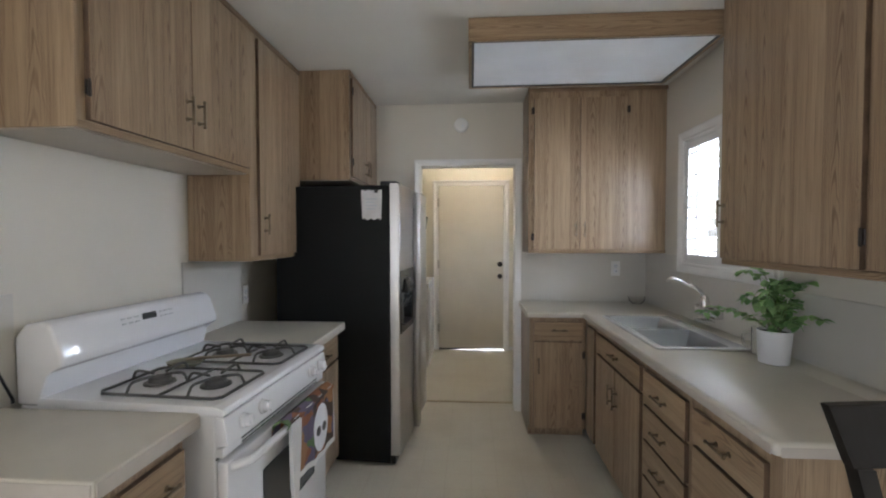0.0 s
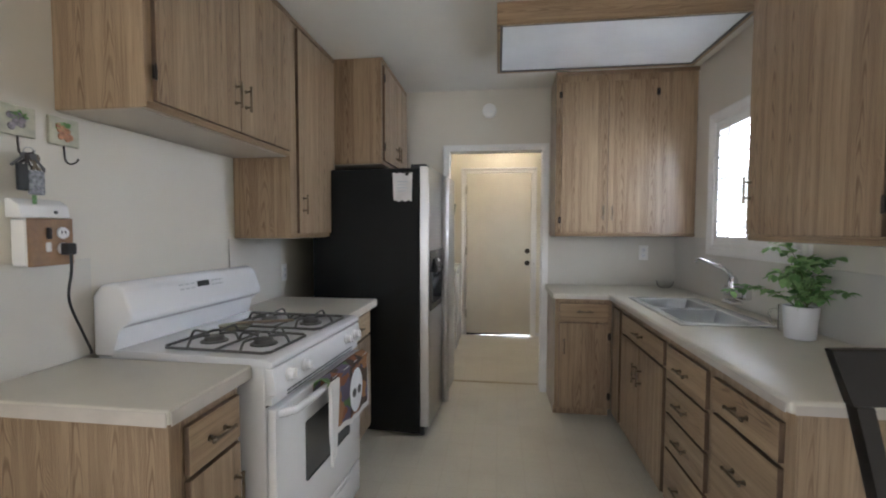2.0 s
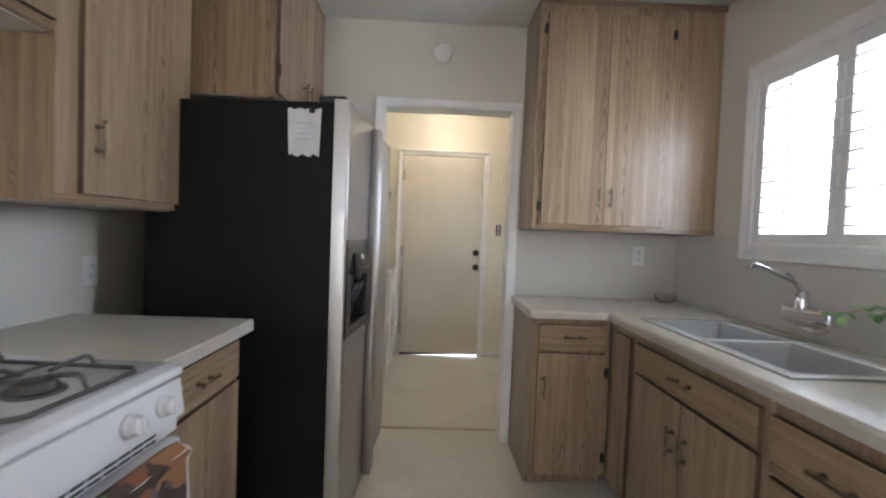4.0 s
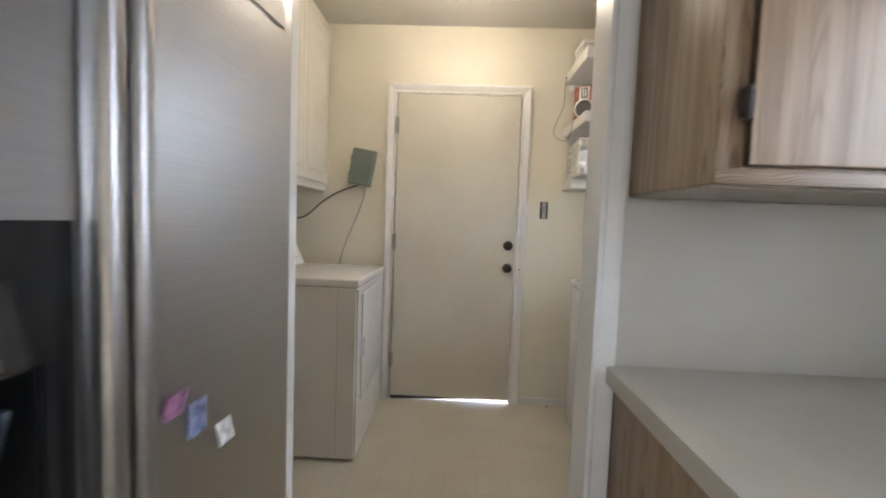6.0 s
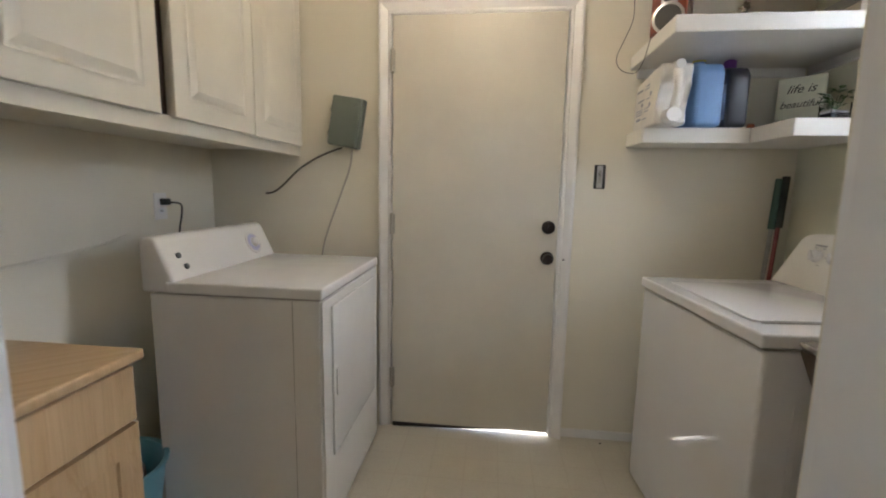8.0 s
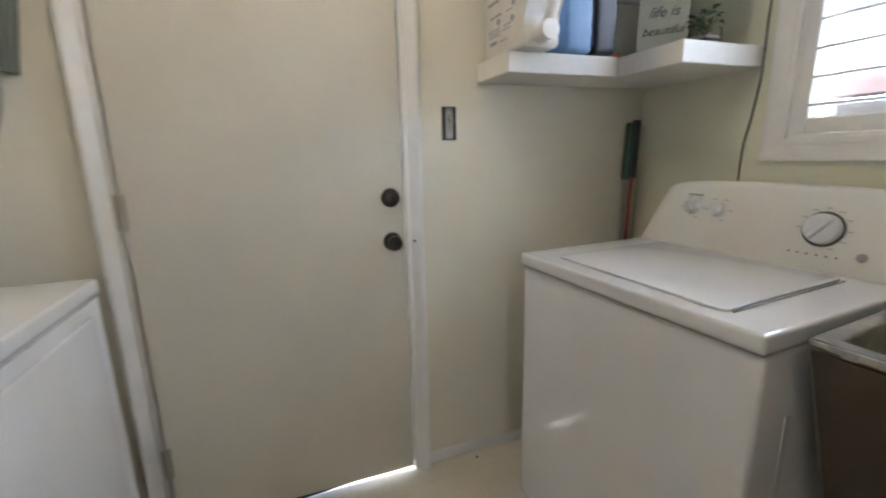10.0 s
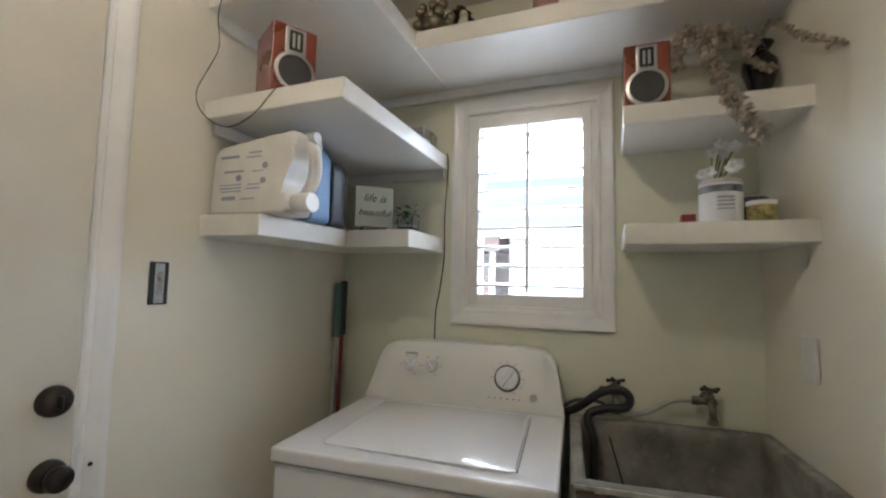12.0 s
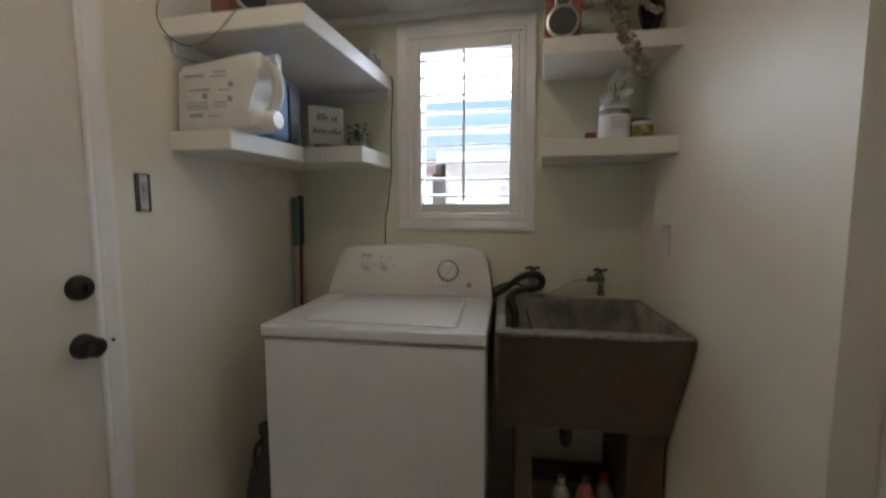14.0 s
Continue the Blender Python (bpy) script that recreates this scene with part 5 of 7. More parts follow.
# ---- dining chairs ----
def chair(loc, rz):
    c = thing("dining_chair", loc, rz, "black-brown wooden slat-back dining chair by the counter end", "chair", "dining chairs")

    def leaning(u, half, z1):
        bm = B()
        rows = [(0.235, 0.0), (0.205, 0.25), (0.20, 0.45), (0.222, 0.6), (0.275, 0.8), (0.33, 0.95), (0.362, z1)] if half > 0.01 else [(0.20, 0.474), (0.222, 0.6), (0.275, 0.8), (0.33, 0.95), (0.362, z1)]
        depth = 0.014 if half > 0.01 else 0.008
        rings = [[bm.verts.new(p) for p in ((u - half, y - depth, z), (u + half, y - depth, z), (u + half, y + depth, z), (u - half, y + depth, z))] for y, z in rows]
        for r0, r1 in zip(rings, rings[1:]):
            for k in range(4):
                bm.faces.new([r0[k], r0[(k + 1) % 4], r1[(k + 1) % 4], r1[k]])
        bm.faces.new(rings[0][::-1])
        bm.faces.new(rings[-1])
        return bm

    for x in (-0.182, 0.182):
        part("back_post", leaning(x, 0.0145, 1.036), DARKWOOD, c)
        part("front_leg", prism(B(), [(x - 0.018, -0.21), (x + 0.018, -0.21), (x + 0.018, -0.174), (x - 0.018, -0.174)], "z", 0, 0.445, 0.002), DARKWOOD, c)
    part("seat", box(B(), (-0.215, -0.225, 0.446), (0.215, 0.184, 0.475), 0.01, 2), DARKWOOD, c)
    bm = B()
    n = 12
    rings = []
    for k in range(n + 1):
        q = -1 + 2 * k / n
        bow = 0.018 * (1 - q * q)
        low, top = q * 0.198, q * 0.216
        rings.append([bm.verts.new(p) for p in ((low, 0.352 + bow, 1.034), (low, 0.376 + bow, 1.034), (top, 0.404 + bow, 1.128), (top, 0.400 + bow, 1.131), (top, 0.386 + bow, 1.131), (top, 0.382 + bow, 1.128))])
    for r0, r1 in zip(rings, rings[1:]):
        for k in range(6):
            bm.faces.new([r0[k], r0[(k + 1) % 6], r1[(k + 1) % 6], r1[k]])
    bm.faces.new(rings[0][::-1])
    bm.faces.new(rings[-1])
    bmesh.ops.recalc_face_normals(bm, faces=bm.faces)
    part("top_rail", bm, DARKWOOD, c)
    for k in range(6):
        part("slat", leaning(-0.118 + 0.0472 * k, 0.008, 1.036), DARKWOOD, c)
    for x in (-0.182, 0.182):
        part("stretcher", box(B(), (x - 0.008, -0.174, 0.2), (x + 0.008, 0.195, 0.225), 0.002), DARKWOOD, c)
    return c


chair((0.843, 0.30, 0), 0)

# ---- laundry: appliances ----
SEAMC = plain("seam_grey", (0.33, 0.32, 0.30), 0.6)
def dryer():
    d = thing("clothes_dryer", (-0.458, 4.45, 0), 90, "white front-loading clothes dryer with a blue-ringed dial", "dryer")
    w, dp = 0.68, 0.60
    part("cabinet", box(B(), (0, 0.004, 0.015), (w, dp, 0.883), 0.006, 2), DRYERW, d)
    part("side_seam", box(B(), (-0.0012, 0.095, 0.03), (0.0, 0.097, 0.88)), SEAMC, d)
    part("top", box(B(), (-0.004, -0.008, 0.888), (w + 0.004, dp - 0.06, 0.926), 0.008, 3), DRYERW, d, "", True)
    part("front_panel", box(B(), (0.004, -0.006, 0.03), (w - 0.004, 0.0035, 0.88), 0.004, 2), DRYERW, d)
    door = part("door", box(B(), (0.07, -0.016, 0.30), (0.60, -0.0065, 0.85), 0.008, 3), DRYERW, d, "", True)
    part("door_grip", box(B(), (0.085, -0.024, 0.52), (0.105, -0.0165, 0.62), 0.004, 2), DRYERW, door)
    bm = prism(B(), [(dp - 0.095, 0.888), (dp - 0.09, 0.932), (dp - 0.03, 1.062), (dp - 0.01, 1.076), (dp + 0.02, 1.076), (dp + 0.03, 1.06), (dp + 0.03, 0.888)], "x", 0, w, 0.012, 3)
    con = part("console", bm, DRYERW, d, "", True)
    ringc = plain("pale_blue_print", (0.45, 0.46, 0.66), 0.4, vary=0.15)
    m = pose(0.545, dp - 0.062, 0.995, -25, 0, 0)
    for n, prof, mat in (("dial_ring", [(0.052, 0.001), (0.052, -0.002), (0, -0.002)], plain("faint_grey_print", (0.62, 0.60, 0.60), 0.4)), ("dial_ring", [(0.04, -0.0021), (0.04, -0.0035), (0, -0.0035)], ringc), ("dial", [(0.022, -0.0036), (0.02, -0.018), (0.016, -0.021), (0, -0.021)], TRIM)):
        o = part(n, lathe(B(), prof, (0, 0, 0), 28, "y"), mat, con, "", True)
        o.matrix_basis = m
    for x, dz in ((0.07, 0.01), (0.085, -0.03)):
        o = part("button", lathe(B(), [(0.011, 0), (0.01, -0.006), (0, -0.007)], (0, 0, 0), 16, "y"), DARKGREY, con)
        o.matrix_basis = pose(x, dp - 0.062 + dz * 0.46, 0.995 + dz, -25, 0, 0)
    part("seam_strip", box(B(), (0.0, 0.0, 0.8835), (w, dp - 0.10, 0.8875)), SEAMC, d)
    for x in (0.05, w - 0.05):
        for y in (0.05, dp - 0.06):
            part("foot", lathe(B(), [(0.02, 0), (0.02, 0.01), (0.012, 0.016)], (x, y, 0), 10), BLACK, d)


def washer():
    d = thing("washing_machine", (0.730, 4.993, 0), -86, "white top-loading washing machine with a rounded control console", "washing machine")
    w, dp = 0.722, 0.645
    part("cabinet", box(B(), (0, 0.0, 0.02), (w, dp, 0.86), 0.012, 3), ENAMEL, d, "", True)
    part("top_seam", box(B(), (0.002, -0.002, 0.8605), (w - 0.002, dp, 0.8655)), SEAMC, d)
    part("top", box(B(), (-0.003, -0.012, 0.866), (w + 0.003, dp - 0.05, 0.905), 0.01, 4), ENAMEL, d, "", True)
    bm = prism(B(), [(0.125, 0.045), (0.61, 0.035), (0.625, 0.045), (0.615, 0.465), (0.60, 0.48), (0.12, 0.48), (0.105, 0.465), (0.11, 0.06)], "z", 0.9055, 0.912, 0.004, 2)
    part("lid", bm, ENAMEL, d, "", True)
    part("lid_gap", prism(B(), [(0.6275, 0.05), (0.632, 0.05), (0.622, 0.475), (0.6175, 0.475)], "z", 0.9052, 0.9075), SEAMC, d)
    bm = B()
    n = 24
    lo, hi = [], []
    pts = []
    for i in range(n + 1):
        u = i / n
        x = u * w
        e = min(u, 1 - u) * w
        zt = 1.103 + 0.012 * math.sin(math.pi * u) - (0.0 if e > 0.09 else 0.055 * (1 - math.sqrt(max(0, 1 - (1 - e / 0.09) ** 2))))
        inset = 0.028 * (zt - 0.905) / 0.18
        pts.append((x, zt))
    rows = []
    for y_lo, y_hi, side in ((0.515, 0.585, 0), (0.665, 0.665, 1)):
        row = []
        for x, zt in pts:
            k = 1 - 0.10 * abs(2 * x / w - 1) ** 2
            xx = w / 2 + (x - w / 2) * (1 - 0.07)
            row.append((bm.verts.new((x, y_lo, 0.906)), bm.verts.new((xx, y_hi - 0.012, zt - 0.014)), bm.verts.new((xx, y_hi + (0.0 if side == 0 else -0.002), zt))))
        rows.append(row)
    for row in rows:
        for a, b in zip(row, row[1:]):
            bm.faces.new((a[0], b[0], b[1], a[1]))
            bm.faces.new((a[1], b[1], b[2], a[2]))
    for a, b, c, e in zip(rows[0], rows[0][1:], rows[1], rows[1][1:]):
        bm.faces.new((a[2], b[2], e[2], c[2]))
    for k in (0, -1):
        a, c = rows[0][k], rows[1][k]
        bm.faces.new((a[0], a[1], c[1], c[0]))
        bm.faces.new((a[1], a[2], c[2], c[1]))
    con = part("console", bm, CONSOLEW, d, "", True)

    def on(x, z, name, b, mat, smooth=False):
        o = part(name, b, mat, con, "", smooth)
        y = 0.515 + (z - 0.906) * 0.297
        o.matrix_basis = pose(x, y - 0.0022, z, -16.5, 0, 0)
        return o
    print_grey = plain("grey_print", (0.42, 0.42, 0.43), 0.5)
    for x, z, r in ((0.165, 1.03, 0.023), (0.25, 1.03, 0.023), (0.53, 1.01, 0.041)):
        bm = lathe(B(), [(r, 0), (r * 0.93, -0.016), (r * 0.8, -0.019), (0, -0.0195)], (0, 0, 0), 28, "y")
        box(bm, (-r * 0.22, -0.03, -r * 0.85), (r * 0.22, -0.018, r * 0.85), 0.003)
        o = on(x, z, "dial", bm, ENAMEL, True)
        o.rotation_euler.rotate_axis("Y", radians(35 if r > 0.03 else 140))
        for k in range(5 if r < 0.03 else 9):
            a = radians(-60 + 240 * k / (4 if r < 0.03 else 8))
            on(x + (r + 0.014) * math.cos(a), z + (r + 0.012) * math.sin(a), "dial_mark", box(B(), (-0.006, -0.0006, -0.0012), (0.006, 0.001, 0.0012)), print_grey)
    ringm = on(0.53, 1.01, "dial_ring", lathe(B(), [(0.046, 0.002), (0.046, -0.0012), (0.041, -0.0012)], (0, 0, 0), 32, "y"), DARKGREY)
    for k in range(6):
        on(0.47 + 0.021 * k, 0.945, "indicator", lathe(B(), [(0.0026, 0), (0.0026, -0.001), (0, -0.001)], (0, 0, 0), 8, "y"), DARKGREY)
    on(0.622, 0.955, "start_button", lathe(B(), [(0.011, 0), (0.01, -0.004), (0, -0.005)], (0, 0, 0), 16, "y"), print_grey)
    on(0.165, 1.07, "name_bar", box(B(), (-0.025, -0.0008, -0.003), (0.025, 0.001, 0.003)), print_grey)
    part("side_emboss", box(B(), (w, 0.09, 0.35), (w + 0.002, 0.11, 0.72), 0.001), ENAMEL, d)
    for x in (0.06, w - 0.06):
        for y in (0.06, dp - 0.06):
            part("foot", lathe(B(), [(0.022, 0), (0.022, 0.014), (0.012, 0.021)], (x, y, 0), 10), BLACK, d)


dryer()
washer()


def laundry_tub():
    t = thing("laundry_sink", (0.892, 3.664, 0), 5, "old concrete laundry sink with a brown painted front on a stand", "sink")
    w, dp, z0, z1 = 0.59, 0.54, 0.505, 0.902
    slope = 0.16
    out = [[(0, 0, z1), (dp, 0, z1), (dp, w, z1), (0, w, z1)], [(slope, 0.0, z0), (dp, 0.0, z0), (dp, w, z0), (slope, w, z0)]]
    inn = [[(0.035, 0.035, z1), (dp - 0.035, 0.035, z1), (dp - 0.035, w - 0.035, z1), (0.035, w - 0.035, z1)], [(slope + 0.03, 0.045, z0 + 0.06), (dp - 0.04, 0.045, z0 + 0.06), (dp - 0.04, w - 0.045, z0 + 0.06), (slope + 0.03, w - 0.045, z0 + 0.06)]]
    bm = B()
    v = [[bm.verts.new(p) for p in r] for r in (out[1], out[0], inn[0], inn[1])]
    for a, b in zip(v, v[1:]):
        for i in range(4):
            bm.faces.new((a[i], a[(i + 1) % 4], b[(i + 1) % 4], b[i]))
    bm.faces.new(v[0])
    bm.faces.new(v[3])
    bmesh.ops.recalc_face_normals(bm, faces=bm.faces)
    bmesh.ops.bevel(bm, geom=bm.edges[:], offset=0.008, segments=2, affect="EDGES", profile=0.5)
    rng = random.Random(2)
    bmesh.ops.subdivide_edges(bm, edges=[e for e in bm.edges if e.calc_length() > 0.3], cuts=7, use_grid_fill=True)
    for q in bm.verts:
        if q.co.z > z1 - 0.02:
            q.co.z -= rng.random() * 0.004
    part("basin", bm, TUBSTONE, t, "grey weathered concrete basin", True)
    bm = B()
    a = [bm.verts.new(p) for p in ((0.004, 0.012, z1 - 0.022), (0.004, w - 0.012, z1 - 0.022), (slope + 0.0, w - 0.012, z0 + 0.01), (slope + 0.0, 0.012, z0 + 0.01))]
    b = [bm.verts.new((p.co.x - 0.006, p.co.y, p.co.z - 0.002)) for p in a]
    bm.faces.new(a)
    bm.faces.new(b[::-1])
    for i in range(4):
        bm.faces.new((a[i], a[(i + 1) % 4], b[(i + 1) % 4], b[i]))
    part("painted_front", bm, TUBPAINT, t, "dark brown painted front")
    o = part("name_plate", box(B(), (-0.003, -0.09, -0.03), (0.003, 0.09, 0.03), 0.002), TUBPAINT, t)
    o.matrix_basis = pose(0.036, 0.30, 0.80, 0, -22, 0)
    bm = B()
    rng = random.Random(7)
    for i in range(26):
        a = 0.012 + 0.571 * i / 26
        box(bm, (-0.0035 + 0.002 * rng.random(), a, z1 - 0.012 - 0.008 * rng.random()), (0.004, a + 0.0225, z1 - 0.0045), 0.001)
    part("chipped_edge", bm, plain("pale_chipped_edge", (0.42, 0.40, 0.37), 0.6, vary=0.2, scale=40), t, "pale worn front edge")
    part("drain", lathe(B(), [(0.03, z0 + 0.062), (0.03, z0 + 0.066), (0.02, z0 + 0.064), (0, z0 + 0.063)], (0.40, 0.30, 0), 16), STEEL, t)
    for y0, y1 in ((0.012, 0.13), (0.455, 0.515)):
        part("stand_leg", box(B(), (slope + 0.012, y0, 0), (dp - 0.02, y1, z0 - 0.0005), 0.004), TUBPAINT, t)
    part("stand_rail", box(B(), (dp - 0.05, 0.131, 0.10), (dp - 0.02, 0.454, 0.18), 0.003), TUBPAINT, t)
    part("waste_pipe", tube(B(), curve([(0.40, 0.30, z0 - 0.002), (0.40, 0.30, 0.36), (0.43, 0.30, 0.31), (0.48, 0.30, 0.34), (0.575, 0.30, 0.36)], 5), 0.02, 10), DARKGREY, t, "", True)


laundry_tub()


def valve(y, z, label):
    v = thing("water_valve", (LXR - 0.001, y, z), 0, label, "faucet", "washing machine water valves")
    bm = lathe(B(), [(0.022, 0), (0.022, -0.004), (0.012, -0.006), (0.012, -0.05)], (0, 0, 0), 14, "x")
    tube(bm, curve([(-0.045, 0, 0), (-0.07, 0, -0.005), (-0.08, 0, -0.035), (-0.08, 0, -0.06)], 4), 0.012, 10)
    lathe(bm, [(0.016, -0.062), (0.016, -0.048), (0.012, -0.046)], (-0.08, 0, 0), 12)
    tube(bm, [(-0.05, 0, 0), (-0.05, 0, 0.032)], 0.009, 10)
    tube(bm, [(-0.05, 0, 0), (-0.05, 0.05, -0.002)], 0.0105, 10)
    lathe(bm, [(0.015, 0.03), (0.015, 0.048), (0.012, 0.052)], (-0.05, 0, 0), 12, "y")
    lathe(bm, [(0.0155, -0.018), (0.0175, -0.012), (0.0175, 0.012), (0.0155, 0.018)], (-0.05, 0, 0), 14, "x")
    part("body", bm, TARNISH, v, "tarnished metal body", True)
    bm = B()
    for k in range(4):
        a = k * math.pi / 2 + 0.4
        tube(bm, [(-0.05, 0, 0.036), (-0.05 + 0.024 * math.cos(a), 0.024 * math.sin(a), 0.038)], 0.005, 6)
        ball(bm, (-0.05 + 0.026 * math.cos(a), 0.026 * math.sin(a), 0.038), 0.007, 8)
    part("cross_handle", bm, BRONZE, v, "", True)


valve(4.15, 0.985, "tarnished wall valve with a looped black drain hose")
valve(3.875, 0.985, "tarnished wall valve with a braided hose over the concrete sink")
solo("drain_hose", tube(B(), curve([(1.385, 4.31, 0.90), (1.36, 4.26, 0.935), (1.345, 4.20, 0.985), (1.34, 4.145, 1.005), (1.34, 4.11, 0.985), (1.34, 4.12, 0.95), (1.335, 4.18, 0.94), (1.32, 4.235, 0.915), (1.29, 4.218, 0.84), (1.28, 4.215, 0.74), (1.28, 4.21, 0.62)], 7), 0.014, 10), BLACK, "thick black drain hose looped over the sink edge", "hose", smooth=True)
solo("supply_hose", tube(B(), curve([(1.36, 4.15, 0.925), (1.35, 4.20, 0.955), (1.37, 4.27, 0.95), (1.395, 4.33, 0.91)], 6), 0.006, 8), DARKGREY, "thin dark washing machine supply hose", "hose", smooth=True)
solo("supply_hose", tube(B(), curve([(1.389, 3.925, 0.983), (1.388, 3.98, 0.975), (1.395, 4.05, 0.93), (1.40, 4.12, 0.905)], 6), 0.007, 8), STEEL, "braided steel supply hose behind the concrete sink", "hose", smooth=True)
solo("sink_drain_rod", tube(B(), [(1.31, 4.17, 0.86), (1.25, 4.12, 0.70)], 0.003, 6), BLACK, "thin dark rod leaning inside the concrete sink", "rod")
for k, (x, y, h, c) in enumerate(((1.17, 4.02, 0.24, (0.45, 0.42, 0.38)), (1.15, 3.93, 0.27, (0.50, 0.12, 0.09)), (1.20, 3.86, 0.25, (0.30, 0.29, 0.27)))):
    b = thing("cleaner_bottle", (x, y, 0), 20 * k, "plastic cleaner bottle stored under the concrete sink", "bottle", "bottles under the sink")
    part("body", lathe(B(), [(0.036, 0), (0.04, 0.008), (0.04, h * 0.62), (0.03, h * 0.78), (0.014, h * 0.86), (0.014, h * 0.9)], (0, 0, 0), 18), plain("bottle_plastic", c, 0.35, vary=0.2, scale=20), b, "", True)
    part("cap", lathe(B(), [(0.016, h * 0.9), (0.016, h), (0, h)], (0, 0, 0), 14), (PAPER, BLACK, plain("red_cap", (0.5, 0.05, 0.04), 0.4))[k], b)
# One dark jug shape stands in for a dumbbell above a bottle.
jar = thing("dumbbell_and_bottle", (0.94, 5.14, 0), 0, "dark jug shape standing for a dumbbell above a bottle behind the washing machine", "jug")
part("body", lathe(B(), [(0.07, 0), (0.085, 0.01), (0.09, 0.16), (0.07, 0.27), (0.03, 0.33), (0.028, 0.40), (0.034, 0.41), (0.034, 0.44), (0, 0.44)], (0, 0, 0), 22), plain("smoky_glass", (0.06, 0.06, 0.055), 0.12, vary=0.1), jar, "", True)
part("handle", tube(B(), curve([(-0.03, 0, 0.40), (-0.07, 0, 0.39), (-0.085, 0, 0.34), (-0.07, 0, 0.28)], 5), 0.008, 8), BLACK, jar)

# ---- laundry: shelves ----
SH = "floating shelves"


def shelf(name_label, pieces, z0, z1, ledgers):
    s = thing("floating_shelf", (0, 0, 0), 0, name_label, "shelf", SH)
    s.matrix_world = pose(pieces[0][0], pieces[0][2], z0)
    ox, oy = pieces[0][0], pieces[0][2]
    for x0, x1, y0, y1 in pieces:
        part("board", box(B(), (x0 - ox, y0 - oy, 0), (x1 - ox, y1 - oy, z1 - z0), 0.003), SHELFPAINT, s)
    for lo, hi in ledgers:
        part("ledger", box(B(), (lo[0] - ox, lo[1] - oy, lo[2] - z0), (hi[0] - ox, hi[1] - oy, hi[2] - z0), 0.002), TRIM, s)
    return s


E1, E2 = LXR - 0.001, YD - 0.001
shelf("white L-shaped floating shelf holding detergent jugs", [(0.695, 1.112, 5.05, E2), (1.1125, E1, 4.802, E2)], 1.458, 1.52, [])
shelf("deep white floating corner shelf holding a speaker", [(0.69, E1, 4.79, E2)], 1.803, 1.86, [((0.72, E2 - 0.018, 1.765), (E1 - 0.02, E2, 1.8025)), ((E1 - 0.018, 4.80, 1.765), (E1, E2 - 0.019, 1.8025))])
shelf("white floating shelf running round the corner below the ceiling", [(0.68, E1, 4.785, E2), (1.09, E1, YL + 0.001, 4.7845)], 2.139, 2.202, [((0.71, E2 - 0.018, 2.10), (E1 - 0.02, E2, 2.1385)), ((E1 - 0.018, YL + 0.02, 2.10), (E1, E2 - 0.019, 2.1385))])
shelf("short white floating shelf beside the window holding a vase", [(1.115, E1, YL + 0.001, 4.125)], 1.805, 1.862, [((1.14, YL + 0.001, 1.765), (E1, YL + 0.019, 1.8045))])
shelf("short white floating shelf beside the window holding cans", [(1.115, E1, YL + 0.001, 4.125)], 1.458, 1.518, [])

# ---- laundry: wall cabinets over the dryer ----
wc = thing("wall_cabinet", (-0.885, 3.56, 1.405), 90, "cream-painted raised-panel wall cabinets above the dryer", "cabinet")
cw, ch, cd = YD - 3.56 - 0.002, H - 1.405 - 0.002, 0.484
part("body", box(B(), (0, 0.02, 0.03), (cw, cd, ch), 0.002), CABWHITE, wc)
# Dark sheet over the solid body paints the shade inside the slot.
part("dark_gap", box(B(), (0.77, 0.0175, 0.05), (0.83, 0.0197, ch)), plain("shaded_interior", (0.05, 0.03, 0.02), 0.8), wc)
bm = sheet(B(), [0, 0.77, 0.83, cw], [0, 0.05, ch], lambda p, q: not (0.77 < p < 0.83 and q > 0.05), 0, 0.017, "y")
part("face_frame", bm, CABWHITE, wc)
part("light_rail", box(B(), (0, 0.0175, 0.0), (cw, 0.05, 0.029), 0.003), CABWHITE, wc)
for x0, x1 in ((0.30, 0.765), (0.822, 1.262), (1.268, 1.70)):
    z0, z1 = 0.045, ch - 0.04
    dr = part("door", box(B(), (x0, -0.019, z0), (x1, -0.0005, z1), 0.004, 2), CABWHITE, wc)
    b0 = 0.06
    lv = []
    bm = B()
    for i, y in ((b0, -0.0195), (b0 + 0.006, -0.0165), (b0 + 0.012, -0.0165), (b0 + 0.035, -0.024)):
        lv.append([bm.verts.new(p) for p in ((x0 + i, y, z0 + i), (x1 - i, y, z0 + i), (x1 - i, y, z1 - i), (x0 + i, y, z1 - i))])
    for a, b in zip(lv, lv[1:]):
        for i in range(4):
            bm.faces.new((a[i], a[(i + 1) % 4], b[(i + 1) % 4], b[i]))
    bm.faces.new(lv[-1])
    for r in lv:
        for v in r:
            v.co.y -= 0.003
    part("raised_panel", bm, CABWHITE, dr)
part("catch", box(B(), (0.775, -0.006, 0.60), (0.812, -0.0005, 0.66), 0.002), TRIM, wc)

mc = thing("small_cabinet", (-0.835, 3.58, 0), 90, "small pale maple cabinet beside the dryer", "cabinet")
part("body", box(B(), (0.0, 0, 0.0), (0.53, 0.50, 0.80), 0.003), MAPLE, mc)
part("top", box(B(), (-0.01, -0.03, 0.8005), (0.55, 0.51, 0.828), 0.008, 3), MAPLE, mc, "", True)
part("drawer", box(B(), (0.02, -0.018, 0.645), (0.525, -0.0005, 0.79), 0.003), MAPLE, mc)
dr = part("door", sheet(B(), [0.02, 0.08, 0.46, 0.525], [0.05, 0.12, 0.565, 0.635], lambda p, q: not (0.08 < p < 0.46 and 0.12 < q < 0.565), -0.018, -0.0005, "y"), MAPLE, mc)
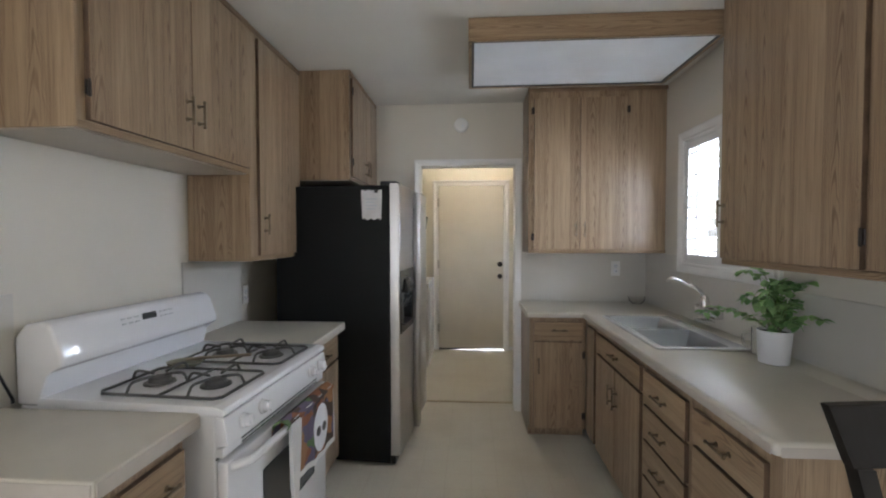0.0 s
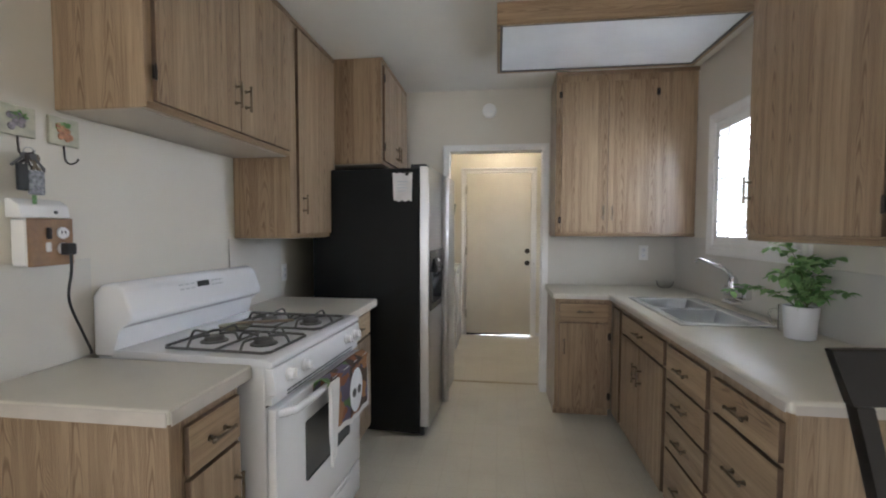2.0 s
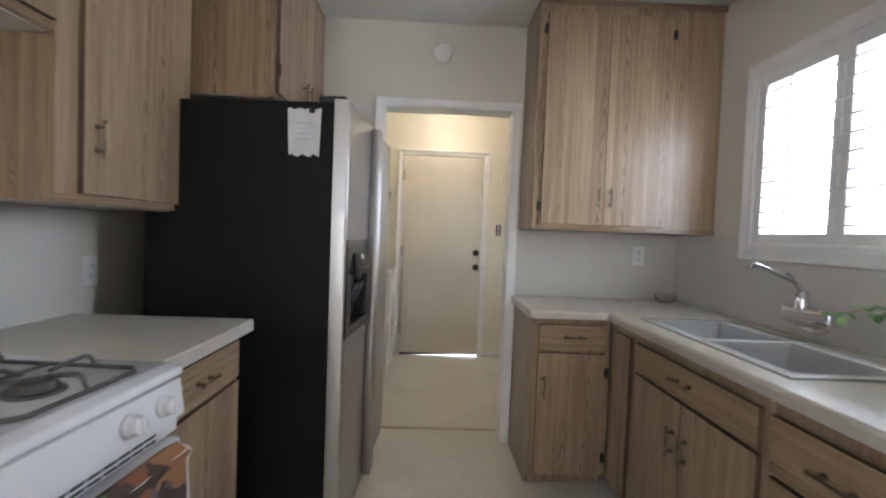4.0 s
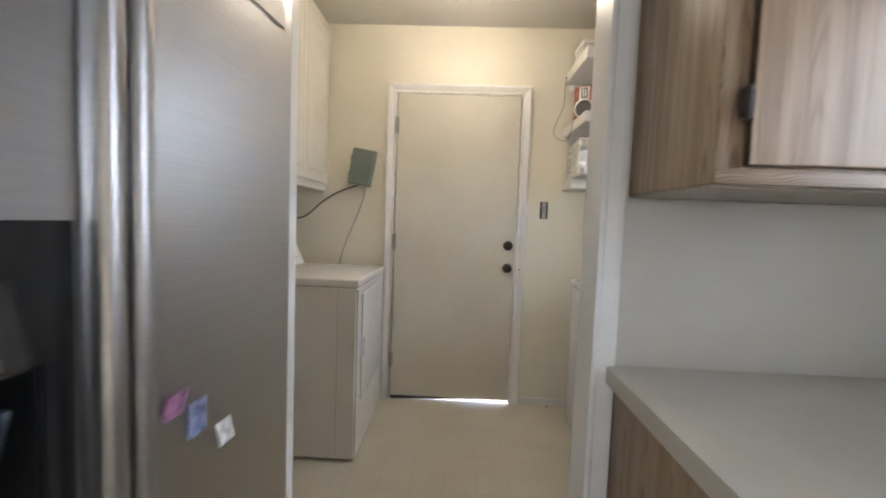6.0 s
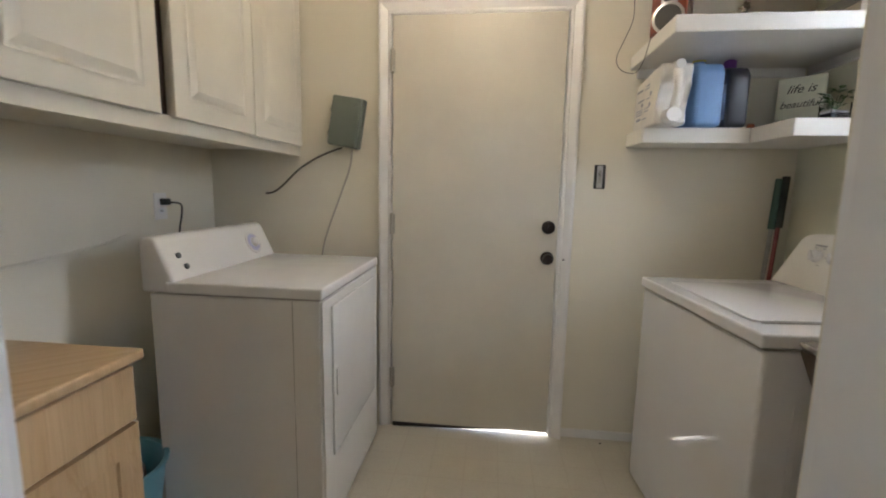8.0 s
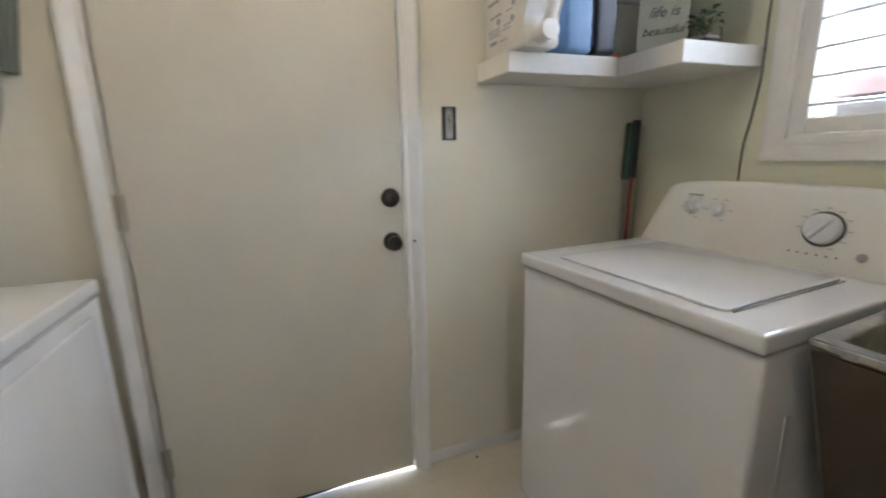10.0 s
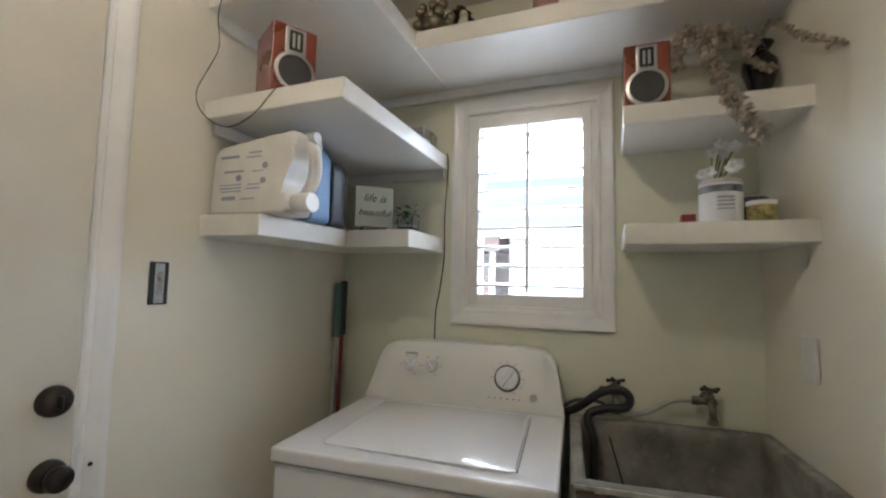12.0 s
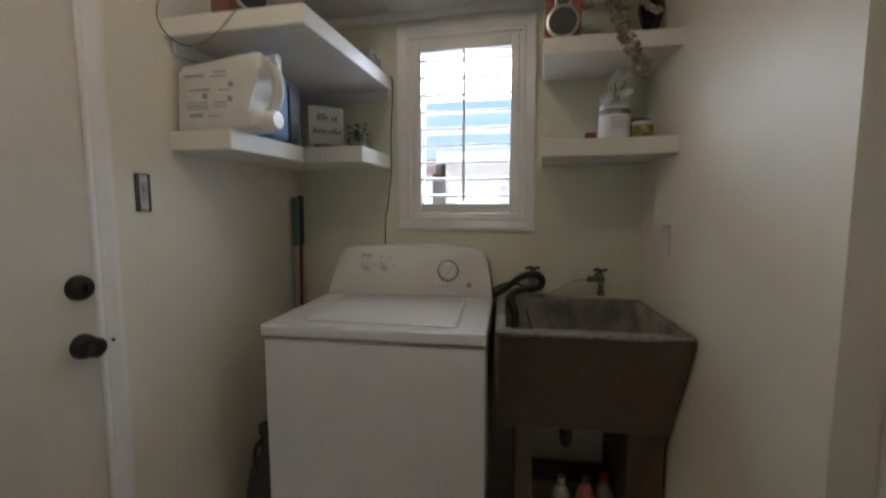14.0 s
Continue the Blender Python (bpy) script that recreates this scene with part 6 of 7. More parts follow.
part("panel", box(B(), (0.08, -0.008, 0.12), (0.46, -0.001, 0.565)), MAPLE, dr)

bin_ = thing("blue_basin", (-1.15, 4.325, 0), 0, "light blue plastic basin standing between cabinet and dryer", "basin")
bm = lathe(B(), [(0, 0), (0.11, 0), (0.13, 0.01), (0.165, 0.26), (0.175, 0.265), (0.175, 0.275), (0.16, 0.272), (0.123, 0.018), (0, 0.012)], (0, 0, 0.05), 28)
part("bowl", bm, plain("light_blue_plastic", (0.16, 0.36, 0.44), 0.35, vary=0.05), bin_, "", True)
part("base", lathe(B(), [(0.10, 0), (0.10, 0.0498), (0, 0.0498)], (0, 0, 0), 20), BLACK, bin_)
sh = thing("crumpled_bag", (-1.15, 4.325, 0.064), 0, "crumpled grey plastic bag lying in the basin", "bag")
bm = B()
bmesh.ops.create_icosphere(bm, subdivisions=3, radius=0.10)
for v in bm.verts:
    v.co *= 1 + 0.25 * noise.noise(v.co * 14)
    v.co.z = v.co.z * 1.6 + 0.16
part("film", bm, plain("grey_film", (0.22, 0.20, 0.17), 0.35, vary=0.4, scale=18), sh)

o = plate_outlet("wall_outlet", (LXL + 0.001, 4.90, 1.155), 90, "white outlet behind the dryer with a black plug")
part("plug", box(B(), (-0.012, -0.045, 0.006), (0.014, -0.009, 0.034), 0.005, 2), BLACK, o)
solo("dryer_cord", tube(B(), curve([(LXL + 0.04, 4.905, 1.172), (LXL + 0.06, 4.95, 1.165), (LXL + 0.05, 4.97, 1.12), (LXL + 0.03, 4.97, 1.0), (LXL + 0.03, 4.96, 0.6)], 6), 0.004, 8), BLACK, "black power cord behind the dryer", "cable", smooth=True)
solo("wall_pipe", tube(B(), curve([(LXL + 0.03, 3.9, 0.99), (LXL + 0.03, 4.3, 1.0), (LXL + 0.025, 4.6, 1.03), (LXL + 0.02, 4.7, 1.05)], 5), 0.006, 8), WALL_L, "thin cream-painted cable along the wall", "cable", smooth=True)

# ---- laundry: end wall ----
gb = thing("control_box", (-0.628, YD - 0.001, 1.565), 0, "green-grey plastic control box hung crooked on the wall", "control box")
gb.matrix_world = pose(-0.628, YD - 0.001, 1.565, 0, 9, 0)
part("case", box(B(), (-0.075, -0.05, -0.118), (0.075, 0, 0.118), 0.006, 2), GREENBOX, gb, "", True)
part("cover", box(B(), (-0.072, -0.078, -0.115), (0.068, -0.0505, 0.115), 0.008, 3), GREENBOX, gb, "", True)
part("lock", lathe(B(), [(0.012, -0.0785), (0.012, -0.082), (0.006, -0.084), (0, -0.084)], (0.045, 0, 0.085), 14, "y"), GREENBOX, gb)
for z in (-0.06, 0.05):
    part("latch", box(B(), (-0.082, -0.06, z - 0.012), (-0.0725, -0.035, z + 0.012), 0.002), GREENBOX, gb)
solo("loose_cable", tube(B(), curve([(-0.655, 5.235, 1.443), (-0.70, 5.245, 1.432), (-0.80, 5.255, 1.392), (-0.90, 5.262, 1.33), (-0.98, 5.262, 1.255), (-1.03, 5.262, 1.222), (-1.07, 5.262, 1.215)], 6), 0.005, 8), plain("brown_cable", (0.05, 0.04, 0.032), 0.5), "loose brown cable hanging from the control box", "cable", smooth=True)
solo("wall_cable", tube(B(), curve([(-0.61, 5.255, 1.435), (-0.625, 5.262, 1.35), (-0.68, 5.265, 1.20), (-0.735, 5.265, 1.06), (-0.775, 5.265, 0.92), (-0.78, 5.265, 0.8)], 6), 0.005, 8), plain("grey_cable", (0.42, 0.39, 0.33), 0.5), "pale grey cable running down behind the dryer", "cable", smooth=True)

sw = thing("bare_switch", (0.587, YD - 0.0005, 1.323), 0, "bare light switch in an open wall box with no cover", "switch")
part("box_hole", box(B(), (-0.026, -0.003, -0.056), (0.026, 0, 0.056), 0.002), BLACK, sw, "dark open wall box")
part("yoke", box(B(), (-0.013, -0.006, -0.052), (0.013, -0.0032, 0.052), 0.001), STEEL, sw)
part("toggle_body", box(B(), (-0.008, -0.009, -0.03), (0.008, -0.0062, 0.03), 0.001), plain("worn_switch", (0.38, 0.36, 0.33), 0.5, vary=0.3, scale=60), sw)
for z in (-0.044, 0.044):
    part("screw", lathe(B(), [(0.005, -0.0062), (0.004, -0.008), (0, -0.008)], (0, 0, z), 10, "y"), STEEL, sw)

for dx, top, hcol, scol, lab in ((0.0, 1.325, (0.10, 0.20, 0.17), (0.50, 0.49, 0.47), "mop with a grey shaft and green grip leaning in the corner"), (0.02, 1.335, (0.02, 0.03, 0.03), (0.20, 0.03, 0.03), "broom with a red shaft and black grip leaning in the corner")):
    br = thing("broom", (1.29 + dx, 5.225 - dx * 0.6, 0), 0, lab, "broom", "cleaning tools in the corner")
    topp = Vector((0.072, 0.022, top))
    part("shaft", tube(B(), [(0, 0, 0.09), topp * 0.84 + Vector((0, 0, 0.015))], 0.009, 10), plain("shaft_paint", scol, 0.35, vary=0.15), br)
    part("grip", tube(B(), [topp * 0.83, topp * 0.9, topp * 0.985, topp], 0.0165, 12, 0.9), plain("grip_rubber", hcol, 0.5, vary=0.15), br, "", True)
    part("head", box(B(), (-0.05, -0.02, 0.0), (0.05, 0.02, 0.10), 0.008, 2), plain("brush_head", (0.12, 0.12, 0.12), 0.8), br)

# ---- laundry: things on the shelves ----
def jug(loc, rz, col, cap_col, label, wid=0.10, dep=0.235, h=0.25, lying=False):
    """A detergent jug with a moulded handle."""
    j = thing("detergent_jug", loc, rz, label, "jug", "detergent jugs")
    mat = plain("jug_plastic", col, 0.38, vary=0.04, scale=12)
    hd, hh = dep / 2, h
    prof = [(-hd, 0.012), (-hd + 0.012, 0), (hd - 0.012, 0), (hd, 0.012), (hd, hh * 0.62), (hd - 0.02, hh * 0.80), (hd - 0.075, hh * 0.93), (-hd + 0.06, hh * 0.97), (-hd + 0.02, hh * 0.93), (-hd, hh * 0.80)]
    bm = prism(B(), prof, "x", -wid / 2, wid / 2, 0.014, 3)
    part("body", bm, mat, j, "", True)
    return j, mat


INK = plain("faded_blue_ink", (0.36, 0.39, 0.48), 0.6, vary=0.1)
wj = thing("detergent_jug", (0.775, 5.135, 1.5205), 0, "big white detergent jug lying on its side with a printed label", "jug", "detergent jugs")
wj.scale = (1, 1, 0.94)
JW = plain("white_jug_plastic", (0.74, 0.72, 0.68), 0.4, vary=0.04, scale=12)
prof = [(0.13, 0.0), (0.12, 0.19), (0.10, 0.215), (-0.11, 0.235), (-0.165, 0.245), (-0.185, 0.235), (-0.18, 0.19), (-0.16, 0.165), (-0.13, 0.10), (-0.145, 0.055), (-0.15, 0.01), (-0.14, 0.0)]
bm = prism(B(), prof, "x", -0.058, 0.058, 0.014, 3)
part("body", bm, JW, wj, "", True)
part("handle", tube(B(), curve([(0, -0.165, 0.225), (0, -0.195, 0.19), (0, -0.20, 0.12), (0, -0.175, 0.065), (0, -0.145, 0.05)], 5), 0.018, 10), JW, wj, "", True)
part("spout_cap", lathe(B(), [(0.028, -0.205), (0.03, -0.20), (0.03, -0.15), (0.02, -0.135)], (-0.01, 0, 0.035), 18, "y"), TRIM, wj, "white screw cap", True)
part("refill_cap", lathe(B(), [(0.018, -0.205), (0.018, -0.175)], (0, 0, 0.232), 16, "y"), TRIM, wj, "", True)
for a, b, c, d in ((0.02, 0.175, 0.07, 0.008), (-0.06, 0.185, 0.045, 0.005), (-0.06, 0.172, 0.055, 0.004), (0.0, 0.13, 0.075, 0.006), (-0.07, 0.128, 0.04, 0.004), (0.01, 0.09, 0.08, 0.004), (0.01, 0.08, 0.08, 0.004), (0.01, 0.07, 0.075, 0.004), (-0.06, 0.088, 0.045, 0.004), (-0.06, 0.076, 0.05, 0.004), (0.03, 0.045, 0.05, 0.012), (-0.04, 0.045, 0.05, 0.004)):
    part("label_bar", box(B(), (-0.0592, a, b), (-0.0582, a + c, b + d)), INK, wj)
for y, z in ((-0.075, 0.145), (-0.07, 0.10), (0.02, 0.112)):
    part("label_mark", lathe(B(), [(0.010, -0.0592), (0.010, -0.0582)], (0, y, z), 14, "x"), INK, wj)
j, mat = jug((0.935, 5.14, 1.5205), 0, (0.20, 0.35, 0.62), None, "blue detergent jug with a yellow cap on the shelf", 0.10, 0.22, 0.265)
part("cap", lathe(B(), [(0.026, 0.276), (0.025, 0.322), (0.02, 0.329), (0, 0.329)], (-0.004, 0.008, 0), 18), plain("yellow_cap", (0.75, 0.60, 0.05), 0.4), j, "yellow cap", True)
part("neck", lathe(B(), [(0.034, 0.235), (0.023, 0.276), (0, 0.276)], (-0.004, 0.008, 0), 18), mat, j, "", True)
j, mat = jug((1.045, 5.14, 1.5205), 0, (0.03, 0.032, 0.04), None, "black detergent jug with a purple cap on the shelf", 0.085, 0.20, 0.25)
part("cap", lathe(B(), [(0.025, 0.238), (0.024, 0.275), (0.018, 0.28), (0, 0.28)], (0, -0.01, 0), 18), plain("purple_cap", (0.17, 0.04, 0.22), 0.4), j, "purple cap", True)
part("grey_label", box(B(), (-0.044, -0.09, 0.03), (-0.0427, -0.02, 0.17), 0.0005), plain("grey_label", (0.35, 0.38, 0.42), 0.4, vary=0.2, scale=30), j)
solo("orange_cap", lathe(B(), [(0.014, 0), (0.014, 0.016), (0.01, 0.02), (0, 0.02)], (1.13, 5.09, 1.5205), 14), plain("orange_plastic", (0.5, 0.14, 0.05), 0.4), "small orange bottle cap on the shelf", "cap", smooth=True)

sg = thing("wall_sign", (1.276, 5.04, 1.5205), -46, "small cream canvas sign with handwritten lettering", "sign")
part("canvas", box(B(), (-0.076, -0.014, 0.03), (0.076, 0.0, 0.19), 0.002), plain("cream_canvas", (0.74, 0.76, 0.64), 0.8, vary=0.05, scale=14, fine=200), sg)
part("base_jar", box(B(), (-0.05, -0.035, 0.0), (0.05, 0.02, 0.0295), 0.004), plain("cork_base", (0.25, 0.2, 0.13), 0.8), sg)


def lettering(text, size, m, material, parent):
    cu = bpy.data.curves.new("lettering", "FONT")
    cu.body, cu.size, cu.align_x, cu.extrude, cu.shear = text, size, "CENTER", 0.0006, 0.35
    tmp = new("lettering_curve", cu)
    me = bpy.data.meshes.new_from_object(tmp.evaluated_get(bpy.context.evaluated_depsgraph_get()))
    bpy.data.objects.remove(tmp)
    bpy.data.curves.remove(cu)
    me.materials.append(material)
    o = new("lettering", me)
    o.parent = parent
    o.matrix_basis = m
    return o


lettering("life is", 0.045, pose(0.0, -0.0152, 0.13, 90, 0, 0), BLACK, sg)
lettering("beautiful", 0.037, pose(0.0, -0.0152, 0.075, 90, 0, 0), BLACK, sg)

cp = thing("shelf_plant", (1.305, 4.90, 1.5205), 0, "small green succulent in a square glass pot", "plant")
part("glass_pot", sheet(B(), [-0.032, -0.029, 0.029, 0.032], [-0.032, -0.029, 0.029, 0.032], lambda p, q: max(abs(p), abs(q)) > 0.029, 0.0, 0.062, "z"), GLASS, cp)
part("soil", box(B(), (-0.0285, -0.0285, 0.0), (0.0285, 0.0285, 0.028)), BLACK, cp)
part("pebbles", box(B(), (-0.0285, -0.0285, 0.0282), (0.0285, 0.0285, 0.038), 0.003), PAPER, cp)
bm, rng = B(), random.Random(4)
for k in range(40):
    a, r, z = rng.uniform(0, 6.283), rng.uniform(0.0, 0.04), rng.uniform(0.05, 0.11)
    leaf(bm, (r * math.cos(a), r * math.sin(a), z), (math.cos(a), math.sin(a), rng.uniform(-0.3, 0.9)), (0, 0, 1), rng.uniform(0.018, 0.028), 0.8)
for k in range(7):
    a = k * 0.9
    tube(bm, [(0, 0, 0.036), (0.03 * math.cos(a), 0.03 * math.sin(a), 0.09)], 0.0015, 5)
part("foliage", bm, plain("succulent_green", (0.08, 0.17, 0.06), 0.45, vary=0.25, scale=30), cp, "", True)

RED = plain("cherry_veneer", (0.22, 0.055, 0.03), 0.28, vary=0.2, scale=10, fine=60, coat=0.3)


def speaker(loc, rz, w=0.125, d=0.15, h=0.195):
    s = thing("bookshelf_speaker", loc, rz, "small cherry-veneer bookshelf speaker with a silver-ringed cone", "speaker", "bookshelf speakers")
    part("cabinet", box(B(), (-w / 2, 0, 0), (w / 2, d, h), 0.004, 2), RED, s)
    part("tweeter_plate", box(B(), (-0.029, -0.005, 0.112), (0.029, -0.0002, 0.187), 0.004, 2), STEEL, s)
    part("tweeter_slot", box(B(), (-0.019, -0.0062, 0.12), (0.019, -0.0052, 0.178), 0.003), BLACK, s)
    for dx in (-0.007, 0.007):
        part("tweeter_ribbon", box(B(), (dx - 0.004, -0.0085, 0.128), (dx + 0.004, -0.0064, 0.17), 0.001), STEEL, s)
    part("cone_ring", lathe(B(), [(0.057, 0.0), (0.057, -0.007), (0.048, -0.009), (0.047, -0.003)], (0, 0, 0.06), 36, "y"), STEEL, s, "silver ring", True)
    part("cone", lathe(B(), [(0.0468, -0.0068), (0.042, -0.0075), (0.037, -0.004), (0.018, -0.0012), (0.016, -0.006), (0, -0.009)], (0, 0, 0.06), 32, "y"), plain("dark_cone", (0.045, 0.043, 0.042), 0.45, vary=0.1), s, "", True)


speaker((0.735, 4.99, 1.8605), -30)
speaker((1.15, 4.06, 1.8625), -90)

# thin speaker wires
WIRE = plain("thin_dark_wire", (0.04, 0.035, 0.03), 0.5)
solo("speaker_wire", tube(B(), curve([(0.678, 5.215, 2.165), (0.672, 5.22, 2.10), (0.668, 5.205, 2.0), (0.645, 5.21, 1.93), (0.61, 5.21, 1.84), (0.63, 5.20, 1.785), (0.68, 5.17, 1.765), (0.687, 5.09, 1.79), (0.682, 5.02, 1.84), (0.684, 4.995, 1.862), (0.70, 4.99, 1.8665)], 6), 0.0016, 6), WIRE, "thin dark speaker wire looping between shelves", "cable", smooth=True)
solo("speaker_wire", tube(B(), curve([(1.428, 4.788, 1.87), (1.43, 4.785, 1.80), (1.432, 4.796, 1.60), (1.432, 4.795, 1.45), (1.434, 4.812, 1.31), (1.434, 4.828, 1.22), (1.434, 4.83, 1.10), (1.434, 4.83, 0.95)], 6), 0.0022, 6), WIRE, "thin dark wire hanging down the wall", "cable", smooth=True)
solo("wire_pin", ball(B(), (0.677, 5.215, 2.17), 0.006, 8), BRONZE, "small dark pin in the shelf edge", "pin")

cs = thing("metal_case", (1.36, 5.0, 1.8605), 0, "flat silver metal case with round clasps on the shelf", "case")
part("body", box(B(), (-0.06, -0.16, 0), (0.06, 0.16, 0.05), 0.005, 2), plain("cream_box", (0.50, 0.46, 0.38), 0.5), cs)
part("lid", box(B(), (-0.065, -0.165, 0.0505), (0.065, 0.165, 0.085), 0.004, 2), STEEL, cs, "silver lid")
for z in (0.025, 0.068):
    part("clasp", ball(B(), (0.0, -0.168, z), 0.014, 14), CHROME, cs, "", True)
DRY = plain("dried_flower_tan", (0.64, 0.56, 0.45), 0.9, vary=0.3, scale=40)
DRY2 = plain("dried_brown_stem", (0.12, 0.09, 0.055), 0.8, vary=0.3, scale=40)


def sprig(bm_st, bm_fl, pts, rng, r=0.011, n=4, every=1):
    line = curve(pts, n)
    tube(bm_st, line, 0.0018, 5)
    for k in range(1, len(line), every):
        for q in range(7):
            c = line[k] + Vector([rng.uniform(-1, 1) for _ in range(3)]) * r * 0.8
            leaf(bm_fl, c, [rng.uniform(-1, 1) for _ in range(3)], (0.3, 0.2, 1), r * rng.uniform(1.2, 2.0), 0.8)


vs = thing("black_vase", (1.29, 3.745, 1.8625), 0, "glossy black ceramic vase with dried flower sprays", "vase")
part("vase_body", lathe(B(), [(0, 0), (0.03, 0), (0.032, 0.01), (0.025, 0.03), (0.03, 0.07), (0.046, 0.125), (0.045, 0.15), (0.026, 0.175), (0.024, 0.185), (0.038, 0.205), (0.036, 0.207), (0.02, 0.185), (0, 0.18)], (0, 0, 0), 28), plain("black_glaze", (0.01, 0.01, 0.012), 0.08, vary=0.1, relief=0), vs, "", True)
rng = random.Random(11)
for pts, fluff in (([(0, 0, 0.19), (-0.05, 0.06, 0.22), (-0.09, 0.15, 0.225), (-0.11, 0.215, 0.215), (-0.12, 0.235, 0.17), (-0.12, 0.235, 0.12)], 0.014),
                   ([(0, 0, 0.19), (-0.05, 0.05, 0.20), (-0.10, 0.11, 0.205), (-0.13, 0.165, 0.20), (-0.15, 0.16, 0.14), (-0.175, 0.135, 0.05), (-0.19, 0.115, -0.02), (-0.19, 0.08, -0.09), (-0.19, 0.055, -0.135)], 0.014),
                   ([(0, 0, 0.19), (-0.04, -0.004, 0.235), (-0.10, -0.012, 0.21), (-0.17, -0.02, 0.15), (-0.24, -0.03, 0.09), (-0.32, -0.066, 0.025)], 0.007),
                   ([(0, 0, 0.19), (-0.05, 0.02, 0.20), (-0.09, 0.05, 0.15), (-0.07, 0.03, 0.12), (-0.06, -0.02, 0.10)], 0.008)):
    st, fl = B(), B()
    sprig(st, fl, pts, rng, fluff, 10)
    s = part("dried_stem", st, DRY2, vs)
    f = part("dried_blossom", fl, DRY, s, "", True)
st, fl = B(), B()
sprig(st, fl, [(0, 0, 0), (0.03, -0.03, 0.02), (0.02, -0.08, 0.05), (0.0, -0.13, 0.06)], random.Random(3), 0.009, 6)
ds = thing("dried_sprig", (0.96, 5.02, 1.866), 0, "dark dried sprig lying on the shelf", "dried flowers")
f = part("sprig_stem", st, DRY2, ds)
part("sprig_leaves", fl, DRY2, f, "", True)

# cans on the lower short shelf
can = thing("paint_can", (1.235, 3.865, 1.5185), 0, "white quart paint can with a printed paper label", "can")
part("tin", lathe(B(), [(0.054, 0), (0.054, 0.125), (0.051, 0.13), (0.048, 0.126), (0, 0.126)], (0, 0, 0), 32), STEEL, can, "", True)
part("paper_label", lathe(B(), [(0.0545, 0.008), (0.0552, 0.008), (0.0552, 0.118), (0.0545, 0.118)], (0, 0, 0), 32), PAPER, can, "", True)
for k in range(5):
    part("label_bar", lathe(B(), [(0.0556, 0.092), (0.0556, 0.112), (0.0548, 0.112)], (0, 0, 0), 32) if k == 0 else box(B(), (-0.0565, -0.022, 0.03 + 0.011 * k), (-0.0553, 0.02, 0.034 + 0.011 * k)), plain("grey_blue_band", (0.22, 0.26, 0.30), 0.5, vary=0.5, scale=30) if k == 0 else INK, can)
tin = thing("candle_tin", (1.205, 3.775, 1.5185), 0, "small tin with a yellow printed band", "tin")
part("tin_body", lathe(B(), [(0.035, 0), (0.035, 0.05), (0, 0.05)], (0, 0, 0), 24), plain("yellow_olive_print", (0.35, 0.30, 0.10), 0.4, vary=0.6, scale=45), tin, "", True)
part("tin_lid", lathe(B(), [(0.036, 0.0502), (0.036, 0.062), (0, 0.063)], (0, 0, 0), 24), PAPER, tin)
dk = thing("dark_tin", (1.32, 3.77, 1.5185), 0, "round dark grey tin at the back of the shelf", "tin")
part("tin_body", lathe(B(), [(0.05, 0), (0.05, 0.075), (0.045, 0.09), (0.02, 0.098), (0, 0.098)], (0, 0, 0), 24), DARKGREY, dk, "", True)
rb = thing("red_box", (1.30, 3.94, 1.5185), 0, "tiny red cardboard box behind the paint can", "box")
part("carton", box(B(), (-0.02, -0.02, 0), (0.02, 0.02, 0.045), 0.002), plain("faded_red_card", (0.28, 0.05, 0.05), 0.6), rb)
wf = thing("white_flowers", (1.36, 3.86, 1.5185), 0, "white silk orchid flowers in a small pot behind the can", "flowers")
part("flower_pot", lathe(B(), [(0.025, 0), (0.035, 0.06), (0.032, 0.06), (0, 0.055)], (0, 0, 0), 18), DARKGREY, wf)
st, fl = B(), B()
rng = random.Random(9)
for k in range(9):
    a = rng.uniform(0, 6.28)
    c = Vector((-0.09 + rng.uniform(-0.03, 0.03), rng.uniform(-0.055, 0.055), 0.20 + rng.uniform(-0.05, 0.05)))
    tube(st, curve([(0, 0, 0.05), (-0.02, c.y * 0.3, 0.15), c], 4), 0.0016, 5)
    for q in range(5):
        b = q * 1.257 + a
        leaf(fl, c, (-0.4, math.cos(b), math.sin(b)), (-1, 0, 0.1), 0.021, 0.8)
part("flower_stem", st, STEM, wf)
part("petals", fl, PAPER, wf, "", True)

# top shelf
z3 = 2.2025
bw = thing("ornament_bowl", (1.195, 4.765, z3), 0, "glass bowl heaped with gold ornament balls", "ornament")
part("dish", lathe(B(), [(0, 0), (0.04, 0), (0.075, 0.03), (0.085, 0.06), (0.082, 0.06), (0.07, 0.03), (0.038, 0.005), (0, 0.005)], (0, 0, 0), 24), GLASS, bw, "", True)
GOLD = plain("dull_gold_glass", (0.42, 0.36, 0.26), 0.2, metal=0.75, vary=0.15, scale=20)
rng = random.Random(6)
for k in range(30):
    a, r = k * 2.4, 0.066 * math.sqrt((k % 8) / 8)
    z = 0.035 + 0.036 * (k // 8)
    part("ornament_ball", ball(B(), (r * math.cos(a), r * math.sin(a), z), 0.019, 14), GOLD, bw, "", True)
pc = thing("pine_cone", (1.28, 4.69, z3), 0, "dark pine cone beside the ornament bowl", "pine cone")
pc.scale = (1.3, 1.3, 1.3)
bm = B()
for k in range(70):
    z = 0.02 + 0.0018 * k
    a = k * 2.4
    r = 0.045 * math.sin(math.pi * min(0.98, (k + 8) / 82)) + 0.004
    leaf(bm, (0, 0, z), (math.cos(a), math.sin(a), 0.35), (0, 0, 1), r, 0.6)
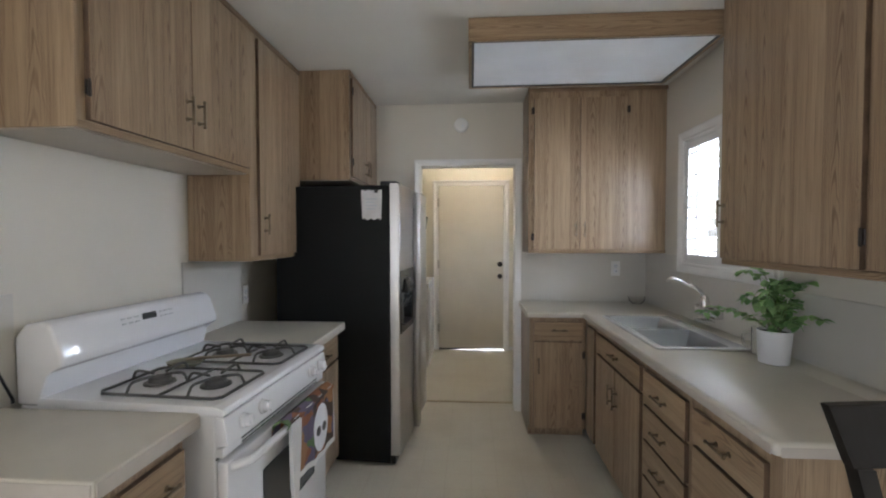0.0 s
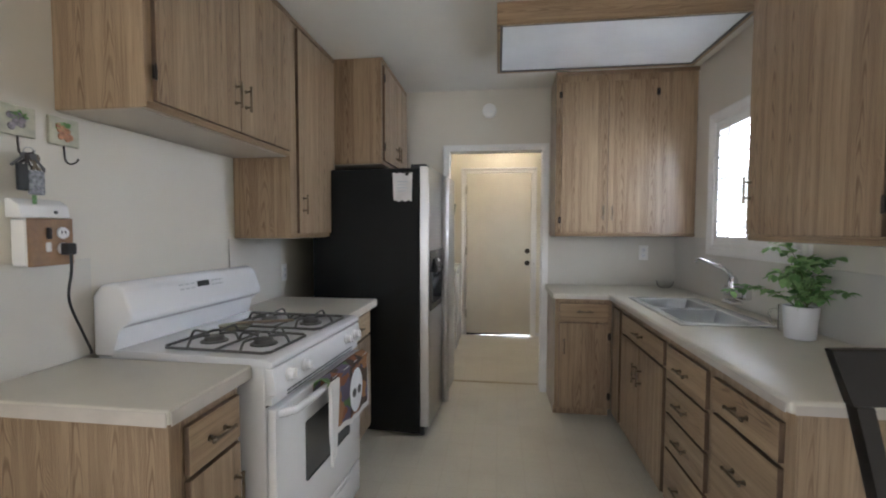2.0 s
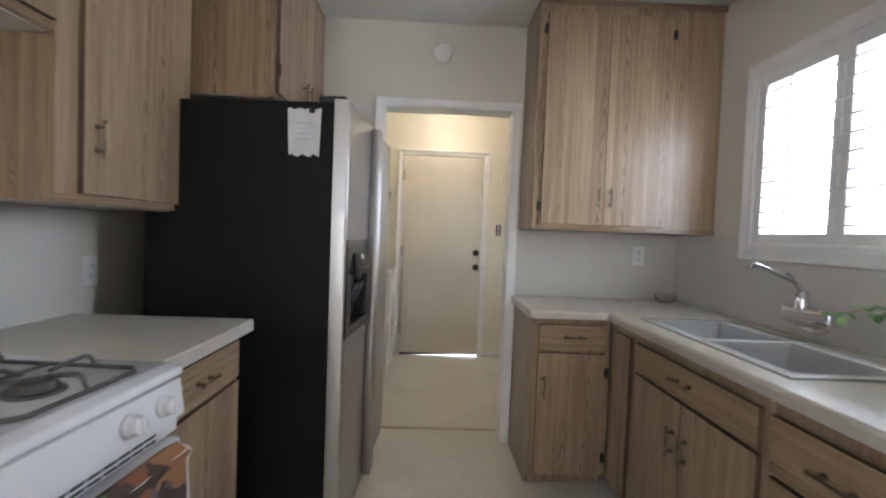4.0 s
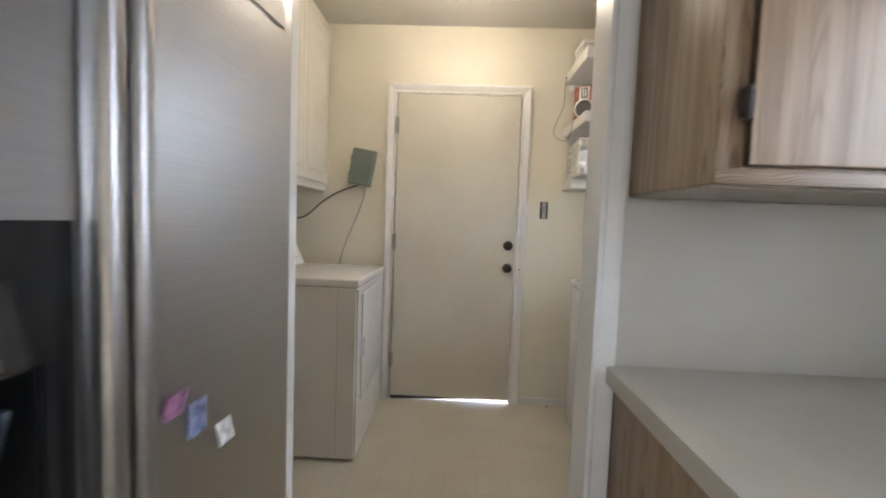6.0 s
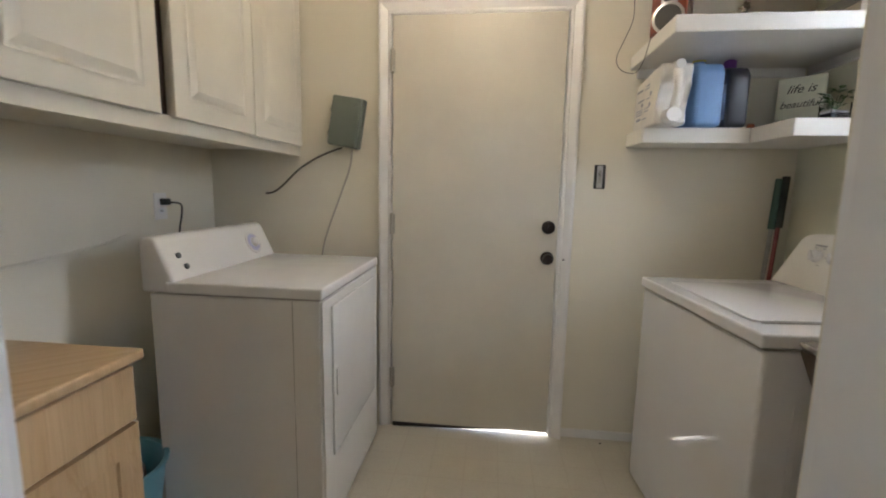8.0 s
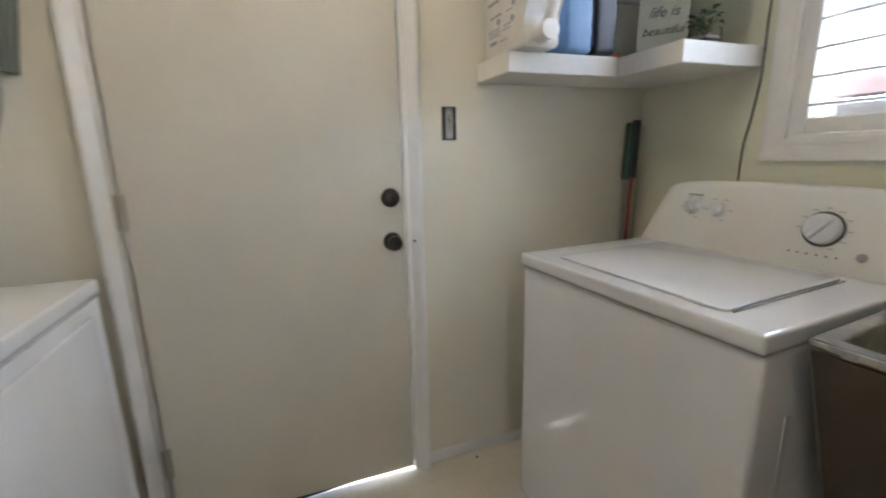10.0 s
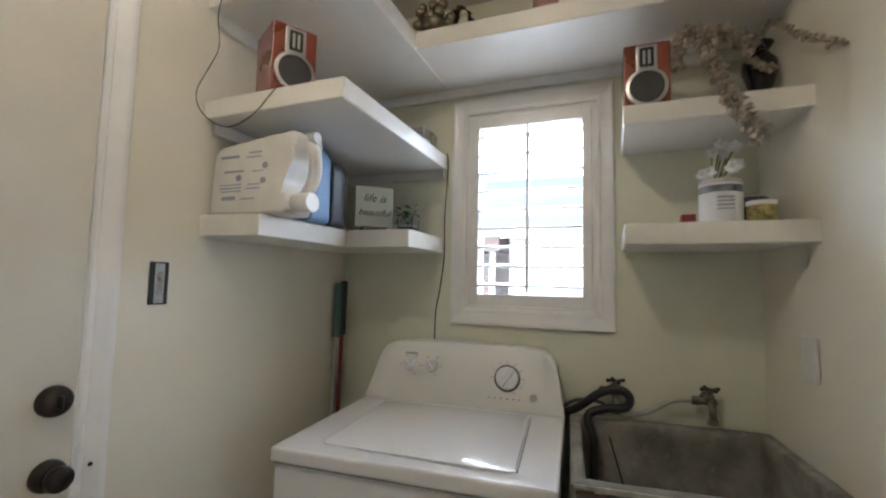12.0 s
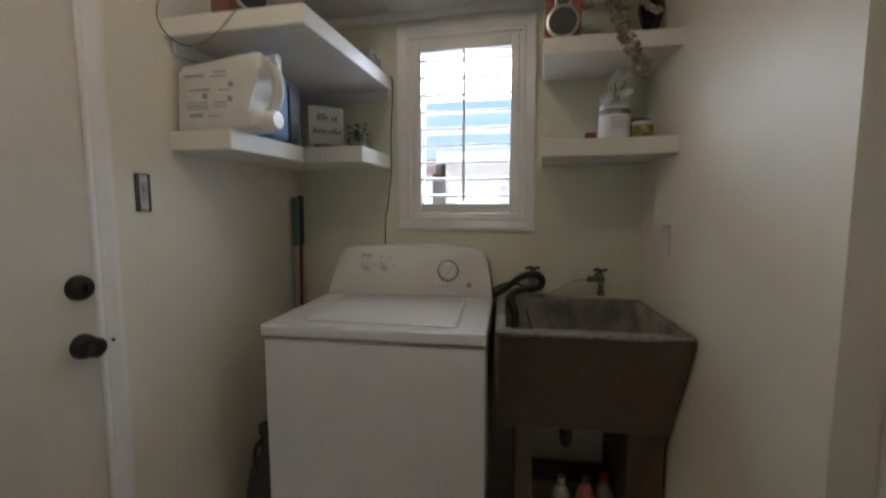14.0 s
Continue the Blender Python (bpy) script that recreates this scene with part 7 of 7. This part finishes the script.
lathe(bm, [(0.012, 0), (0.02, 0.02), (0.012, 0.14), (0, 0.15)], (0, 0, 0), 10)
part("scales", bm, DRY2, pc)
# A plain turned shape stands for the snowman figurine.
fg = thing("small_figurine", (1.145, 4.63, z3), 0, "tiny pale ceramic snowman figurine", "figurine")
bm = lathe(B(), [(0.022, 0), (0.024, 0.02), (0.014, 0.045), (0.012, 0.05), (0.016, 0.06), (0.012, 0.072), (0, 0.078)], (0, 0, 0), 16)
part("shape", bm, plain("cream_ceramic", (0.6, 0.55, 0.45), 0.35, vary=0.15, scale=60), fg, "", True)
pk = thing("pink_bowl", (1.165, 4.355, z3), 0, "small dusty pink ceramic pot", "pot")
part("pot_body", lathe(B(), [(0, 0), (0.03, 0), (0.026, 0.02), (0.042, 0.05), (0.04, 0.072), (0.036, 0.074), (0.036, 0.06), (0, 0.055)], (0, 0, 0), 24), plain("dusty_pink_glaze", (0.50, 0.30, 0.26), 0.45, vary=0.1), pk, "", True)
for y, r, h, lab in ((4.215, 0.066, 0.17, "tall clear glass cylinder vase"), (4.10, 0.045, 0.055, "low clear glass candle dish"), (3.835, 0.07, 0.10, "round clear glass fish bowl")):
    if r == 0.07:
        prof = [(0, 0), (0.04, 0), (0.068, 0.03), (0.075, 0.06), (0.06, 0.10), (0.045, 0.115), (0.043, 0.113), (0.057, 0.098), (0.071, 0.06), (0.064, 0.03), (0.038, 0.004), (0, 0.004)]
    else:
        prof = [(0, 0), (r * 0.85, 0), (r, h), (r - 0.003, h), (r * 0.82, 0.006), (0, 0.006)]
    solo("glass_vase", lathe(B(), prof, (1.125 + r, y, z3), 28), GLASS, lab + " on the top shelf", "vase", "glassware on the top shelf", smooth=True)
rx = thing("red_gift_box", (1.16, 3.99, z3), -75, "small dark red fabric box", "box")
part("box_body", prism(B(), [(-0.045, 0), (0.045, 0), (0.052, 0.062), (0.0, 0.08), (-0.052, 0.062)], "y", -0.03, 0.03, 0.004), plain("dark_red_cloth", (0.22, 0.02, 0.035), 0.7, vary=0.15, fine=140, relief=0.4), rx)
tb = thing("storage_box", (0.80, 5.14, z3), 0, "clear white plastic storage box on the top shelf", "box")
part("tub", box(B(), (-0.07, -0.10, 0), (0.16, 0.10, 0.12), 0.006, 2), plain("milky_plastic", (0.62, 0.60, 0.56), 0.3, vary=0.1, scale=20), tb)
part("lid", box(B(), (-0.075, -0.105, 0.1205), (0.165, 0.105, 0.14), 0.004), TRIM, tb)
bl = thing("blue_bottle", (1.10, 4.96, z3), 0, "small dull blue bottle on the top shelf", "bottle")
part("bottle_body", lathe(B(), [(0.022, 0), (0.024, 0.07), (0.012, 0.09), (0.012, 0.11), (0, 0.11)], (0, 0, 0), 16), plain("dull_blue_glass", (0.06, 0.10, 0.17), 0.2), bl, "", True)

# near laundry wall
fruit_tile((0.712, 3.635, 1.96), 186.4, (0.50, 0.42, 0.08), "pale green wall tile with painted lemons and a hook")
plate_outlet("blank_plate", (1.18, 3.6875, 1.163), 186.4, "blank cream wall plate above the concrete sink", "wall plate", False)

# ceiling lamp
lamp_ = thing("ceiling_lamp", (0.015, 4.6, H - 0.001), 0, "small ceiling lamp with four lit round bulbs", "ceiling lamp")
part("canopy", lathe(B(), [(0.07, 0), (0.068, -0.012), (0.03, -0.024), (0.012, -0.028), (0.012, -0.05), (0, -0.052)], (0, 0, 0), 28), CHROME, lamp_, "", True)
BULB = glow("lit_bulb", (1.0, 0.80, 0.55), 42.0)
for k in range(4):
    a = radians(90 * k)
    cx, cy = 0.06 * math.cos(a), 0.06 * math.sin(a)
    drop = 0.0 if k % 2 == 0 else -0.034
    part("arm", tube(B(), curve([(0, 0, -0.03), (cx * 0.6, cy * 0.6, -0.034 + drop * 0.6), (cx, cy, -0.036 + drop)], 4), 0.005, 8), CHROME, lamp_)
    s = part("socket", lathe(B(), [(0.012, -0.048 + drop), (0.014, -0.036 + drop), (0.008, -0.03 + drop)], (cx, cy, 0), 14), CHROME, lamp_)
    part("bulb", ball(B(), (cx, cy, -0.069 + drop), 0.0245, 18), BULB, s, "lit frosted bulb", True)
solo("floor_speck", ball(B(), (0.665, 5.225, 0.003), 0.006, 8, 0.5), BRONZE, "tiny brown speck of debris on the floor", "debris")
